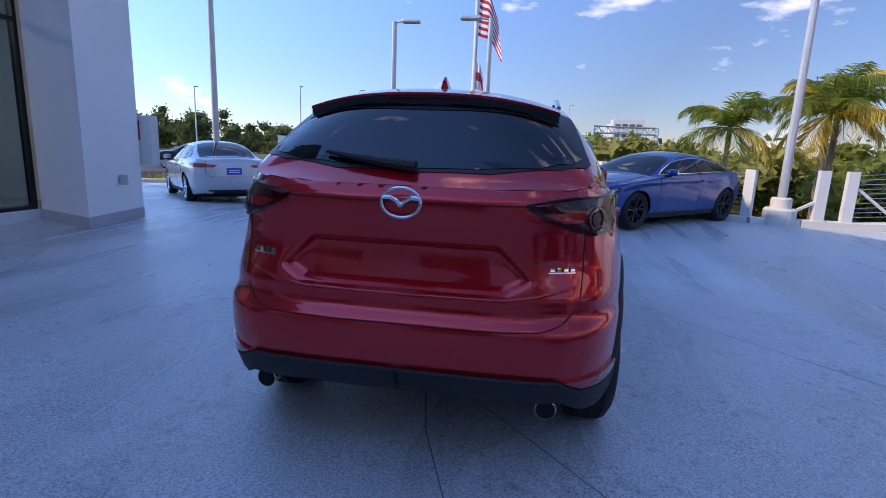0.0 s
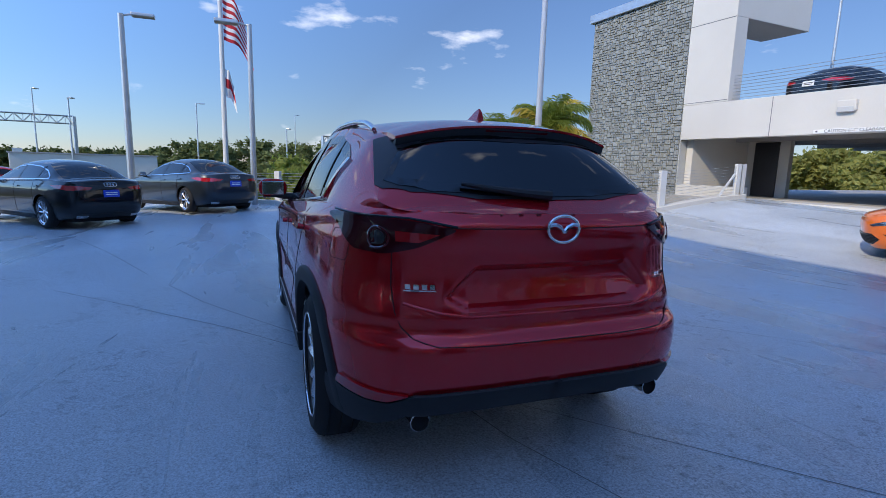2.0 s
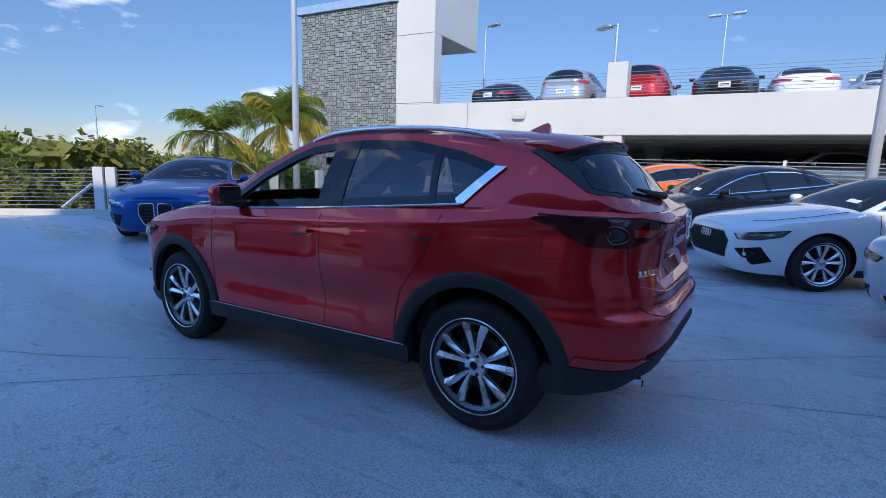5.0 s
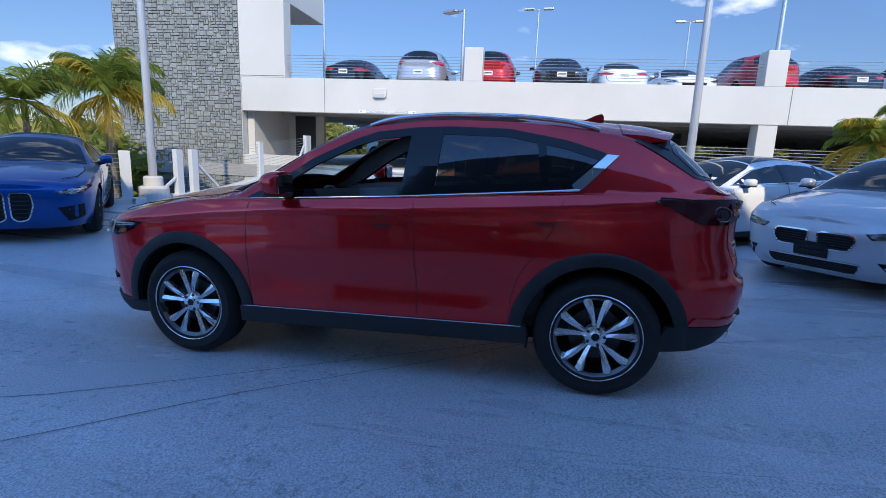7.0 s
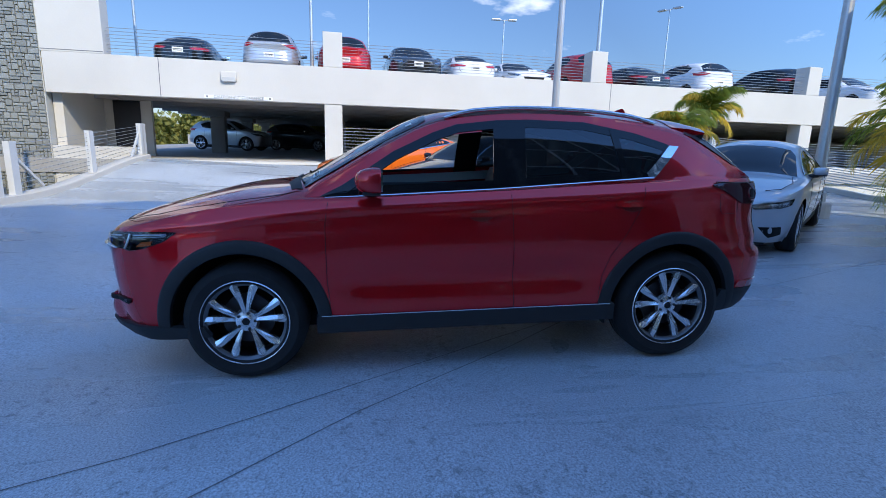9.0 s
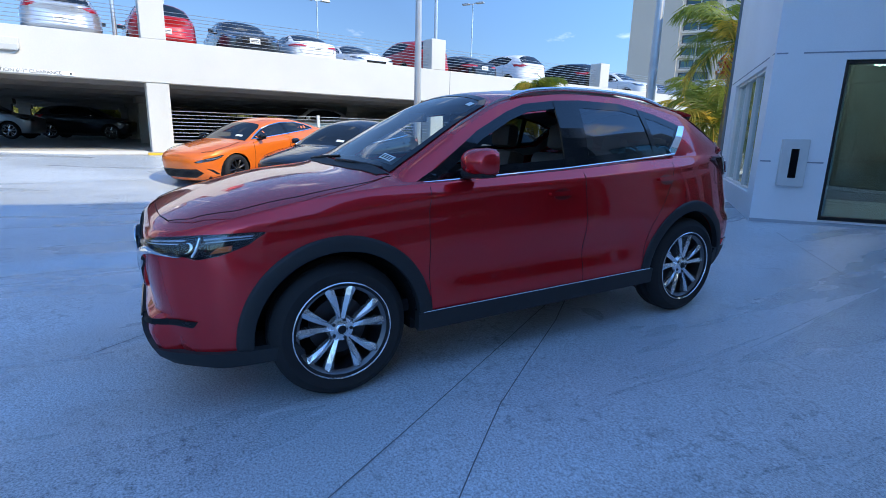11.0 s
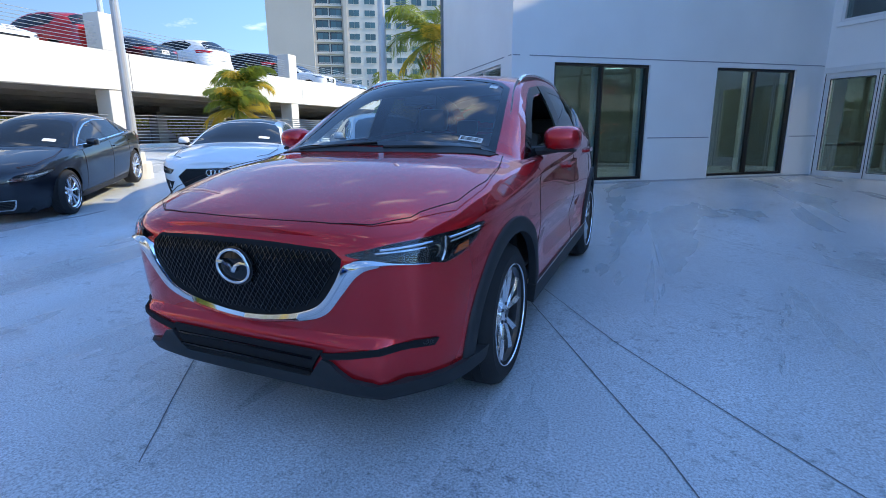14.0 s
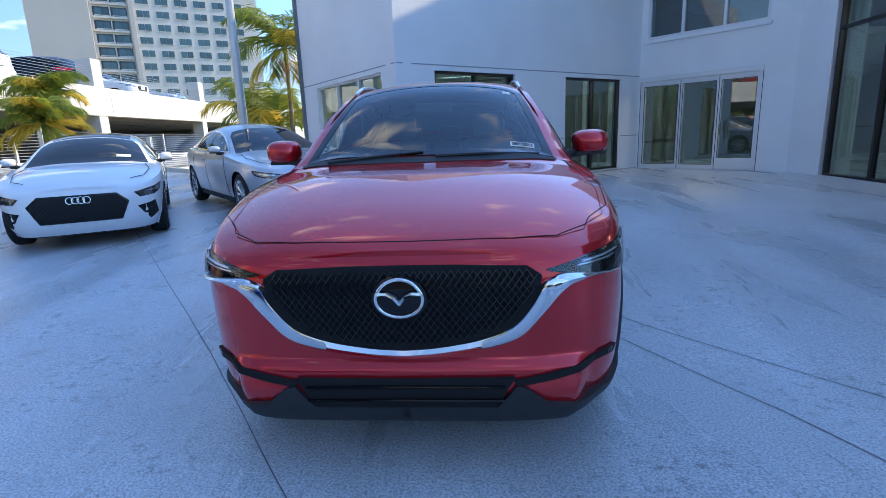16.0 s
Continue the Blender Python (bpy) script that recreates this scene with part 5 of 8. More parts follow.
        # bright strip along the belt, sweeping up behind the quarter glass
        belt = [(.86, 1.094), (.5, 1.108), (-.17, 1.137), (-1.0, 1.183), (-1.215, 1.198)]
        bm = tube(bmesh.new(), on_skin(s.m_green, belt, 0.012, mir), 0.007, 6)
        part("belt_strip", bm, CHROME, car)
        part("quarter_trim", patch(bmesh.new(), [(-1.19, 1.193), (-1.225, 1.200), (-1.425, 1.392), (-1.36, 1.398), (-1.17, 1.226)], s.m_green, 0.04, 0.012, 0.012, mir), CHROME, car)
    ob = part("windscreen", patch(bmesh.new(), ws, s.m_top, 0.07, 0.004, 0.0), WINDSHIELD, car, smooth=60)
    ob.visible_shadow = False
    part("windscreen_edge", band(bmesh.new(), ws, 0.045, s.m_top, 0.006, 0.008), GLOSSBLACK, ob)
    part("rear_glass_surround", patch(bmesh.new(), [(-.53, -1.56), (.53, -1.56), (.585, -1.525), (.612, -1.515), (.682, -1.845), (.66, -1.895), (.56, -1.965), (.30, -2.042), (0, -2.058), (-.30, -2.042), (-.56, -1.965), (-.66, -1.895), (-.682, -1.845), (-.612, -1.515), (-.585, -1.525)], s.m_top, 0.04, 0.003, 0.0), FRAME_BLACK, car, "gloss black surround of the rear glass", 60)
    ob = part("rear_window", patch(bmesh.new(), rg, s.m_top, 0.05, 0.006, 0.0), CARGLASS, car, smooth=60)
    part("rear_window_edge", band(bmesh.new(), rg, 0.03, s.m_top, 0.006, 0.008), GLOSSBLACK, ob)

    # panel gaps
    def seam(fmap, pts, name="panel_gap", mirrors=(False, True), r=0.0028):
        for mir in mirrors:
            part(name, tube(bmesh.new(), on_skin(fmap, pts, 0.0, mir), r * .8, 5), SEAM, body)
    seam(s.m_side, [(.84, 1.075), (.86, .95), (.86, .60), (.84, .39)], "door_gap")
    seam(s.m_side, [(-.255, 1.11), (-.27, .80), (-.285, .40)], "door_gap")
    seam(s.m_side, [(-1.13, 1.145), (-1.10, 1.03), (-1.00, .86), (-.90, .72), (-.86, .60), (-.84, .46)], "door_gap")
    seam(s.m_top, [(.745, 1.0), (.80, 1.25), (.83, 1.53), (.80, 1.80), (.70, 1.94)], "bonnet_gap")
    seam(s.m_top, [(.70, 1.94), (.68, 1.99), (.56, 2.080), (.40, 2.112), (.2, 2.126), (0, 2.130)], "bonnet_gap")
    seam(s.m_wrap_rear, [(.50, 1.125), (.0, 1.118)], "tailgate_gap", r=0.0030)
    seam(s.m_wrap_rear, [(.66, 1.04), (.665, .90), (.660, .80), (.640, .745), (.60, .705), (.52, .682), (.3, .676), (0, .676)], "tailgate_gap", r=0.0034)
    seam(s.m_side, [(-1.69, 1.09), (-1.82, 1.10), (-1.84, 1.07), (-1.84, .99), (-1.82, .965), (-1.70, .965), (-1.68, .99), (-1.68, 1.07), (-1.69, 1.09)], "fuel_gap", (False,), 0.002)
    # dent-like ridge over the plate
    part("tailgate_crease", tube(bmesh.new(), on_skin(s.m_rear, [(-.63, .835), (-.50, .80), (-.38, .782), (0, .778), (.38, .782), (.50, .80), (.63, .835)], -0.004), 0.008, 6), RED, body, smooth=60)
    part("plate_handle", patch(bmesh.new(), rounded([(-.085, .900), (.085, .900), (.085, .910), (-.085, .910)], .004), s.m_rear, 0.03, 0.005, 0.006), RED, body)

    # cladding
    for wy, nm in ((1.35, "front"), (-1.35, "rear")):
        for mir in (False, True):
            bm = bmesh.new()
            rings = []
            for a in np.linspace(-0.12, math.pi + 0.12, 46):
                row = []
                for r, off in ((0.430, -0.03), (0.432, 0.010), (0.445, 0.016), (0.495, 0.014), (0.507, 0.010), (0.512, -0.004)):
                    y, z = wy + r * math.cos(a), s.wheel_z + r * math.sin(a)
                    x = -(s.side_x(y, z) + off)
                    row.append(bm.verts.new((-x if mir else x, y, z)))
                rings.append(row)
            for p, q in zip(rings, rings[1:]):
                for k in range(5):
                    bm.faces.new((p[k], p[k + 1], q[k + 1], q[k]))
            part("arch_cladding", bm, PLASTIC, car, "matt black wheel-arch cladding", 50)
            bm = bmesh.new()
    for mir in (False, True):
        part("sill_cladding", patch(bmesh.new(), [(.93, .392), (-.95, .405), (-.95, .30), (.93, .285)], s.m_side, 0.08, 0.018, 0.05, mir), PLASTIC, car, "matt black sill cladding")
        part("sill_strip", tube(bmesh.new(), on_skin(s.m_side, [(.90, .392), (-.92, .406)], 0.014, mir), 0.0035, 6), STEEL, car)
        bm = bmesh.new()
        bx(bm, -0.80 if not mir else 0.62, -0.62 if not mir else 0.80, -0.955, -0.94, 0.225, 0.36, 0.004)
        part("mud_flap", bm, PLASTIC, car)
    lip = [(-.012, .355), (.335, .355), (.405, .432), (.445, .422), (.52, .360), (.66, .335), (.80, .338), (1.20, .345), (1.20, .285), (.80, .258), (.45, .250), (-.012, .248)]
    for mir in (1, -1):
        part("front_lip", patch(bmesh.new(), [(u * mir, v) for u, v in lip], s.m_wrap, 0.06, 0.022, 0.04), PLASTIC, car, "matt black lower front lip", 50)
    rlip = [(-.012, .494), (.45, .495), (.60, .488), (.68, .446), (.76, .442), (.95, .455), (1.06, .455), (1.06, .30), (.80, .305), (.70, .335), (.62, .39), (.40, .40), (-.012, .40)]
    for mir in (1, -1):
        part("rear_lip", patch(bmesh.new(), [(u * mir, v) for u, v in rlip], s.m_wrap_rear, 0.06, 0.012, 0.03), PLASTIC, car, "matt black lower rear bumper", 50)
        part("rear_reflector", patch(bmesh.new(), rounded([(u * mir, v) for u, v in [(.615, .488), (.72, .492), (.93, .505), (.95, .462), (.76, .450), (.685, .453)]], .01), s.m_wrap_rear, 0.04, 0.012, 0.012), REDLENS, car)
        bm = tube(bmesh.new(), on_skin(s.m_wrap_rear, [(mir * .02, .496), (mir * .45, .497), (mir * .60, .490)], 0.016), 0.006, 6)
        part("bumper_edge", bm, PLASTIC, car)
    bm = bmesh.new()
    bx(bm, -0.60, 0.60, -1.72, 1.95, 0.215, 0.33, 0.03)
    bx(bm, -0.74, 0.74, -0.92, 0.9, 0.22, 0.33, 0.03)
    bx(bm, -0.46, 0.46, -2.09, -1.9, 0.355, 0.44, 0.03)
    part("underbody", bm, DARK, car)
    for wy in s.wheels:
        for sg in (-1, 1):
            part("wheel_house", liner(bmesh.new(), s, wy, sg * 0.50, sg * 0.83, 0.446), DARK, car)

    # wheels
    for wy in s.wheels:
        for wx in (-s.xw, s.xw):
            wheel(car, wx, wy, 0.362, 0.362, 0.252, 0.222, 5)

    # tail lamps
    tl = [(.435, 1.118), (.55, 1.138), (.72, 1.155), (.98, 1.160), (1.06, 1.150), (.97, 1.112), (.90, 1.066), (.82, 1.024), (.68, 1.018), (.58, 1.048)]
    for mir in (1, -1):
        lamp = part("tail_lamp", patch(bmesh.new(), rounded([(u * mir, v) for u, v in tl], .02), s.m_wrap_rear, 0.035, 0.010, 0.014), TAILRED, car, "smoked red tail lamp", 60)
        part("lamp_top_strip", tube(bmesh.new(), on_skin(s.m_wrap_rear, [(mir * .44, 1.128), (mir * .60, 1.152), (mir * 1.0, 1.166)], 0.009), 0.005, 6), GLOSSBLACK, lamp)
        for u, v, r in ((.705, 1.080, .040),):
            bm = bmesh.new()
            ring = [(mir * u + r * math.cos(a), v + r * math.sin(a)) for a in np.linspace(0, 2 * math.pi, 20, endpoint=False)]
            tube(bm, on_skin(s.m_wrap_rear, ring + ring[:1], 0.012), 0.005, 6)
            part("lamp_ring", bm, DARKREDLENS, lamp)
            part("lamp_bulb", patch(bmesh.new(), [(mir * u + r * 0.7 * math.cos(a), v + r * 0.7 * math.sin(a)) for a in np.linspace(0, 2 * math.pi, 16, endpoint=False)], s.m_wrap_rear, 0.02, 0.0125, 0.004), DARKMETAL, lamp)
        part("lamp_bar", patch(bmesh.new(), [(mir * u, v) for u, v in [(.50, 1.100), (.645, 1.108), (.645, 1.070), (.57, 1.070)]], s.m_wrap_rear, 0.03, 0.0125, 0.004), REDLENS, lamp)

    # head lamps
    hl = [(.50, .850), (.60, .873), (.67, .889), (.75, .899), (.82, .906), (1.0, .913), (1.10, .911), (1.06, .860), (.95, .814), (.85, .796), (.795, .812), (.70, .825), (.63, .832), (.55, .838)]
    for mir in (1, -1):
        lamp = part("head_lamp", patch(bmesh.new(), rounded([(u * mir, v) for u, v in hl], .02), s.m_wrap, 0.03, 0.004, 0.02), GLOSSBLACK, car, "slim head lamp with dark inner and clear lens", 60)
        o = part("lamp_lens", patch(bmesh.new(), rounded([(u * mir, v) for u, v in hl], .02), s.m_wrap, 0.03, 0.017, 0.0), CLEAR, lamp, smooth=60)
        o.visible_shadow = False
        u, v, r = .805, .850, .027
        ring = [(mir * u + r * math.cos(a), v + r * math.sin(a)) for a in np.linspace(0, 2 * math.pi, 20, endpoint=False)]
        part("projector_ring", tube(bmesh.new(), on_skin(s.m_wrap, ring + ring[:1], 0.009), 0.005, 6), GLOSSBLACK, lamp)
        part("projector", patch(bmesh.new(), ring, s.m_wrap, 0.02, 0.010, 0.003), CHROME, lamp, smooth=60)
        part("projector_eye", patch(bmesh.new(), [(mir * (u - .005) + .6 * r * math.cos(a), v + .8 * r * math.sin(a)) for a in np.linspace(0, 2 * math.pi, 14, endpoint=False)], s.m_wrap, 0.02, 0.013, 0.003), GLOSSBLACK, lamp, smooth=60)
        part("light_hook", tube(bmesh.new(), on_skin(s.m_wrap, [(mir * .838, .893), (mir * .845, .865), (mir * .842, .835), (mir * .832, .812)], 0.011), 0.007, 6), SILVERRIM, lamp, smooth=60)
        for k, (p0, p1) in enumerate((((.635, .868), (.79, .882)), ((.62, .857), (.77, .867)), ((.86, .886), (1.05, .897)), ((.87, .873), (1.055, .886)))):
            part("light_blade", tube(bmesh.new(), on_skin(s.m_wrap, [(mir * p0[0], p0[1]), (mir * p1[0], p1[1])], 0.009), 0.0045 if k % 2 == 0 else 0.003, 5), SILVERRIM, lamp)
        part("side_reflector", patch(bmesh.new(), [(mir * w, z) for w, z in [(.90, .822), (.925, .850), (.985, .858), (.985, .832)]], s.m_wrap, 0.03, 0.009, 0.004), AMBER, lamp)

    # grille, bright wing and lower openings
    gr = [(-.495, .835), (-.445, .868), (-.2, .876), (0, .877), (.2, .876), (.445, .868), (.495, .835), (.47, .790), (.43, .718), (.35, .640), (.22, .593), (.07, .568), (0, .564), (-.07, .568), (-.22, .593), (-.35, .640), (-.43, .718), (-.47, .790)]
    gp = part("grille", patch(bmesh.new(), [a if a[1] > .83 else b for a, b in zip(gr, ring_poly(gr, -0.022))], s.m_front, 0.05, 0.003, 0.02), DARK, car, "black honeycomb grille")
    bm = bmesh.new()
    rows, colsn = 20, 44
    for j in range(rows + 1):
        for i in range(-colsn // 2, colsn // 2 + 1):
            px, pz = (i + 0.5 * (j % 2)) * 0.026, 0.545 + j * 0.0175
            for dx, dz in ((0.012, 0.017), (-0.012, 0.017)):
                if inside(px, pz, gr) and inside(px + dx, pz + dz, gr):
                    tube(bm, [s.m_front(px, pz) + Vector((0, .010, 0)), s.m_front(px + dx, pz + dz) + Vector((0, .009, 0))], 0.0026, 4, False)
    part("grille_mesh", bm, GLOSSBLACK, gp, "gloss black mesh bars")
    up = [(.787, .816), (.69, .829), (.59, .838), (.51, .820), (.465, .745), (.38, .646), (.241, .592), (.08, .565), (0, .560)]
    lo = [(.787, .808), (.69, .816), (.605, .802), (.565, .775), (.500, .700), (.412, .606), (.26, .554), (.08, .528), (0, .524)]
    ux, uz, lx, lz = (curve([(i, q[j]) for i, q in enumerate(side)]) for side in (up, lo) for j in (0, 1))
    for mir in (1, -1):
        bm = bmesh.new()
        prev = None
        for k in range(61):
            f = k / 60 * (len(up) - 1)
            a, b = Vector((ux(f), uz(f))), Vector((lx(f), lz(f)))
            row = []
            for h, off in ((0.0, 0.0), (0.06, 0.018), (0.5, 0.028), (0.94, 0.020), (1.0, 0.0)):
                u = a.lerp(b, h)
                p = s.m_front(u.x * mir, u.y)
                row.append(bm.verts.new(p + Vector((mir * 0.25 * off * (u.x / .6), off, 0))))
            if prev:
                for m in range(4):
                    bm.faces.new((prev[m], prev[m + 1], row[m + 1], row[m]))
            prev = row
        part("signature_wing", bm, CHROME, car, "chrome wing under the grille", 50)
    inlet = [(-.40, .463), (0, .459), (.40, .463), (.33, .352), (-.33, .352)]
    part("lower_inlet", patch(bmesh.new(), inlet, s.m_front, 0.06, 0.016, 0.02), DARK, car)
    for z in (.385, .430):
        part("inlet_bar", tube(bmesh.new(), on_skin(s.m_front, [(-.36, z), (0, z + .002), (.36, z)], 0.02), 0.006, 6), GLOSSBLACK, car)
    for mir in (1, -1):
        part("fog_slot", patch(bmesh.new(), [(mir * u, v) for u, v in [(.39, .452), (.445, .458), (.60, .489), (.735, .505), (.81, .497), (.79, .472), (.72, .478), (.60, .464), (.52, .445), (.41, .428)]], s.m_wrap, 0.03, 0.012, 0.02), DARK, car)
        bm = bmesh.new()
        ring = [(mir * .77 + .018 * math.cos(a), .490 + .013 * math.sin(a)) for a in np.linspace(0, 2 * math.pi, 14, endpoint=False)]
        part("fog_lamp", patch(bm, ring, s.m_wrap, 0.02, 0.012, 0.006), CLEAR, car)
    # emblems as plain shapes
    def emblem(fmap, cz, w, h, back, off=0.008):
        e = part("emblem", tube(bmesh.new(), on_skin(fmap, [(w * math.cos(a), cz + h * math.sin(a)) for a in np.linspace(0, 2 * math.pi, 33)], off + 0.006), 0.007, 8, False), CHROME, car, "chrome oval emblem", 60)
        for mir in (1, -1):
            part("emblem_wing", tube(bmesh.new(), on_skin(fmap, [(mir * w * .93, cz + h * .30), (mir * w * .55, cz + h * .34), (mir * w * .22, cz + h * .12), (0, cz - h * .25)], off + 0.008), 0.009, 6), CHROME, e)
        if back:
            part("emblem_back", patch(bmesh.new(), [(w * 1.18 * math.cos(a), cz + h * 1.2 * math.sin(a)) for a in np.linspace(0, 2 * math.pi, 28, endpoint=False)], fmap, 0.05, off, 0.02), GLOSSBLACK, e)
    emblem(s.m_front, .768, .083, .064, True, 0.024)
    emblem(lambda u, v: Vector((u, -2.196, v)), 1.118, .071, .053, False, 0.004)
    # model badge and technology badge, as plain bright bars
    for (u0, u1, z0, z1, wave) in ((.51, .625, .880, .907, True), (-.632, -.535, .884, .906, False)):
        b = part("badge", patch(bmesh.new(), [(u0, z0), (u1, z0), (u1, z0 + .005), (u0, z0 + .005)], s.m_wrap_rear, 0.03, 0.006, 0.006), CHROME, body, "small chrome badge")
        n = 4
        for k in range(n):
            a = u0 + (u1 - u0) * (k + .1) / n
            c = u0 + (u1 - u0) * (k + .75) / n
            part("badge_bar", patch(bmesh.new(), [(a, z0 + .008), (c, z0 + .008), (c, z1), (a, z1)], s.m_wrap_rear, 0.03, 0.006, 0.006), CHROME if wave else BLUEPLATE if k < 0 else CHROME, b)
    # exhausts
    for x in (-.565, .565):
        bm = bmesh.new()
        lathe(bm, [(.026, -.12), (.038, -.12), (.039, .02), (.040, .03), (.037, .032), (.035, .02), (.033, -.1), (0, -.1)], 24, 'X')
        o = part("exhaust_tip", bm, CHROME, car, "round chrome exhaust tip", 40)
        ob = part("exhaust_bore", lathe(bmesh.new(), [(.0, .012), (.0352, .012)], 20, 'X'), DARK, o)
        o.matrix_basis = pose(x, -2.100, .360, 0, 0, -90)
    # handles, each over a flat dark red patch painted as its cup's shade
    for mir in (False, True):
        for y, z in ((-.075, 1.0), (-1.045, 1.045)):
            part("door_handle", patch(bmesh.new(), rounded([(y + .125, z - .018), (y + .13, z + .002), (y - .10, z + .010), (y - .115, z - .004), (y - .10, z - .020)], .012), s.m_side, 0.03, 0.034, 0.030, mir), RED, car, smooth=60)
            part("handle_cup", patch(bmesh.new(), [(y + .01 + .075 * math.cos(a), z - .012 + .036 * math.sin(a)) for a in np.linspace(0, 2 * math.pi, 20, endpoint=False)], s.m_side, 0.03, 0.0015, 0.004, mir), SHADEDRED, car)
    # mirrors
    mirror_unit(car, -.895, .565, 1.205, RED)
    mirror_unit(car, .895, .565, 1.205, RED)
    # roof: rails, fin, spoiler
    for sg in (-1, 1):
        ys = np.linspace(.12, -1.32, 16)
        pts = [(sg * (s.xr(y) - .035), y, s.top_z(s.xr(y) - .035, y) + .004 + .024 * min(1, math.sin(math.pi * min(max((k + .35) / 15.7, 0), 1)) * 2.4)) for k, y in enumerate(ys)]
        part("roof_rail", tube(bmesh.new(), pts, [.012] + [.015] * 14 + [.012], 8), SILVERRIM, car, "satin silver roof rail", 60)
    bm = bmesh.new()
    fin = [(-1.14, 0), (-1.24, .022), (-1.325, .060), (-1.362, .070), (-1.378, .05), (-1.378, 0)]
    vs = []
    for yy, h in fin:
        w = .022 * (1 - h / .09)
        vs.append([bm.verts.new((-w, yy, 1.61 + h)), bm.verts.new((w, yy, 1.61 + h))])
    for a, b in zip(vs, vs[1:]):
        bm.faces.new((a[0], a[1], b[1], b[0]))
    bm.faces.new([v[0] for v in vs])
    bm.faces.new([v[1] for v in vs][::-1])
    part("antenna_fin", bm, RED, car)
    bm = bmesh.new()
    prev = None
    for x in np.linspace(-.555, .555, 27):
        t = abs(x) / .555
        y0, y1 = -1.45, -1.805 + .10 * t ** 2.5
        z0 = s.top_z(x, y0) + .004
        z1 = 1.550 - .060 * t ** 2.4
        row = [bm.verts.new((x, y, z)) for y, z in ((y0, z0), ((y0 + y1) / 2, (z0 + z1) / 2 + .008), (y1, z1), (y1 + .003, z1 - .010), (y1 + .02, z1 - .012), (y0 + .0, z0 - .05))]
        if prev:
            for m in range(5):
                bm.faces.new((prev[m], prev[m + 1], row[m + 1], row[m]))
        else:
            bm.faces.new(row)
        prev = row
    bm.faces.new(prev[::-1])
    sp = part("roof_spoiler", bm, RED, car, "red roof spoiler with gloss black flanks", 40)
    bm = bmesh.new()
    prev = None
    for x in np.linspace(-.552, .552, 27):
        t = abs(x) / .555
        y1, z1 = -1.800 + .10 * t ** 2.5, 1.538 - .060 * t ** 2.4
        yg = -1.83 + .11 * t ** 2.2
        row = [bm.verts.new((x, y, z)) for y, z in ((y1, z1), (y1 + .012, z1 - .03), (yg, s.top_z(x, yg) + .010), (yg + .05, s.top_z(x, yg) - .02), (y1 + .10, z1 - .02))]
        if prev:
            for m in range(4):
                bm.faces.new((prev[m], prev[m + 1], row[m + 1], row[m]))
        else:
            bm.faces.new(row)
        prev = row
    bm.faces.new(prev[::-1])
    part("spoiler_underside", bm, FRAME_BLACK, sp, "gloss black underside", 40)
    part("brake_light", patch(bmesh.new(), [(-.16, -1.80), (.16, -1.80), (.16, -1.79), (-.16, -1.79)], lambda u, v: Vector((u, v + .002, 1.527 + (v + 1.80))), 0.05, 0.0, 0.01), DARKREDLENS, sp)
    # wipers
    part("rear_wiper", tube(bmesh.new(), [s.m_top(x, y) + Vector((0, -.02, .014)) for x, y in ((0.02, -2.048), (-.10, -2.035), (-.25, -2.01), (-.36, -1.985))], [.022, .018, .013, .007], 8), PLASTIC, car)
    for x0, x1 in ((-.05, -.62), (.55, .02)):
        part("wiper", tube(bmesh.new(), [s.m_top(x0, 1.075) + Vector((0, .01, .006)), s.m_top((x0 + x1) / 2, 1.062) + Vector((0, .01, .008)), s.m_top(x1, 1.03 - .06 * abs(x1)) + Vector((0, .01, .008))], [.009, .008, .005], 6), PLASTIC, car)
    bm = patch(bmesh.new(), [(-.72, 1.0), (-.40, 1.06), (0, 1.075), (.40, 1.06), (.72, 1.0), (.70, 1.07), (.40, 1.13), (0, 1.145), (-.40, 1.13), (-.70, 1.07)], s.m_top, 0.06, 0.004, 0.01)
    part("cowl_panel", bm, PLASTIC, car)
    # papers on the glass
    st = part("window_sticker", patch(bmesh.new(), [(-.60, .945), (-.465, .955), (-.465, .915), (-.60, .905)], s.m_top, 0.05, 0.007, 0.002), PAPER, car, "white paper sticker inside the windscreen")
    for k in range(3):
        part("sticker_bar", patch(bmesh.new(), [(-.59, .937 - .009 * k), (-.475, .945 - .009 * k), (-.475, .941 - .009 * k), (-.59, .933 - .009 * k)], s.m_top, 0.05, 0.009, 0.001), INK, st)
    part("inspection_sticker", patch(bmesh.new(), [(-.50, .36), (-.45, .36), (-.45, .32), (-.50, .32)], s.m_top, 0.05, 0.007, 0.002), PAPER, car)

    # inside
    bm = bmesh.new()
    bx(bm, -.74, .74, -1.95, .95, .34, .42, .02)
    part("cabin_floor", bm, INTERIOR, car)
    bm = bmesh.new()
    bx(bm, -.72, .72, .55, 1.0, .80, 1.03, .07)
    bx(bm, -.16, .16, -.45, .7, .42, .72, .05)
    part("dashboard", bm, INTERIOR, car)
    for sg in (-1, 1):
        bm = bmesh.new()
        bx(bm, sg * .765 - .03, sg * .765 + .03, -1.05, .85, .42, 1.06, .02)
        part("door_lining", bm, INTERIOR, car)
        seat = new("front_seat")
        seat.parent = car
        seat.matrix_basis = pose(sg * .37, .0, 0)
        bm = bmesh.new()
        bx(bm, -.25, .25, -.42, .12, .48, .66, .06)
        part("seat_cushion", bm, LEATHER, seat, smooth=50)
        bm = bmesh.new()
        bx(bm, -.24, .24, -.10, .08, 0, .62, .06, pose(0, -.36, .60, 14, 0, 0))
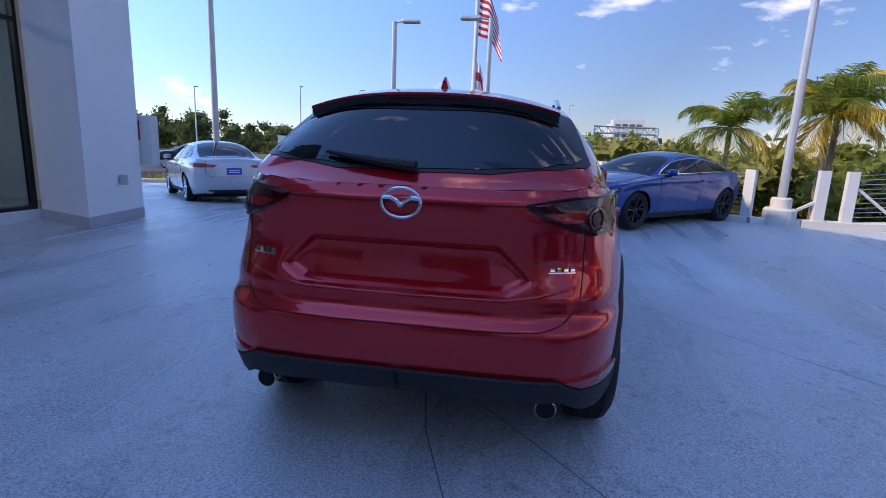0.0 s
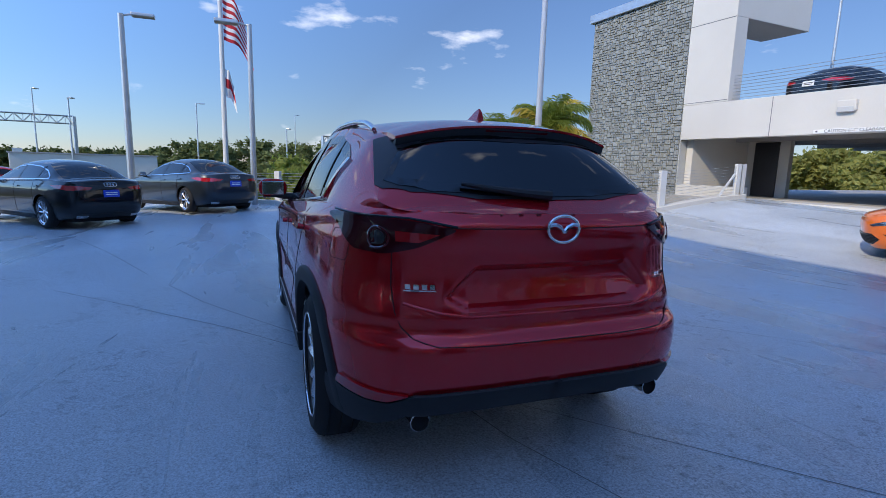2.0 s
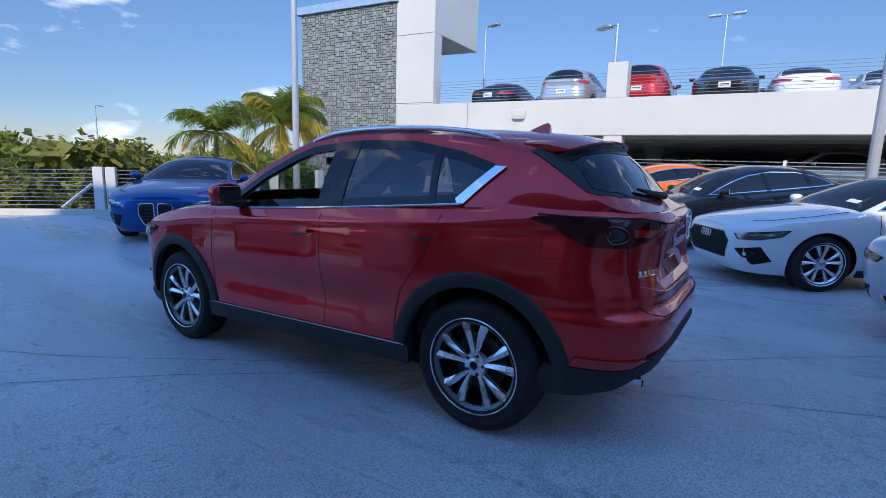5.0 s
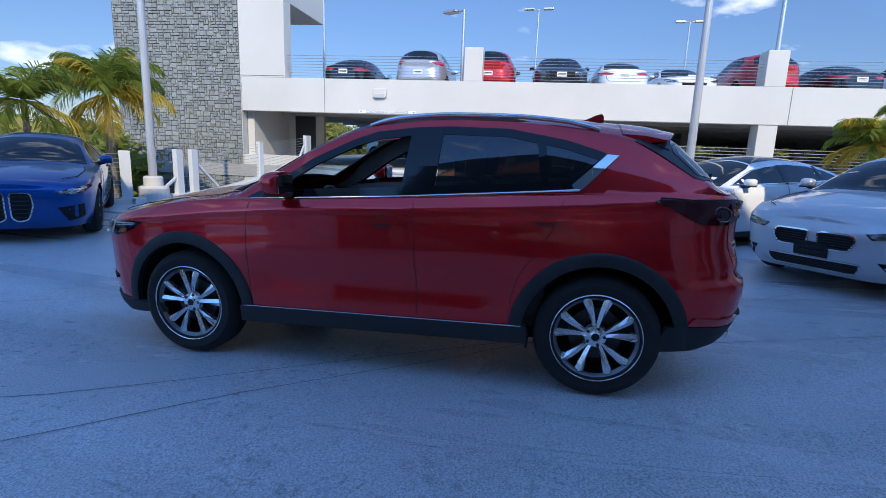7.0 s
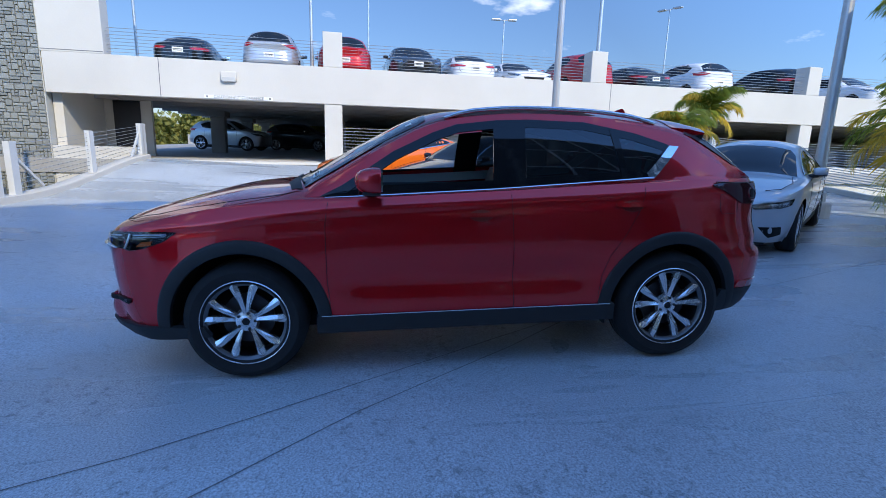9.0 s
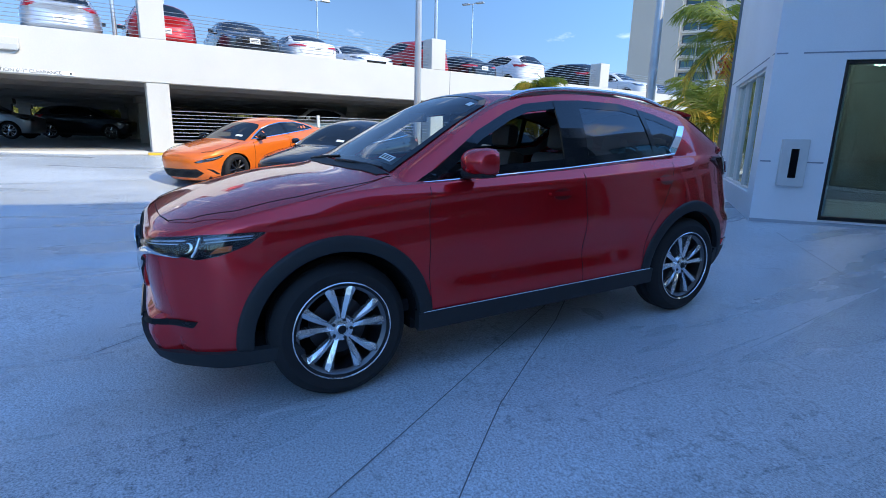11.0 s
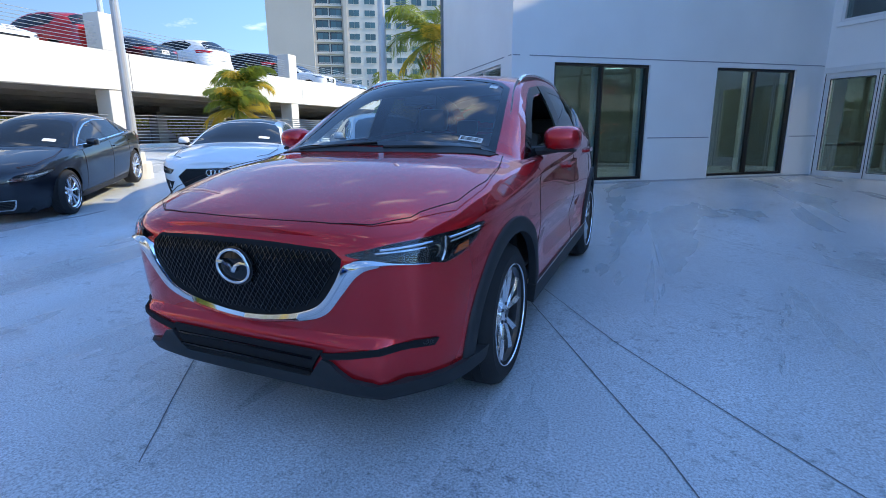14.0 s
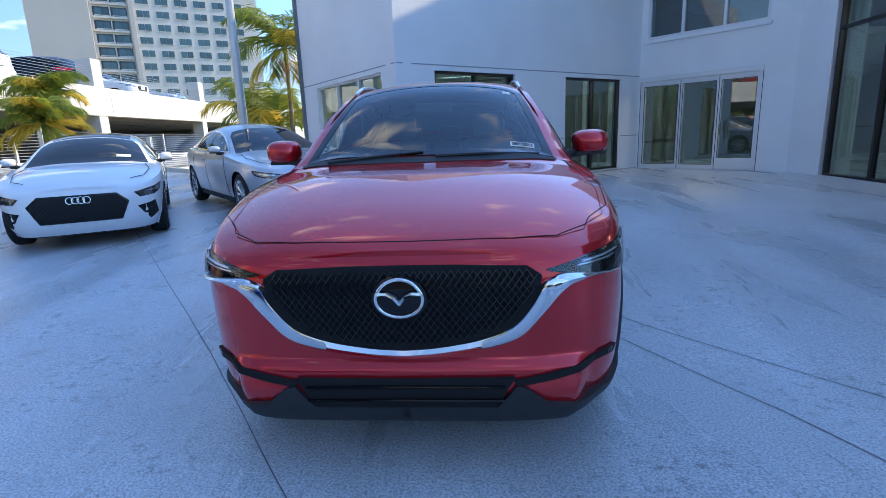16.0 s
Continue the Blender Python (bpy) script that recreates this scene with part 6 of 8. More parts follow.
        part("seat_back", bm, LEATHER, seat, smooth=50)
        bm = bmesh.new()
        bx(bm, -.13, .13, -.07, .05, 0, .19, .05, pose(0, -.52, 1.225, 8, 0, 0))
        part("headrest", bm, LEATHER, seat, smooth=50)
    bm = bmesh.new()
    bx(bm, -.66, .66, -1.28, -.80, .48, .66, .06)
    bx(bm, -.66, .66, -.08, .08, 0, .56, .06, pose(0, -1.30, .62, 16, 0, 0))
    for x in (-.40, 0, .40):
        bx(bm, x - .11, x + .11, -.05, .05, 0, .15, .04, pose(x * 0, -1.45, 1.16, 10, 0, 0))
    part("rear_seat", bm, LEATHER, car, smooth=50)
    bm = bmesh.new()
    lathe(bm, [(.185 + .014 * math.cos(a), .014 * math.sin(a)) for a in np.linspace(0, 2 * math.pi, 9)], 28)
    bx(bm, -.17, .17, -.03, .03, -.02, .01, .01)
    bx(bm, -.025, .025, -.17, 0, -.02, .01, .01)
    o = part("steering_wheel", bm, LEATHER, car, smooth=50)
    o.matrix_basis = pose(-.37, .46, .98, 65, 0, 0)
    bm = bmesh.new()
    bx(bm, -.12, .12, .46, .49, 1.42, 1.48, .01)
    part("inner_mirror", bm, PLASTIC, car)
    bm = bmesh.new()
    prev = None
    for y in np.linspace(.1, -1.7, 14):
        row = [bm.verts.new((x, y, s.top_z(x, y) - .03)) for x in np.linspace(-.56, .56, 9)]
        if prev:
            for k in range(8):
                bm.faces.new((prev[k], prev[k + 1], row[k + 1], row[k]))
        prev = row
    lining = material("headliner_grey", (.30, .29, .28), .9, var=.05)
    part("headliner", bm, lining, car)
    for mir in (False, True):
        part("pillar_lining", band(bmesh.new(), ring_poly(dlo, .02), -.09, s.m_green, -.045, .004, mir), lining, car)
    return car


# body red darkened to stand for shade behind the door handles
SHADEDRED = material("red_shadow_cup", (0.16, 0.005, 0.008), 0.35, 0.2, var=0, coat=1)
HERO = hero()


# ---- the other cars ----
def scaled(spec, sx, sy, sz, **more):
    o = dict(spec)
    for k in ("F", "R"):
        o[k] = [(a * sz, b * sy) for a, b in spec[k]]
    o["W"] = [(a * sz, b * sx) for a, b in spec["W"]]
    for k in ("zsh", "zbot", "zc", "zr"):
        o[k] = [(a * sy, b * sz) for a, b in spec[k]]
    o["xr"] = [(a * sy, b * sx) for a, b in spec["xr"]]
    o["yc"], o["yd"] = spec["yc"] * sy, spec["yd"] * sy
    o["wheels"] = tuple(w * sy for w in spec["wheels"])
    o["xw"] = spec["xw"] * sx
    o["sx"], o["sy"], o["sz"] = sx, sy, sz
    o.update(more)
    return o


SALOON = dict(
    F=[(.18, 2.24), (.30, 2.34), (.45, 2.39), (.58, 2.40), (.68, 2.385), (.74, 2.35), (.78, 2.29), (.90, 2.1)],
    R=[(.22, -2.22), (.34, -2.35), (.55, -2.40), (.75, -2.39), (.92, -2.37), (1.0, -2.33), (1.08, -2.25)],
    W=[(.18, .82), (.32, .88), (.50, .91), (.68, .925), (.80, .925), (.90, .905), (1.0, .870), (1.1, .84)],
    nf=5.4, nr=5.0, ledge=.04,
    zsh=[(2.42, .725), (2.3, .755), (2.0, .815), (1.6, .865), (1.1, .915), (.7, .935), (-.5, .965), (-1.5, .995), (-2.0, 1.0), (-2.42, .985)],
    zbot=[(-2.4, .26), (-1.9, .20), (0, .18), (1.9, .18), (2.4, .19)],
    zc=[(2.42, .735), (2.25, .82), (1.8, .905), (1.3, .965), (1.05, .99), (.7, 1.15), (.3, 1.32), (0, 1.40), (-.4, 1.44), (-.9, 1.415), (-1.3, 1.335), (-1.65, 1.19), (-1.92, 1.06), (-2.25, 1.04), (-2.42, .99)],
    zr=[(1.0, .93), (.9, .965), (.6, 1.10), (.3, 1.22), (0, 1.315), (-.45, 1.36), (-1.0, 1.325), (-1.4, 1.22), (-1.75, 1.06), (-1.95, 1.0)],
    xr=[(1.0, .78), (.6, .70), (.3, .64), (0, .59), (-.5, .57), (-1.0, .57), (-1.5, .62), (-1.9, .70)],
    yc=1.0, yd=-1.93, wheels=(1.45, -1.43), Ra=.375, rw=.335, xw=.785, step=.055, rows=20)
FASTBACK = dict(SALOON, zc=[(2.42, .735), (2.25, .82), (1.8, .905), (1.3, .965), (1.05, .99), (.7, 1.14), (.3, 1.29), (0, 1.36), (-.4, 1.395), (-.9, 1.37), (-1.4, 1.27), (-1.9, 1.12), (-2.15, 1.05), (-2.42, .99)],
                zr=[(1.0, .93), (.9, .965), (.6, 1.09), (.3, 1.20), (0, 1.28), (-.45, 1.32), (-1.0, 1.285), (-1.5, 1.17), (-1.9, 1.04), (-2.05, 1.0)], yd=-2.05)
DARKGLASS = material("dark_car_glass", (0.010, 0.013, 0.016), 0.03, var=0.0, spec=0.6)


def paint(name, col, metal=0.3):
    return material(name, col, 0.3, metal, var=0.03, scale=300, fine=900, coat=1.0, coat_rough=0.02, spec=0.15)


def place(x, y, fx, fy, z=None):
    yaw = math.degrees(math.atan2(-fx, fy))
    n = math.hypot(fx, fy)
    fx, fy = fx / n, fy / n
    zf, zb = deck_z(x + fx * 1.4, y + fy * 1.4), deck_z(x - fx * 1.4, y - fy * 1.4)
    m = pose(x, y, (zf + zb) / 2 if z is None else z, 0, 0, yaw)
    return m if z is not None else m @ pose(0, 0, 0, math.degrees(math.atan2(zf - zb, 2.8)), 0, 0)


def simple_car(name, label, m, spec, mat, grille=(), lamps=None, tails=None, rim=SILVERRIM, spokes=5, twin=True, doors=4, roof=None, plate=None, rings=None, kidney=False, group="", bars=(), suv=False, inlets=(), mirrors=None, paper=False):
    s = Shape(spec)
    sx, sy, sz = spec.get("sx", 1), spec.get("sy", 1), spec.get("sz", 1)
    car = thing(name, label, "car", m, group)
    body = part("body_shell", shell(s), mat, car, smooth=40)
    S = lambda pts: [(a * sy, b * sz) for a, b in pts]
    U = lambda pts: [(a * sx, b * sz) for a, b in pts]
    if suv:
        side = S([(.80, 1.115), (.45, 1.352), (.20, 1.468), (.05, 1.515), (-.42, 1.552), (-.79, 1.538), (-1.13, 1.472), (-1.38, 1.38), (-1.20, 1.205), (-.17, 1.15)])
        ws = [(-.70 * sx, .99 * sy), (0, 1.05 * sy), (.70 * sx, .99 * sy), (.575 * sx, .30 * sy), (.5 * sx, .235 * sy), (-.5 * sx, .235 * sy), (-.575 * sx, .30 * sy)]
        rg = [(-.58 * sx, -1.72 * sy), (.58 * sx, -1.72 * sy), (.69 * sx, -2.04 * sy), (.4 * sx, -2.09 * sy), (-.4 * sx, -2.09 * sy), (-.69 * sx, -2.04 * sy)]
        splits, gap = (-.27, -1.0), (.84, -.27, -1.05)
    else:
        rear = s.yd / sy
        side = S([(.83, .968), (.60, 1.075), (.30, 1.19), (0, 1.275 if rear > -2 else 1.245), (-.45, 1.32 if rear > -2 else 1.285), (-.95, 1.288 if rear > -2 else 1.255), (-1.3, 1.205 if rear > -2 else 1.185), (-1.52, 1.10), (-1.58, 1.035), (-1.3, 1.018), (-.4, .992)])
        ws = [(-.74 * sx, .97 * sy), (0, 1.04 * sy), (.74 * sx, .97 * sy), (.61 * sx, .34 * sy), (.53 * sx, .20 * sy), (-.53 * sx, .20 * sy), (-.61 * sx, .34 * sy)]
        y1 = rear + .06
        rg = [(-.52 * sx, -1.10 * sy), (.52 * sx, -1.10 * sy), (.60 * sx, (y1 + .35) * sy), (.62 * sx, y1 * sy), (-.62 * sx, y1 * sy), (-.60 * sx, (y1 + .35) * sy)]
        splits, gap = ((-.30, -1.12) if doors == 4 else (-.48,)), ((.86, -.27, -1.12) if doors == 4 else (.86, -.42))
    for mir in (False, True):
        w = part("side_glass", patch(bmesh.new(), side, s.m_green, 0.12, 0.004, 0.01, mir), DARKGLASS, car, smooth=60)
        part("window_trim", band(bmesh.new(), side, 0.016, s.m_green, 0.008, 0.008, mir, 0.2), CHROME if not twin or kidney or rings else GLOSSBLACK, w)
        for y in splits:
            y *= sy
            z0, z1 = s.zsh(y) + .02, min(s.zr(y), max(v for _, v in side)) - .02
            part("window_post", patch(bmesh.new(), [(y + .04, z0), (y - .04, z0), (y - .03, z1), (y + .05, z1)], s.m_green, 0.1, 0.008, 0.01, mir), GLOSSBLACK, w)
        for y in gap:
            y *= sy
            part("door_gap", tube(bmesh.new(), on_skin(s.m_side, [(y, s.zsh(y) - .005), (y, .55 * sz), (y + .02, .28 * sz)], 0, mir), 0.004, 4), SEAM, body)
        for y in [(g - .16 if i == 0 else g - .13) * sy for i, g in enumerate(gap[1:])]:
            z = s.zsh(y) - .12
            part("door_handle", patch(bmesh.new(), [(y + .10, z), (y + .10, z + .022), (y - .10, z + .028), (y - .10, z + .006)], s.m_side, 0.1, 0.03, 0.02, mir), mat, car)
        part("sill", patch(bmesh.new(), S([(1.02, .27), (-1.0, .28), (-1.0, .19), (1.02, .185)]), s.m_side, 0.2, 0.012, 0.03, mir), PLASTIC, car)
    part("windscreen", patch(bmesh.new(), ws, s.m_top, 0.10, 0.004, 0.0), DARKGLASS, car, smooth=60)
    part("rear_window", patch(bmesh.new(), rg, s.m_top, 0.10, 0.004, 0.0), DARKGLASS, car, smooth=60)
    if paper:
        part("window_sticker", patch(bmesh.new(), [(-.52, .86 * sy), (-.34, .87 * sy), (-.34, .80 * sy), (-.52, .79 * sy)], s.m_top, 0.1, 0.009, 0.0), PAPER, car, "white paper sheet behind the windscreen")
    if roof:
        part("roof_panel", patch(bmesh.new(), [(-.5 * sx, .15 * sy), (.5 * sx, .15 * sy), (.5 * sx, -1.05 * sy), (-.5 * sx, -1.05 * sy)], s.m_top, 0.12, 0.003, 0.0), roof, car, smooth=60)
    for sg in (1, -1):
        if lamps:
            l = part("head_lamp", patch(bmesh.new(), [(u * sg, v) for u, v in U(lamps)], s.m_wrap, 0.06, 0.004, 0.01), LAMPBOWL, car, smooth=60)
            part("lamp_edge", band(bmesh.new(), U([(u * sg, v) for u, v in lamps]), 0.014, s.m_wrap, 0.007, 0.006, False, 0.1), GLOSSBLACK, l)
            part("lamp_lens", patch(bmesh.new(), [(u * sg, v) for u, v in ring_poly(U(lamps), 0.012)], s.m_wrap, 0.06, 0.008, 0.0), CLEAR, l, smooth=60)
            c = (sum(u for u, _ in U(lamps)) / len(lamps), sum(v for _, v in U(lamps)) / len(lamps))
            part("light_blade", patch(bmesh.new(), [(sg * (c[0] - .10), c[1] + .004), (sg * (c[0] + .12), c[1] + .020), (sg * (c[0] + .12), c[1] + .006), (sg * (c[0] - .10), c[1] - .012)], s.m_wrap, 0.06, 0.006, 0.003), SILVERRIM, l)
        if tails:
            part("tail_lamp", patch(bmesh.new(), [(u * sg, v) for u, v in U(tails)], s.m_wrap_rear, 0.06, 0.006, 0.012), REDLENS, car, "red tail lamp", 60)
        for poly in inlets:
            part("bumper_inlet", patch(bmesh.new(), [(u * sg, v) for u, v in U(poly)], s.m_wrap, 0.08, 0.004, 0.01), DARK, car)
        top = 1.02 if suv else 1.08
        part("bonnet_gap", tube(bmesh.new(), on_skin(s.m_top, [(sg * .70 * sx, top * sy), (sg * .76 * sx, 1.5 * sy), (sg * .70 * sx, 1.95 * sy), (sg * .55 * sx, 2.12 * sy)], 0), 0.004, 4), SEAM, body)
        if not suv:
            part("boot_gap", tube(bmesh.new(), on_skin(s.m_rear, [(sg * .58 * sx, .96 * sz), (sg * .60 * sx, .72 * sz), (sg * .50 * sx, .62 * sz), (0, .615 * sz)], 0), 0.005, 4), SEAM, body)
            part("exhaust_trim", patch(bmesh.new(), [(sg * .42 * sx, .30 * sz), (sg * .62 * sx, .30 * sz), (sg * .60 * sx, .245 * sz), (sg * .44 * sx, .245 * sz)], s.m_rear, 0.1, 0.010, 0.012), CHROME, car)
        mirror_unit(car, sg * (s.side_x(.62 * sy, s.zsh(.62 * sy)) - .01), .62 * sy, s.zsh(.62 * sy) + .085, mirrors or mat, 0.78)
    for poly in grille:
        poly = rounded(poly, .05, 3) if kidney else poly
        g = part("grille", patch(bmesh.new(), U(poly), s.m_front, 0.07, 0.006, 0.012), DARK, car)
        part("grille_frame", band(bmesh.new(), U(poly), 0.016, s.m_front, 0.012, 0.012, False, 0.1), CHROME if kidney else GLOSSBLACK, g)
        zs = [v for _, v in U(poly)]
        us = [u for u, _ in U(poly)]
        if rings:
            bm = bmesh.new()
            for j in range(int((max(zs) - min(zs)) / .026)):
                for i in range(int((max(us) - min(us)) / .045) + 1):
                    px, pz = min(us) + (i + .5 * (j % 2)) * .045, min(zs) + j * .026
                    for dx in (.0225, -.0225):
                        if inside(px, pz, U(poly)) and inside(px + dx, pz + .026, U(poly)):
                            tube(bm, [s.m_front(px, pz) + Vector((0, .010, 0)), s.m_front(px + dx, pz + .026) + Vector((0, .010, 0))], 0.004, 3, False)
            part("grille_mesh", bm, PLASTIC, g)
        for z in () if rings else np.linspace(min(zs), max(zs), 8)[1:-1]:
            xs = [x for x in np.linspace(min(us), max(us), 60) if inside(x, z, U(poly))]
            if len(xs) > 3:
                part("grille_bar", tube(bmesh.new(), [s.m_front(x, z) + Vector((0, .010, 0)) for x in xs[::6] + xs[-1:]], 0.006, 4), PLASTIC, g)
    if rings:
        for k in (-1.5, -.5, .5, 1.5):
            fm, cz = (s.m_front, rings[1]) if rings[0] == "f" else (s.m_rear, rings[1])
            part("emblem_ring", tube(bmesh.new(), on_skin(fm, [(k * .058 + .038 * math.cos(a), cz * sz + .038 * math.sin(a)) for a in np.linspace(0, 2 * math.pi, 21)], 0.016), 0.006, 6, False), CHROME, car)
    if plate:
        end, cz, mt = plate
        fm = s.m_front if end == "f" else s.m_rear
        p = part("plate", patch(bmesh.new(), [(-.16, cz - .075), (.16, cz - .075), (.16, cz + .075), (-.16, cz + .075)], fm, 0.1, 0.02, 0.012), mt, car, "plate with plain bars")
        for dz in (-.03, .01):
            part("plate_bar", patch(bmesh.new(), [(-.12, cz + dz), (.12, cz + dz), (.12, cz + dz + .018), (-.12, cz + dz + .018)], fm, 0.1, 0.023, 0.003), PAPER if mt is BLUEPLATE else INK, p)
    for poly, mt in bars:
        part("bumper_trim", patch(bmesh.new(), U(poly), s.m_rear, 0.1, 0.006, 0.012), mt, car)
    for wy in s.wheels:
        for sg in (-1, 1):
            part("wheel_house", liner(bmesh.new(), s, wy, sg * .5, sg * .85 * sx, s.Ra - .003), DARK, car)
            wheel(car, sg * s.xw, wy, s.rw, s.rw, s.rw - .095, .225, spokes, rim, twin, False)
    bm = bmesh.new()
    bx(bm, -.62, .62, s.R(.3) + .25, s.F(.3) - .25, .15, .30, .03)
    part("underbody", bm, DARK, car)
    return car


LAMPBOWL = material("lamp_bowl", (0.30, 0.31, 0.33), 0.22, 0.9, var=0.3, scale=14, fine=60)
SAL_LAMPS = [(.48, .655), (.60, .695), (.85, .740), (1.02, .755), (1.0, .715), (.85, .665), (.62, .630)]
SAL_TAILS = [(.35, .875), (.60, .905), (.95, .925), (1.15, .91), (1.0, .855), (.75, .815), (.42, .825)]
P_SILVER, P_BLACK, P_GREY = paint("silver_paint", (.50, .52, .55), .5), paint("black_paint", (.003, .004, .005), .0), paint("slate_grey_paint", (.030, .037, .046), .4)
P_BLUE, P_ORANGE, P_WHITE, P_NAVY = paint("vivid_blue_paint", (.008, .060, .26), .4), paint("orange_paint", (.80, .17, .012), .1), paint("white_paint", (.80, .81, .82), .0), paint("dark_navy_paint", (.005, .007, .013), .05)
P_RED2, P_LSILVER = paint("bright_red_paint", (.42, .012, .014), .2), paint("light_silver_paint", (.56, .58, .61), .4)
DARKRIM = material("dark_alloy", (.05, .05, .055), .3, .8, var=.1)
BUMPER_REAR = [([(-.55, .33), (.55, .33), (.50, .24), (-.50, .24)], PLASTIC)]
PLT = ("r", .80, BLUEPLATE)

simple_car("saloon_car", "silver saloon with a blue dealer plate parked nose-out", place(-7.7, 8.36, -.70, .714), scaled(SALOON, .985, .975, 1.0), P_LSILVER, tails=SAL_TAILS, lamps=SAL_LAMPS, plate=("r", .74, BLUEPLATE), bars=BUMPER_REAR, spokes=5)
simple_car("saloon_car", "glossy black saloon with a blue dealer plate", place(-5.53, 10.89, -.627, .779), scaled(SALOON, 1.01, 1.04, 1.02, rw=.35, Ra=.39), P_BLACK, tails=SAL_TAILS, lamps=SAL_LAMPS, plate=("r", .76, BLUEPLATE), rings=("r", .925), bars=BUMPER_REAR, rim=SILVERRIM, spokes=10, twin=False)
simple_car("saloon_car", "dark slate grey saloon beside the railing", place(-2.84, 12.68, -.557, .83), scaled(SALOON, .99, 1.0, 1.0), P_GREY, tails=SAL_TAILS, lamps=SAL_LAMPS, plate=("r", .76, BLUEPLATE), rings=("r", .925), bars=BUMPER_REAR, spokes=7, twin=False)
simple_car("coupe_car", "vivid blue two-door coupe with dark multi-spoke wheels", place(2.85, 7.1, -.74, -.67), scaled(FASTBACK, .985, .985, .99, rw=.34, Ra=.375), P_BLUE, grille=[[(-.25, .66), (-.02, .67), (-.02, .34), (-.08, .29), (-.20, .31), (-.27, .50)], [(.25, .66), (.02, .67), (.02, .34), (.08, .29), (.20, .31), (.27, .50)]], lamps=SAL_LAMPS, tails=SAL_TAILS, kidney=True, rim=DARKRIM, doors=2, inlets=[[(.50, .47), (.80, .50), (.82, .33), (.60, .28)]])
simple_car("coupe_car", "bright orange low sports coupe with black wheels", place(9.97, .02, -.58, .81), scaled(FASTBACK, .955, .885, .925, rw=.325, Ra=.36, nf=3.6), P_ORANGE, grille=[[(-.52, .46), (.52, .46), (.60, .36), (.45, .27), (-.45, .27), (-.60, .36)]], lamps=[(.50, .615), (.66, .67), (.90, .72), (.98, .72), (.92, .67), (.75, .62), (.56, .59)], tails=SAL_TAILS, rim=DARKRIM, doors=2, twin=False, spokes=9, mirrors=GLOSSBLACK, paper=True, inlets=[[(.66, .46), (.72, .42), (.82, .30), (.74, .30)]])
simple_car("saloon_car", "dark navy sport saloon with a triangular chrome grille", place(8.3, -1.8, -.58, .81), scaled(SALOON, .99, .965, 1.0, rw=.34, nf=3.7), P_NAVY, grille=[[(-.16, .66), (.16, .66), (.02, .36), (-.02, .36)], [(-.55, .40), (-.20, .38), (-.22, .24), (-.48, .24)], [(.55, .40), (.20, .38), (.22, .24), (.48, .24)]], kidney=True, paper=True, lamps=SAL_LAMPS, tails=SAL_TAILS, spokes=5, plate=None)
simple_car("hatchback_car", "white sportback with a black honeycomb grille and black roof", place(5.75, -3.88, -.52, .855), scaled(FASTBACK, 1.0, .985, 1.0, rw=.345, Ra=.385, nf=5.4), P_WHITE, grille=[[(-.40, .675), (.40, .675), (.52, .57), (.42, .35), (-.42, .35), (-.52, .57)]], paper=True, lamps=[(.58, .665), (.72, .695), (.95, .725), (1.10, .735), (1.03, .655), (.82, .610), (.64, .60)], tails=SAL_TAILS, rings=("f", .615), roof=GLOSSBLACK, inlets=[[(.60, .49), (.84, .53), (.93, .36), (.72, .30)]])
simple_car("saloon_car", "light silver executive saloon with twin-kidney grille", place(3.78, -5.5, -.67, .74), scaled(SALOON, 1.0, 1.02, 1.02, rw=.345, Ra=.385), P_LSILVER, grille=[[(-.36, .64), (-.03, .64), (-.05, .46), (-.33, .46), (-.39, .56)], [(.36, .64), (.03, .64), (.05, .46), (.33, .46), (.39, .56)], [(-.45, .36), (.45, .36), (.40, .24), (-.40, .24)]], kidney=True, lamps=[(.44, .66), (.60, .69), (.90, .73), (1.0, .735), (.95, .665), (.75, .63), (.50, .61)], tails=SAL_TAILS, plate=("f", .46, GLOSSBLACK), inlets=[[(.56, .40), (.82, .40), (.84, .30), (.66, .26)]], spokes=10, twin=False)

# cars behind the parapet of the upper deck, nose or tail to the edge
SUVX = dict(SUV, step=.06, rows=18, Ra=.44)
SUV_TAILS = [(.45, 1.10), (.70, 1.15), (1.1, 1.15), (1.0, 1.03), (.66, 1.03)]
SUV_LAMPS = [(.50, .83), (.74, .92), (1.1, .96), (.94, .86), (.6, .80)]
SUV_GR = [[(-.42, .86), (.42, .86), (.36, .66), (-.36, .66)]]


def upper(label, y, tail, kind, mat, depth=1.0, **kw):
    L = 2.25 if kind == "suv" else 2.4
    c = G @ Vector((depth + L, y, 3.2))
    d = G.to_3x3() @ Vector((1 if tail else -1, 0, 0))
    base = dict(tails=SUV_TAILS, lamps=SUV_LAMPS, grille=SUV_GR, suv=True) if kind == "suv" else dict(tails=SAL_TAILS, lamps=SAL_LAMPS, grille=[[(-.40, .62), (.40, .62), (.34, .42), (-.34, .42)]])
    base.update(kw)
    simple_car("parked_suv" if kind == "suv" else "parked_car", label, place(c.x, c.y, d.x, d.y, 3.2), scaled(SUVX, 1.0, 1.02, 1.03) if kind == "suv" else scaled(SALOON, .98, .98, 1.0), mat, group="cars on the upper deck", plate=("r" if tail else "f", .80, PAPER), spokes=5, **base)


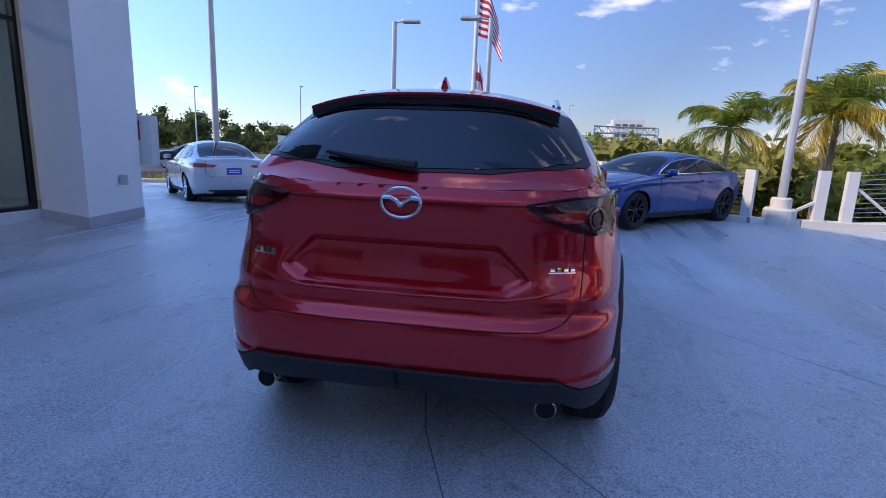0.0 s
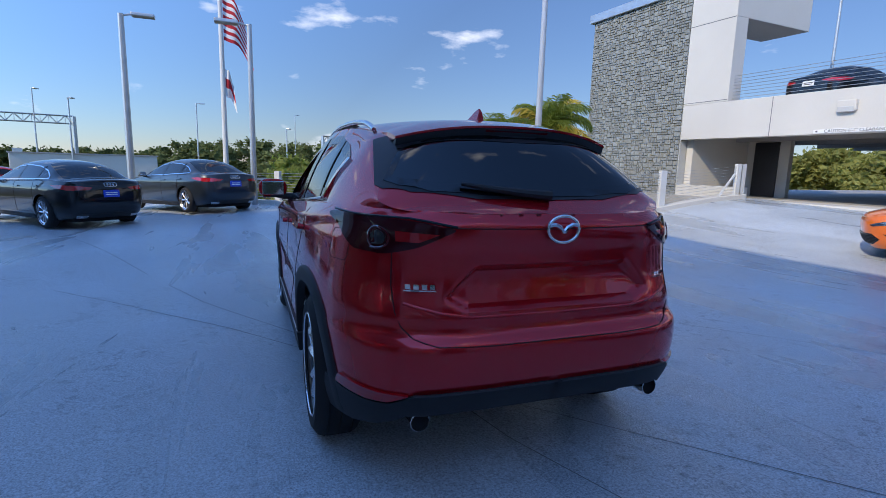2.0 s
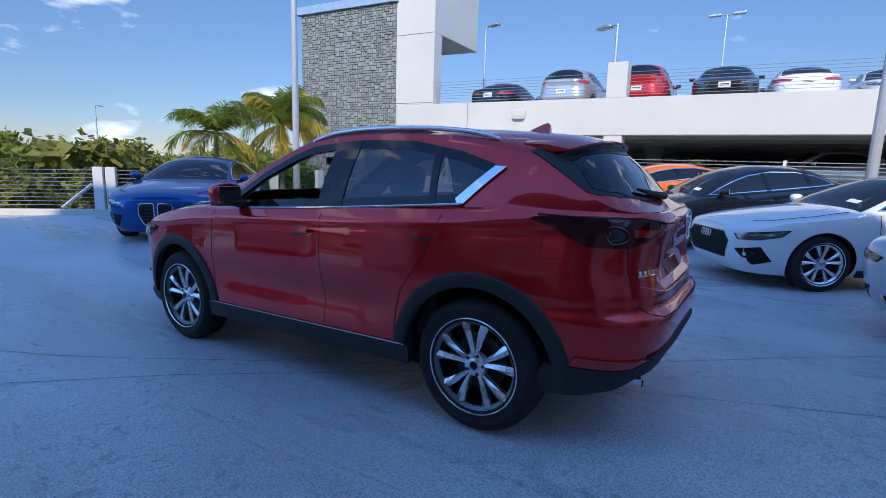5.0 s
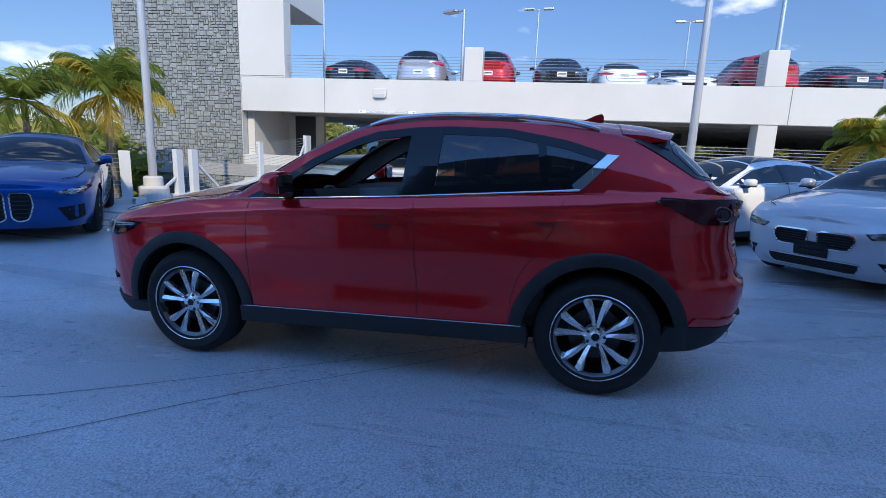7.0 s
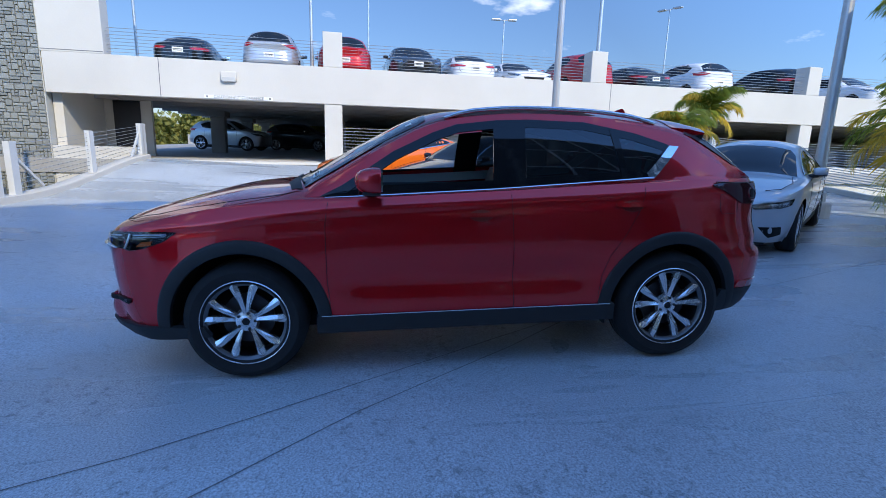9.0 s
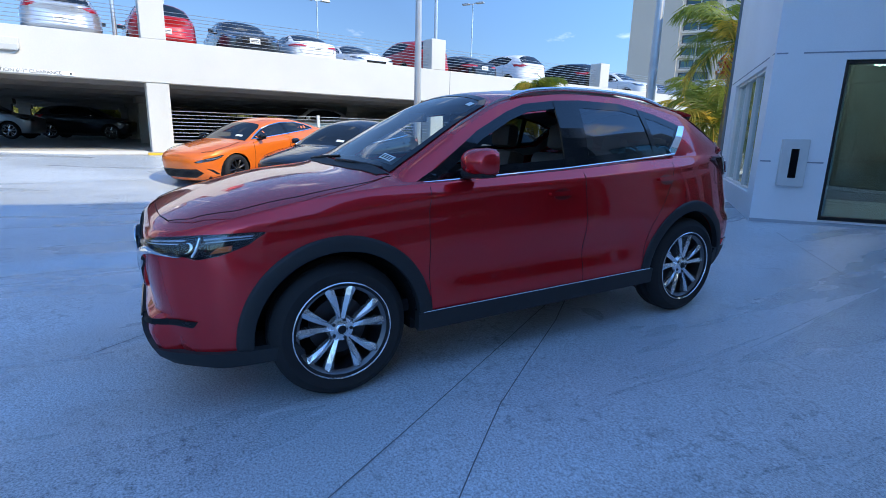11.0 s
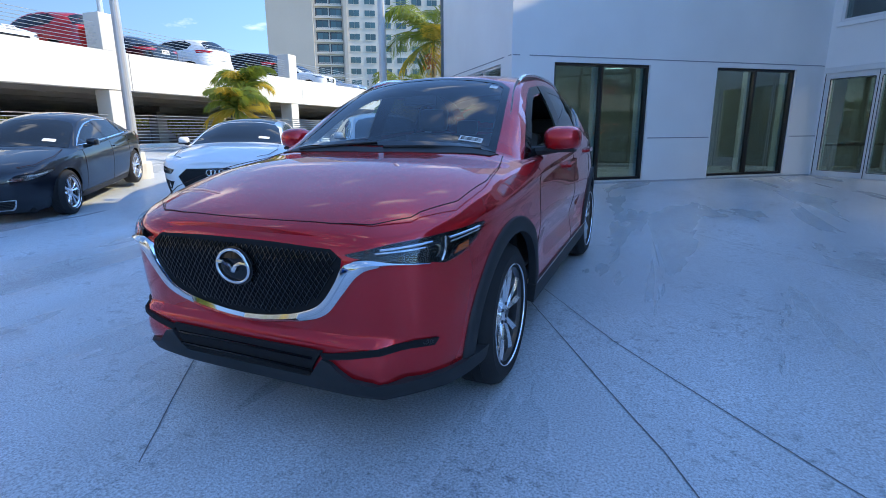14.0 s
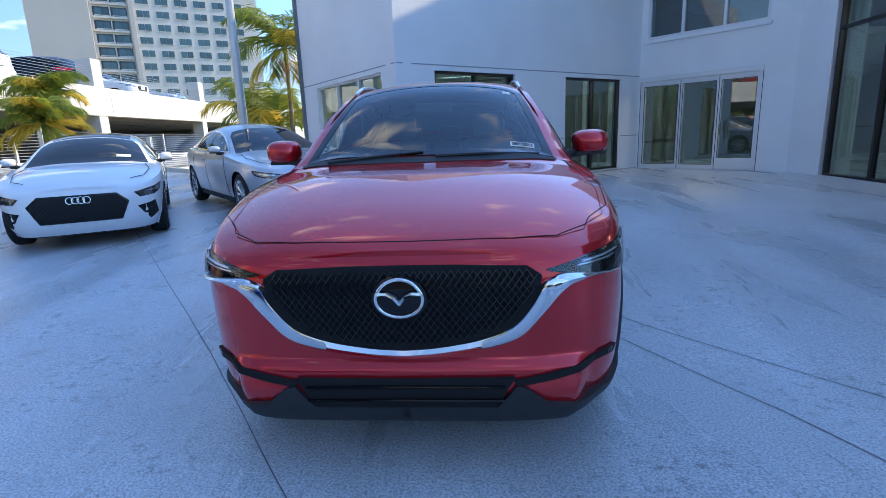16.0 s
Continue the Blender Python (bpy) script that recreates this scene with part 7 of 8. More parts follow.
upper("black saloon parked tail to the parapet", 4.45, True, "saloon", P_BLACK)
upper("silver SUV parked tail to the parapet", 1.72, True, "suv", P_SILVER)
upper("bright red SUV parked tail to the parapet", -.72, True, "suv", P_RED2)
upper("slate grey SUV parked nose to the parapet", -3.2, False, "suv", P_GREY)
upper("white saloon parked tail to the parapet", -5.25, True, "saloon", P_WHITE)
upper("white saloon parked nose to the parapet", -7.45, False, "saloon", P_WHITE)
upper("bright red SUV parked tail to the parapet", -9.9, True, "suv", P_RED2)
upper("dark navy saloon parked tail to the parapet", -12.4, True, "saloon", P_NAVY)
upper("white SUV parked tail to the parapet", -15.2, True, "suv", P_WHITE)
upper("dark SUV parked tail to the parapet", -19.2, True, "suv", P_BLACK)
upper("white SUV parked nose to the parapet", -23.5, False, "suv", P_WHITE)
upper("light silver saloon parked nose to the parapet", -27.5, False, "saloon", P_SILVER)

# cars inside the lower deck
for (lx, ly, fy, kind, mat, lab) in ((14.5, 5.4, -1, "suv", P_SILVER, "silver SUV in the dark lower deck"), (16.8, 1.6, -1, "suv", P_GREY, "slate grey SUV in the dark lower deck"), (5.6, -6.3, 1, "suv", P_SILVER, "silver SUV in the shade of the lower deck"), (19.5, -6.5, 1, "saloon", P_BLACK, "black saloon in the dark lower deck")):
    c = G @ Vector((lx, ly, .62))
    d = G.to_3x3() @ Vector((-.35, fy, 0))
    simple_car("parked_suv" if kind == "suv" else "parked_car", lab, place(c.x, c.y, d.x, d.y, .62), scaled(SUVX, 1, 1, 1) if kind == "suv" else scaled(SALOON, .98, .98, 1), mat, group="cars in the lower deck", suv=kind == "suv", lamps=SUV_LAMPS if kind == "suv" else SAL_LAMPS, tails=SUV_TAILS if kind == "suv" else SAL_TAILS)


# ---- palms, trees, distance ----
def leaf_quads(bm, c, n, spread, size, rng, flat=0.6):
    for _ in range(n):
        d = Vector((rng.gauss(0, 1), rng.gauss(0, 1), rng.gauss(0, 1) * flat))
        p = c + d * spread * 0.5
        a = Vector((rng.gauss(0, 1), rng.gauss(0, 1), rng.gauss(0, 0.6))).normalized()
        b = a.cross(Vector((rng.gauss(0, 1), rng.gauss(0, 1), rng.gauss(0, 1)))).normalized()
        l, w = size * rng.uniform(.7, 1.4), size * rng.uniform(.35, .6)
        vs = [bm.verts.new(q) for q in (p - a * l, p + b * w, p + a * l, p - b * w)]
        bm.faces.new(vs)


def foliage(name, clumps, leaf, cover, rng, mat, parent=None):
    """Uneven dense hearts with leaves standing all over them; clumps are (centre, radius, flatness)."""
    V, F = [], []
    for c, r, flat in clumps:
        k = [rng.uniform(0, 6.3) for _ in range(4)]
        ico = CLUMP
        base = len(V)
        for v in ico[0]:
            n = r * (.74 + .20 * math.sin(5 * v.x + k[0]) * math.sin(4 * v.y + k[1]) + .18 * math.sin(7 * v.z + k[2] + 3 * v.x) + rng.uniform(-.10, .10))
            V.append((c.x + v.x * n, c.y + v.y * n, c.z + v.z * n * flat))
        for f in ico[1]:
            F.append((base + f[0], base + f[1], base + f[2]))
            for _ in range(2):
                if rng.random() > cover:
                    continue
                p = V[base + f[_]]
                o = ico[0][f[_]]
                e = leaf * rng.uniform(.1, 2.2)
                px, py, pz = p[0] + o.x * e, p[1] + o.y * e, p[2] + o.z * e
                ax, ay, az = rng.gauss(0, 1), rng.gauss(0, 1), rng.gauss(0, .8)
                q = leaf * rng.uniform(.6, 1.2) / math.sqrt(ax * ax + ay * ay + az * az)
                ax, ay, az = ax * q, ay * q, az * q
                bx_, by_, bz_ = rng.gauss(0, .35) * leaf, rng.gauss(0, .35) * leaf, rng.gauss(0, .35) * leaf
                i = len(V)
                V += [(px - ax, py - ay, pz - az), (px + bx_, py + by_, pz + bz_), (px + ax, py + ay, pz + az), (px - bx_, py - by_, pz - bz_)]
                F.append((i, i + 1, i + 2, i + 3))
    me = bpy.data.meshes.new(name)
    me.from_pydata(V, [], F)
    me.materials.append(mat)
    ob = new(name, me)
    if parent:
        ob.parent = parent
    return ob


tmp_clump = bmesh.new()
bmesh.ops.create_icosphere(tmp_clump, subdivisions=2, radius=1)
tmp_clump.verts.index_update()
CLUMP = ([v.co.copy() for v in tmp_clump.verts], [[v.index for v in f.verts] for f in tmp_clump.faces])
tmp_clump.free()


def tree(label, x, y, z0, top, width, seed, mat=LEAF, leaves=1500, size=.11):
    rng = random.Random(seed)
    t = thing("tree", label, "tree", pose(x, y, 0))
    bm = bmesh.new()
    h = top - z0
    lean = Vector((rng.uniform(-.3, .3), rng.uniform(-.3, .3), 0))
    fork = Vector((0, 0, z0 + h * .40)) + lean * .5
    tube(bm, [(0, 0, z0 - .2), fork * 1.0 - Vector((0, 0, h * .2)), fork], [.05 * h * .6, .035 * h * .6, .028 * h * .6], 8)
    tips = []
    for k in range(7):
        a = 2 * math.pi * k / 7 + rng.uniform(-.3, .3)
        r = width * .5 * rng.uniform(.35, .85)
        tip = Vector((math.cos(a) * r, math.sin(a) * r, z0 + h * rng.uniform(.60, .92)))
        mid = fork.lerp(tip, .5) + Vector((0, 0, .12 * h))
        tube(bm, [fork, mid, tip], [.018 * h * .6, .012 * h * .6, .004 * h], 5)
        tips += [tip, mid.lerp(tip, .5)]
    part("trunk", bm, BARK, t)
    tips.append(Vector((lean.x, lean.y, top - .1 * h)))
    cl = []
    for tip in tips:
        for _ in range(2):
            c = tip + Vector((rng.gauss(0, .15), rng.gauss(0, .15), rng.gauss(-.03, .09))) * width
            r = width * rng.uniform(.10, .17)
            c.z = min(c.z, top - r * .7)
            cl.append((c, r, .75))
    o = foliage("crown", cl, size * 1.15, .85, rng, mat, t)
    o["kind"] = "stuff"


def palm(label, x, y, z0, crown, seed, fronds=18, length=2.0, dry=.25, trunk=.085, lean=(0, 0), fruit=False):
    rng = random.Random(seed)
    p = thing("palm", label, "palm", pose(x, y, 0))
    bm = bmesh.new()
    n = 12
    pts = [Vector((lean[0] * (i / n) ** 1.5, lean[1] * (i / n) ** 1.5, z0 + (crown - z0) * i / n)) for i in range(n + 1)]
    rad = [trunk * (1.25 - .45 * i / n + (.06 if i % 2 else 0)) for i in range(n + 1)]
    tube(bm, pts, rad, 10)
    part("trunk", bm, BARK, p)
    top = pts[-1]
    bm = bmesh.new()
    tube(bm, [top - Vector((0, 0, .05)), top + Vector((0, 0, .35)), top + Vector((0, 0, .55))], [trunk * .9, trunk * .8, trunk * .35], 10)
    part("crownshaft", bm, PALMLEAF, p)
    for k in range(fronds):
        az = 2.399963 * k + rng.uniform(-.25, .25)
        el = rng.uniform(.55, 1.40) if k > 3 else rng.uniform(1.2, 1.5)
        if k >= fronds - 6:
            el = rng.uniform(-.5, .35)
        L = length * rng.uniform(.8, 1.1)
        d = Vector((math.cos(az), math.sin(az), 0))
        pts, q, ang = [], top + Vector((0, 0, .35)), el
        m = 12
        for i in range(m + 1):
            pts.append(q.copy())
            q = q + (d * math.cos(ang) + Vector((0, 0, 1)) * math.sin(ang)) * (L / m)
            ang -= (.03 + .020 * i + .04 * (el > .6)) * rng.uniform(.8, 1.2)
        bm = bmesh.new()
        tube(bm, pts, [.019 * (1 - .85 * i / m) for i in range(m + 1)], 5)
        side = Vector((-d.y, d.x, 0))
        steps = 42
        for i in range(2, steps + 1):
            f = i / steps * m
            a = min(int(f), m - 1)
            b = pts[a].lerp(pts[a + 1], f - a)
            along = (pts[a + 1] - pts[a]).normalized()
            up = side.cross(along)
            ll = L * .34 * (math.sin(math.pi * min(.12 + .86 * i / steps, 1)) ** .6) * rng.uniform(.85, 1.15) + .05
            for sg in (-1, 1):
                t = (side * sg * .66 + along * .66 + up * rng.uniform(-.15, .25) - Vector((0, 0, rng.uniform(.05, .45)))).normalized()
                mid = b + t * ll * .5
                tip = b + t * ll * .97 - Vector((0, 0, ll * rng.uniform(.05, .38)))
                w = along * .015 + Vector((0, 0, .005))
                vs = [bm.verts.new(v) for v in (b - w * .5, mid - w, tip, mid + w, b + w * .5)]
                bm.faces.new(vs)
        part("frond", bm, PALMDRY if rng.random() < (dry * (2.2 if el < .2 else .5)) else PALMLEAF, p)
    if fruit:
        bm = bmesh.new()
        for _ in range(90):
            c = top + Vector((rng.gauss(.05, .09), rng.gauss(.12, .09), rng.gauss(-.18, .12)))
            bmesh.ops.create_icosphere(bm, subdivisions=1, radius=.024, matrix=Matrix.Translation(c))
        o = part("fruit_cluster", bm, material("orange_fruit", (.55, .07, .01), .5, var=.2), p)
        o["kind"] = "stuff"


palm("green palm with yellowing fronds behind the railing", 5.45, 10.5, -3.5, 1.75, 3, 20, 1.45, .15, .075)
palm("tall palm with yellow hanging fronds before the stone wall", 7.75, 10.6, -3.5, 2.15, 8, 24, 1.75, .35, .085)
palm("second stem of the palm clump before the stone wall", 8.25, 11.2, -3.5, 2.4, 12, 18, 1.65, .3, .08)
palm("bushy palm in front of the garage wall", 10.3, -8.2, -.3, 1.5, 21, 26, 1.15, .3, .07)
palm("bushy palm in front of the garage wall", 11.4, -9.8, -.3, 2.2, 22, 24, 1.3, .28, .075)
palm("tall palm with orange fruit near the building", 4.95, -10.6, -.3, 3.35, 33, 20, 1.9, .25, .06, fruit=True)
palm("low palm near the building corner", 5.6, -11.2, -.3, 1.3, 34, 16, 1.8, .2, .06)
palm("low palm near the building corner", 6.6, -12.2, -.3, 1.6, 35, 16, 1.9, .3, .06)

rng0 = random.Random(77)
for k in range(34):
    az = radians(-9 + 56 * (k + rng0.uniform(0, .8)) / 34)
    dist = rng0.uniform(19, 34)
    x, y = .5 + math.sin(az) * dist, -3 + math.cos(az) * dist
    if x > 10.5 and y < 17 or az < .02:
        continue
    top = 1.35 + dist * rng0.uniform(-.012, .036)
    tree("leafy green tree below the railing", x, y, ground_height(x, y), top, rng0.uniform(3.4, 5.2), 100 + k, LEAF if k % 3 else LEAF2, 1500, .12)
for k in range(9):
    x, y = -14 + 2.1 * k, 15.2 + rng0.uniform(-.8, 1.2) + (.35 * k if k > 4 else 0)
    if x > -9.5 and x < .5:
        continue
    tree("low olive hedge bush beside the road", x, y, ground_height(x, y), rng0.uniform(-.5, .0), 2.4, 300 + k, LEAF2, 800, .06)
for k in range(28):
    x, y = 47 + rng0.uniform(0, 9), -66 + 4.4 * k
    tree("bright green tree behind the garage", x, y, -2.8, rng0.uniform(3.0, 4.4), 6.4, 500 + k, LEAF2, 800, .28)


def far_woods():
    rng = random.Random(5)
    cl = []
    for k in range(330):
        az = radians(-62 + 140 * k / 330)
        d = rng.uniform(95, 150)
        c = Vector((math.sin(az) * d, math.cos(az) * d, 0))
        h = rng.uniform(4.0, 8.2) * (d / 120) * (.75 + .35 * math.sin(az * 9 + 1)) * (1.0 if az < .1 else .6)
        for j in range(4):
            cl.append((c + Vector((rng.gauss(0, 2.0), rng.gauss(0, 2.0), -1.5 + (h + .5) * j / 3.6)), rng.uniform(1.0, 1.9), .85))
    o = foliage("far_woods", cl, .34, .75, rng, FARLEAF)
    tagged(o, "distant line of dark green woods", "woods", kind="stuff")


far_woods()


def road():
    bm = bmesh.new()
    pts = [(-70, 6), (-40, 21), (-15, 32), (15, 44), (60, 58), (110, 66)]
    prev = None
    for i, (x, y) in enumerate(pts):
        a, b = Vector(pts[max(i - 1, 0)]), Vector(pts[min(i + 1, len(pts) - 1)])
        n = (b - a).normalized().orthogonal() * 5.5
        z = -.75
        cur = [bm.verts.new((x + n.x, y + n.y, z)), bm.verts.new((x - n.x, y - n.y, z)), bm.verts.new((x - n.x * 1.5, y - n.y * 1.5, -4)), bm.verts.new((x + n.x * 1.5, y + n.y * 1.5, -4))]
        if prev:
            for k in range(4):
                bm.faces.new((prev[k], prev[(k + 1) % 4], cur[(k + 1) % 4], cur[k]))
        prev = cur
    tagged(mesh_object("road", bm, ASPHALT), "grey asphalt road on a low bank", "road", kind="structure")
    g = thing("guard_rail", "galvanised steel guard rail along the road", "guard rail")
    for (a, b) in zip(pts, pts[1:]):
        a, b = Vector(a), Vector(b)
        n = (b - a).normalized().orthogonal()
        for s in (5.2, -5.2):
            bm = bmesh.new()
            tube(bm, [(a.x + n.x * s, a.y + n.y * s, -.15), (b.x + n.x * s, b.y + n.y * s, -.15)], .14, 4)
            part("rail_beam", bm, STEEL, g)
        for k in range(8):
            p = a.lerp(b, k / 8)
            bm = bmesh.new()
            bx(bm, p.x - n.x * 5.2 - .06, p.x - n.x * 5.2 + .06, p.y - n.y * 5.2 - .06, p.y - n.y * 5.2 + .06, -1.0, -.1)
            part("rail_post", bm, STEEL, g)


road()
simple_car("far_suv", "small grey SUV driving on the far road", place(-22.5, 28.6, -.9, -.42, -.75), scaled(SUVX, 1.05, 1.15, 1.05), P_GREY, suv=True, lamps=SUV_LAMPS, tails=SUV_TAILS)
simple_car("far_car", "small red car on the far road", place(-14.2, 32.3, .9, .42, -.75), scaled(SALOON, 1, 1, 1), P_RED2, lamps=SAL_LAMPS, tails=SAL_TAILS)


def gantry(label, x0, y0, x1, y1, top, depth):
    g = thing("sign_gantry", label, "gantry")
    a, b = Vector((x0, y0, 0)), Vector((x1, y1, 0))
    for p in (a, b):
        for o in (-.5, .5):
            bm = bmesh.new()
            tube(bm, [(p.x, p.y + o, -3), (p.x, p.y + o, top)], .22, 8)
            part("leg", bm, STEEL, g)
    bm = bmesh.new()
    n = 14
    for zz in (top, top - depth):
        for o in (-.5, .5):
            tube(bm, [(a.x, a.y + o, zz), (b.x, b.y + o, zz)], .12, 6)
    for i in range(n):
        p, q = a.lerp(b, i / n), a.lerp(b, (i + 1) / n)
        tube(bm, [(p.x, p.y - .5, top if i % 2 else top - depth), (q.x, q.y - .5, top - depth if i % 2 else top)], .09, 5)
        tube(bm, [(p.x, p.y - .5, top), (p.x, p.y - .5, top - depth)], .07, 5)
    part("truss", bm, STEEL, g)


gantry("steel lattice sign gantry over the motorway", -52, 117, -34, 121, 9.2, 1.5)
gantry("steel lattice sign gantry over the motorway", 10.8, 88, 21.5, 89.8, 5.9, 1.1)


def far_block():
    f = thing("far_building", "pale office block far beyond the trees", "building", pose(19.5, 105, 0))
    bm = bmesh.new()
    bx(bm, -3.0, 3.0, 0, 4, -3, 8.2)
    part("wall", bm, HOTELWALL, f)
    for r in range(4):
        for c in range(4):
            bm = bmesh.new()
            bx(bm, -2.6 + c * 1.35, -1.6 + c * 1.35, -.06, .05, 1.6 + r * 1.6, 2.5 + r * 1.6)
            part("window", bm, HOTELGLASS, f)
    for (x, y, w, h) in ((21, 80, 4.5, 2.6), (24.5, 92, 5, 1.5)):
        b = thing("box_trailer", "white box trailer far off on the motorway", "trailer", pose(x, y, 0))
        bm = bmesh.new()
        bx(bm, -w / 2, w / 2, -1, 1, h - 2.4, h, .05)
        part("box_body", bm, PAINT_WHITE, b)
        for o in (-w / 3, w / 3):
            bm = bmesh.new()
            bx(bm, o - .3, o + .3, -.9, .9, -3.0, h - 2.4)
            part("wheel_frame", bm, DARK, b)
    for (x, y, top) in ((-30, 62, 8.5), (-24.5, 70, 9.0), (-17, 55, 6.8), (-7, 66, 8.0), (3, 60, 5.2), (8, 110, 11), (28, 70, 7.5), (-44, 60, 8)):
        light_pole("thin grey street light on the motorway", x, y, -2.5, top, .10, "single", 20 * (x % 7), False)


far_block()


def road_sign(label, x, y, z, mat, diamond):
    s = thing("road_sign", label, "road sign", pose(x, y, 0, 0, 0, 22))
    bm = bmesh.new()
    tube(bm, [(0, 0, -3), (0, 0, z)], .05, 6)
    part("post", bm, STEEL, s)
    bm = bmesh.new()
    bx(bm, -.42, .42, -.06, -.03, -.42, .42, .01, Matrix.Translation((0, -.03, z)) @ pose(0, 0, 0, 0, 45 if diamond else 0, 0))
    part("sign_plate", bm, mat, s)


road_sign("yellow diamond road sign on a post", -24.4, 51.0, 1.8, YELLOW, True)
road_sign("white square road sign on a post", -24.4, 45.5, 1.45, PAINT_WHITE, False)
road_sign("white square road sign on a post", -23.7, 62.0, 1.6, PAINT_WHITE, False)


def low_wall():
    w = thing("roadside_wall", "low pale concrete wall beside the motorway", "wall", pose(-16, 56, 0, 0, 0, 20))
    bm = bmesh.new()
    bx(bm, -6, 6, -.3, .3, -3, 1.5, .05)
    part("wall_body", bm, CREAM, w)
    bm = bmesh.new()
    bx(bm, -6.1, 6.1, -.4, .4, 1.5, 1.62, .02)
    part("coping", bm, CONCRETE, w)


low_wall()


def flag_pole():
    p = thing("flag_pole", "tall white flag pole with two flags hanging limp", "flag pole", pose(-2.0, 17.5, 0))
    bm = bmesh.new()
    tube(bm, [(0, 0, -2), (0, 0, 9.6)], [.11, .07], 12)
    part("pole", bm, PAINT_WHITE, p)

    def cloth(z1, z0, wide, u0, u1, mat, nm, seed):
        bm = bmesh.new()
        prev = None
        for i in range(13):
            f = i / 12
            row = []
            for j in range(5):
                g = u0 + (u1 - u0) * j / 4
                x = .09 + wide * f * (.55 + .2 * g)
                y = .16 * math.sin(f * 7 + seed + g * 2) * f
                z = z1 - (z1 - z0) * g - f * f * (z1 - z0) * .62 - .05 * math.sin(f * 9)
                row.append(bm.verts.new((x, y, z)))
            if prev:
                for k in range(4):
                    bm.faces.new((prev[k], prev[k + 1], row[k + 1], row[k]))
            prev = row
        part(nm, bm, mat, p, smooth=60)
    for k in range(13):
        cloth(7.4, 5.75, 1.35, k / 13, (k + 1) / 13, FLAGRED if k % 2 == 0 else FLAGWHITE, "flag_stripe", 1.0)
    for k, mt in ((0, FLAGWHITE), (1, FLAGRED), (2, FLAGWHITE)):
        cloth(4.75, 3.75, .5, k / 3, (k + 1) / 3, mt, "small_flag_stripe", 2.0)


flag_pole()


def hotel():
    D = 145.0
    az = radians(150)
    c = Vector((-.3 + D * math.sin(az), 3.9 + D * math.cos(az), 0))
    h = thing("hotel", "tall beige hotel tower with rows of paired windows", "building", pose(c.x, c.y, 0, 0, 0, -(150 - 180) + 2), kind="structure")
    # local x to the viewer's left, y towards the viewer
    bm = bmesh.new()
    bx(bm, -20, 16, -18, 0, -4, 46)
    part("tower_wall", bm, HOTELWALL, h)
    bm = bmesh.new()
    bx(bm, 16, 27.5, -16, 1.6, -4, 46)
    part("stair_tower", bm, material("hotel_stair_wall", (.50, .45, .39), .9, var=.05, scale=.1, fine=3), h)
    bm = bmesh.new()
    bx(bm, 7.4, 8.3, 0, .9, -4, 46)
    part("pier", bm, bpy.data.materials["hotel_stair_wall"], h)
    first = None
    for r in range(14):
        z = 1.5 + 2.9 * r
        for k in range(8):
            x = 4.2 - 4.1 * k if k < 6 else 8.9 + 3.5 * (k - 6)
            if k >= 6:
                bm = bmesh.new()
                bx(bm, x - .2, x + 3.0, -.02, .06, z - .35, z + 1.75)
                part("balcony_recess", bm, DARKMETAL, h)
                bm = bmesh.new()
                bx(bm, x - .3, x + 3.1, 0, .55, z - .75, z - .30)
                part("balcony_front", bm, HOTELWALL, h)
            for o in (0, 1.36):
                if first is None:
                    bm = bmesh.new()
                    bx(bm, 0, 1.28, -.05, .10, 0, 1.45)
                    first = part("window_pane", bm, HOTELGLASS, h)
                    first.matrix_basis = Matrix.Translation((x + o, 0, z))
                else:
                    share("window_pane", first, h, Matrix.Translation((x + o, 0, z)))
            bm = bmesh.new()
            bx(bm, x - .12, x + 2.75, -.02, .14, z - .14, z)
            part("window_sill", bm, HOTELWALL, h)


hotel()


# ---- seen through the showroom glass ----
STRIPGLOW = material("strip_glow", (1.0, 0.95, 0.85), 0.5, var=0, emit=4.5)


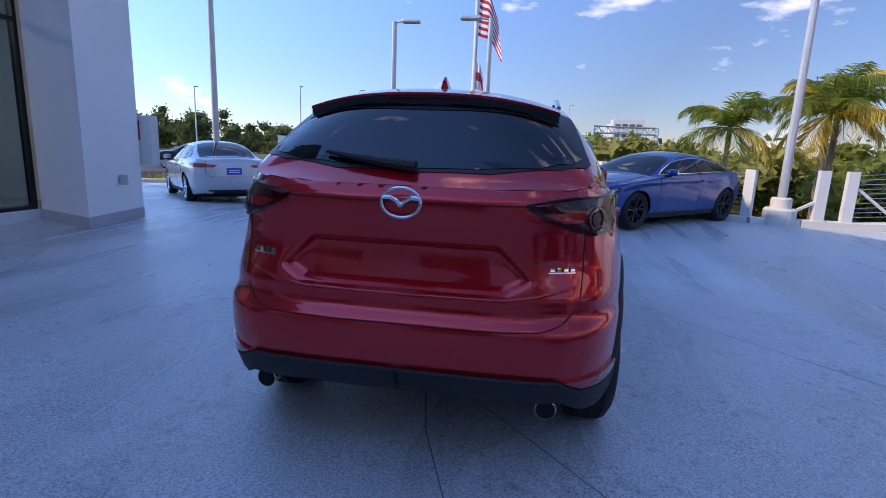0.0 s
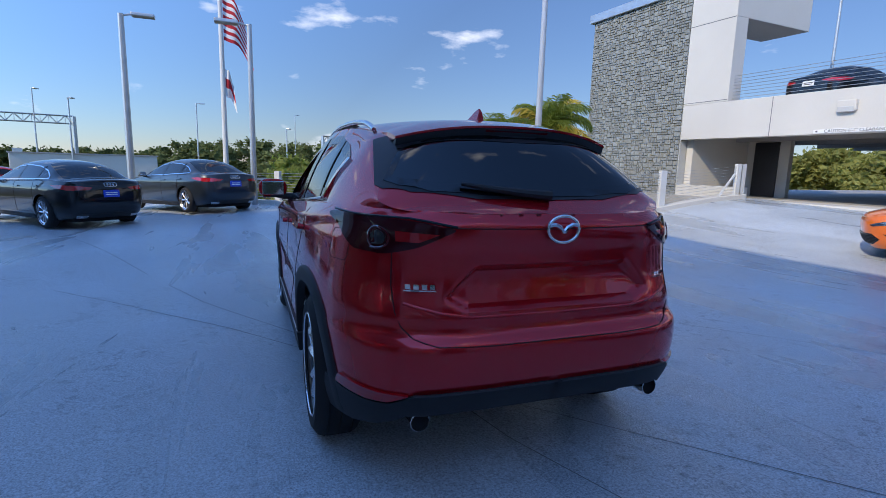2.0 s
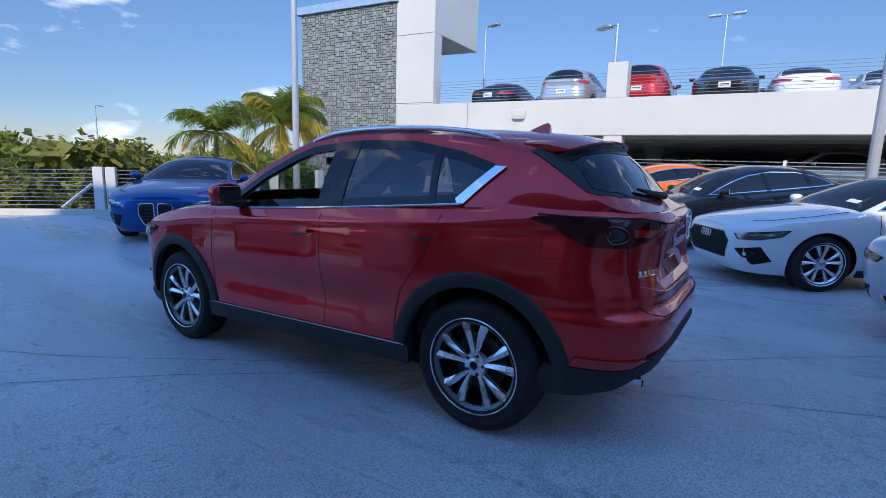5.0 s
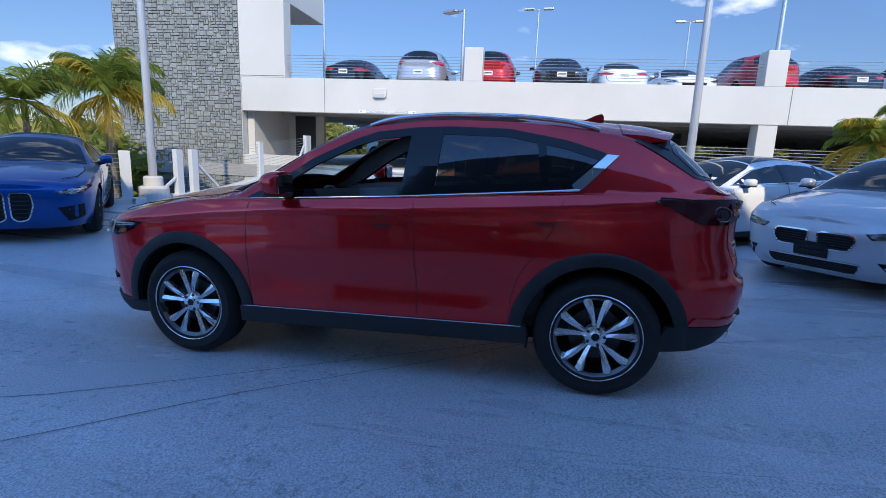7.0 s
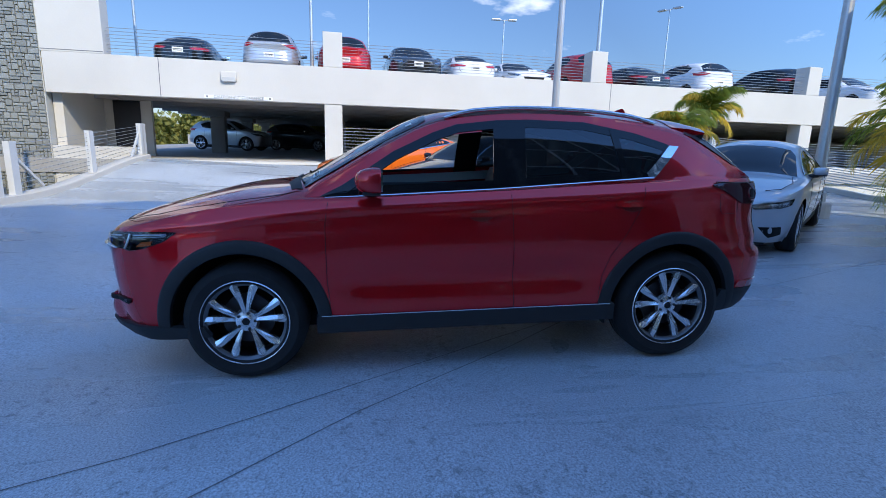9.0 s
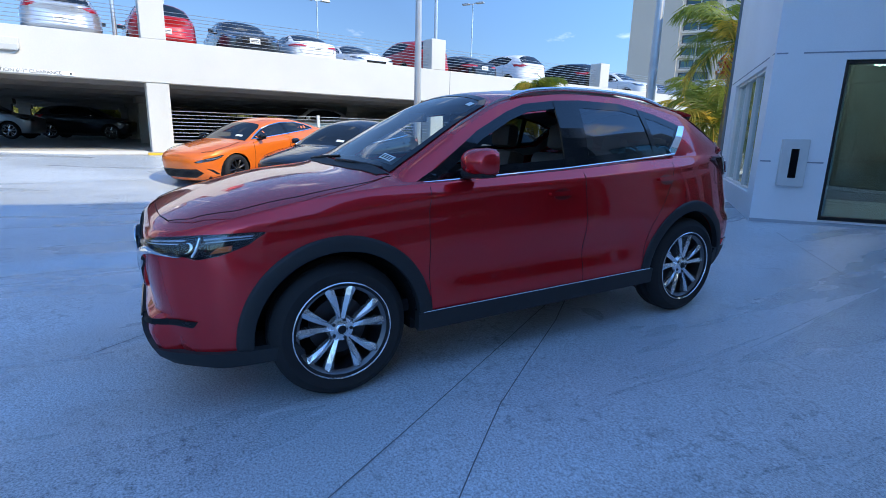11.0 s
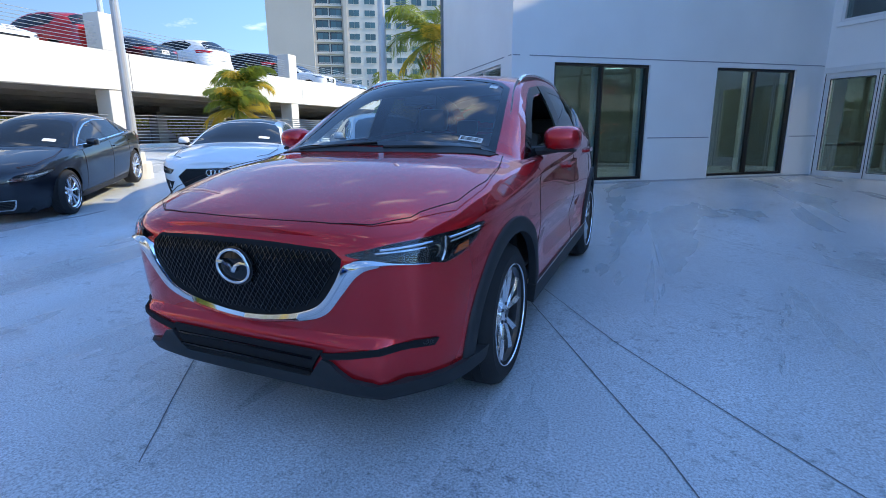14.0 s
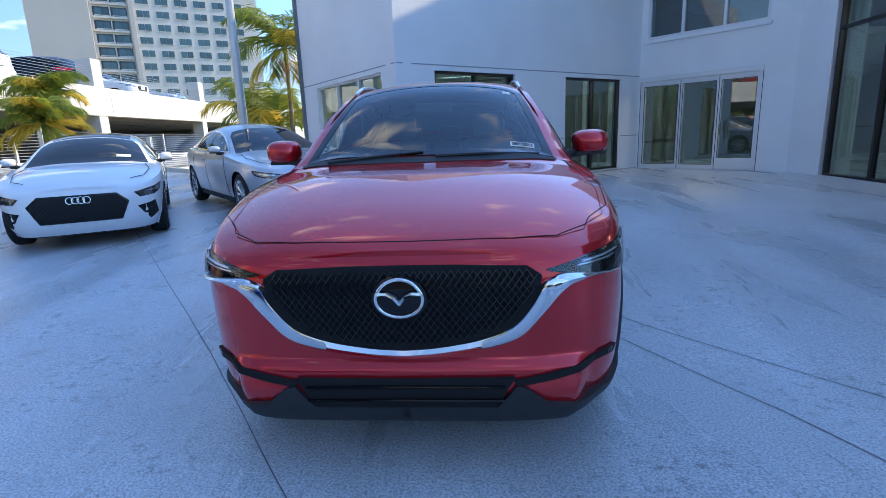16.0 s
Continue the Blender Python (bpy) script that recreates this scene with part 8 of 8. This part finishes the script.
def showroom():
    for (x, y, z) in ((-.9, -9.2, 2.9), (-3.2, -11.4, 2.9), (-6.6, -11.2, 2.9), (-9.5, -11, 2.9), (-10.5, -4, 3.8), (-10.5, 0, 3.8), (1.8, -9.6, 2.9)):
        t = thing("ceiling_lamp", "small round warm ceiling lamp inside the showroom", "lamp", pose(x, y, z), group="showroom lamps")
        bm = bmesh.new()
        lathe(bm, [(0, .0), (.13, .0), (.16, .02), (.16, .10)], 16)
        part("lamp_disc", bm, LAMPGLOW, t)
    for (x, y, z, yaw) in ((-9.5, -6, 3.7, 90), (-9.5, -2.5, 3.7, 90), (-9.5, 1.5, 3.7, 90), (-12.5, -4, 3.7, 90), (-7.4, -11.5, 2.94, 40), (-9.5, -13, 2.94, 40)):
        t = thing("strip_light", "white ceiling strip light inside the showroom", "lamp", pose(x, y, z, 0, 0, yaw), group="showroom strip lights")
        bm = bmesh.new()
        bx(bm, -.75, .75, -.11, .11, .0, .05, .01)
        part("housing", bm, PAINT_WHITE, t)
        bm = bmesh.new()
        bx(bm, -.72, .72, -.08, .08, -.012, -.001)
        part("diffuser", bm, STRIPGLOW, t)
    for (x, y, yaw, w) in ((-9.0, -10.8, 0, 2.2), (-10.5, -3, 90, 2.0), (-10.0, 1.0, 90, 2.0)):
        t = thing("display_panel", "pale standing partition panel inside the showroom", "partition", pose(x, y, .09, 0, 0, yaw))
        bm = bmesh.new()
        bx(bm, -w / 2, w / 2, -.05, .05, 0, 2.2, .01)
        part("panel", bm, CEILIN, t)
    for (x, y) in ((-9.2, -5.6), (-8.9, -1.0), (-5.6, -12.0)):
        t = thing("office_desk", "dark office desk inside the showroom", "desk", pose(x, y, .09, 0, 0, 30))
        bm = bmesh.new()
        bx(bm, -.8, .8, -.4, .4, .70, .75, .01)
        part("desktop", bm, INTERIOR, t)
        for a, b in ((-.72, -.32), (.72, -.32), (-.72, .32), (.72, .32)):
            bm = bmesh.new()
            bx(bm, a - .03, a + .03, b - .03, b + .03, 0, .70)
            part("leg", bm, STEEL, t)


showroom()


# ---- stone cladding of the tower, stone by stone ----
def stone_wall():
    w = thing("stone_wall", "grey ashlar stone wall with pale joints and a metal coping", "wall", G, kind="structure")
    bm = bmesh.new()
    bx(bm, .04, .55, 7.78, 12.55, -3.5, 7.30)
    part("backing", bm, MORTAR, w)
    bm = bmesh.new()
    bx(bm, -.12, .65, 7.70, 12.70, 7.30, 7.62, .02)
    part("coping", bm, STEEL, w)
    bm = bmesh.new()
    bx(bm, .04, 4.6, 12.45, 12.55, -3.5, 7.30)
    part("return_wall", bm, STONE, w)
    rng = random.Random(11)
    cell = .090
    ny, nz = int((12.55 - 7.80) / cell), int(8.4 / cell)
    taken = [[False] * nz for _ in range(ny)]
    spots = []
    for j in range(nz):
        for i in range(ny):
            if taken[i][j]:
                continue
            opts = [(2, 1), (1, 1), (2, 2), (3, 1), (3, 2), (1, 2), (2, 1), (2, 2)]
            rng.shuffle(opts)
            for a, b in opts + [(1, 1)]:
                if i + a <= ny and j + b <= nz and not any(taken[i + p][j + q] for p in range(a) for q in range(b)):
                    for p in range(a):
                        for q in range(b):
                            taken[i + p][j + q] = True
                    spots.append((i, j, a, b))
                    break
    meshes = {}

    def stone_mesh(a, b, bm, off):
        y0, y1, z0, z1 = .009, a * cell - .009, .009, b * cell - .009
        d = .012
        lo = [bm.verts.new(Vector(p) + off) for p in ((.05, y0, z0), (.05, y1, z0), (.05, y1, z1), (.05, y0, z1))]
        mi = [bm.verts.new(Vector(p) + off) for p in ((.0, y0, z0), (.0, y1, z0), (.0, y1, z1), (.0, y0, z1))]
        hi = [bm.verts.new(Vector(p) + off) for p in ((-.014, y0 + d, z0 + d), (-.014, y1 - d, z0 + d), (-.014, y1 - d, z1 - d), (-.014, y0 + d, z1 - d))]
        for A, B in ((lo, mi), (mi, hi)):
            for k in range(4):
                bm.faces.new((A[k], A[(k + 1) % 4], B[(k + 1) % 4], B[k]))
        bm.faces.new(hi)
    rest = bmesh.new()
    n = 0
    for (i, j, a, b) in spots:
        y, z = 7.80 + i * cell, -1.1 + j * cell
        push = rng.uniform(-.010, .012)
        if n < 300 and .6 < z < 4.6 and y < 11.4:
            n += 1
            if (a, b) not in meshes:
                bm = bmesh.new()
                stone_mesh(a, b, bm, Vector((0, 0, 0)))
                meshes[(a, b)] = part("stone", bm, STONE, w)
                meshes[(a, b)].matrix_basis = Matrix.Translation((push, y, z))
            else:
                share("stone", meshes[(a, b)], w, Matrix.Translation((push, y, z)))
        else:
            stone_mesh(a, b, rest, Vector((push, y, z)))
    o = part("upper_stones", rest, STONE2, w)
    o["kind"] = "stuff"


STONE2 = material("grey_stone_joined", (0.25, 0.26, 0.245), 0.85, var=0.15, scale=3, fine=28, bump=0.6, bdist=0.01, rand=0.32, island=True)
stone_wall()
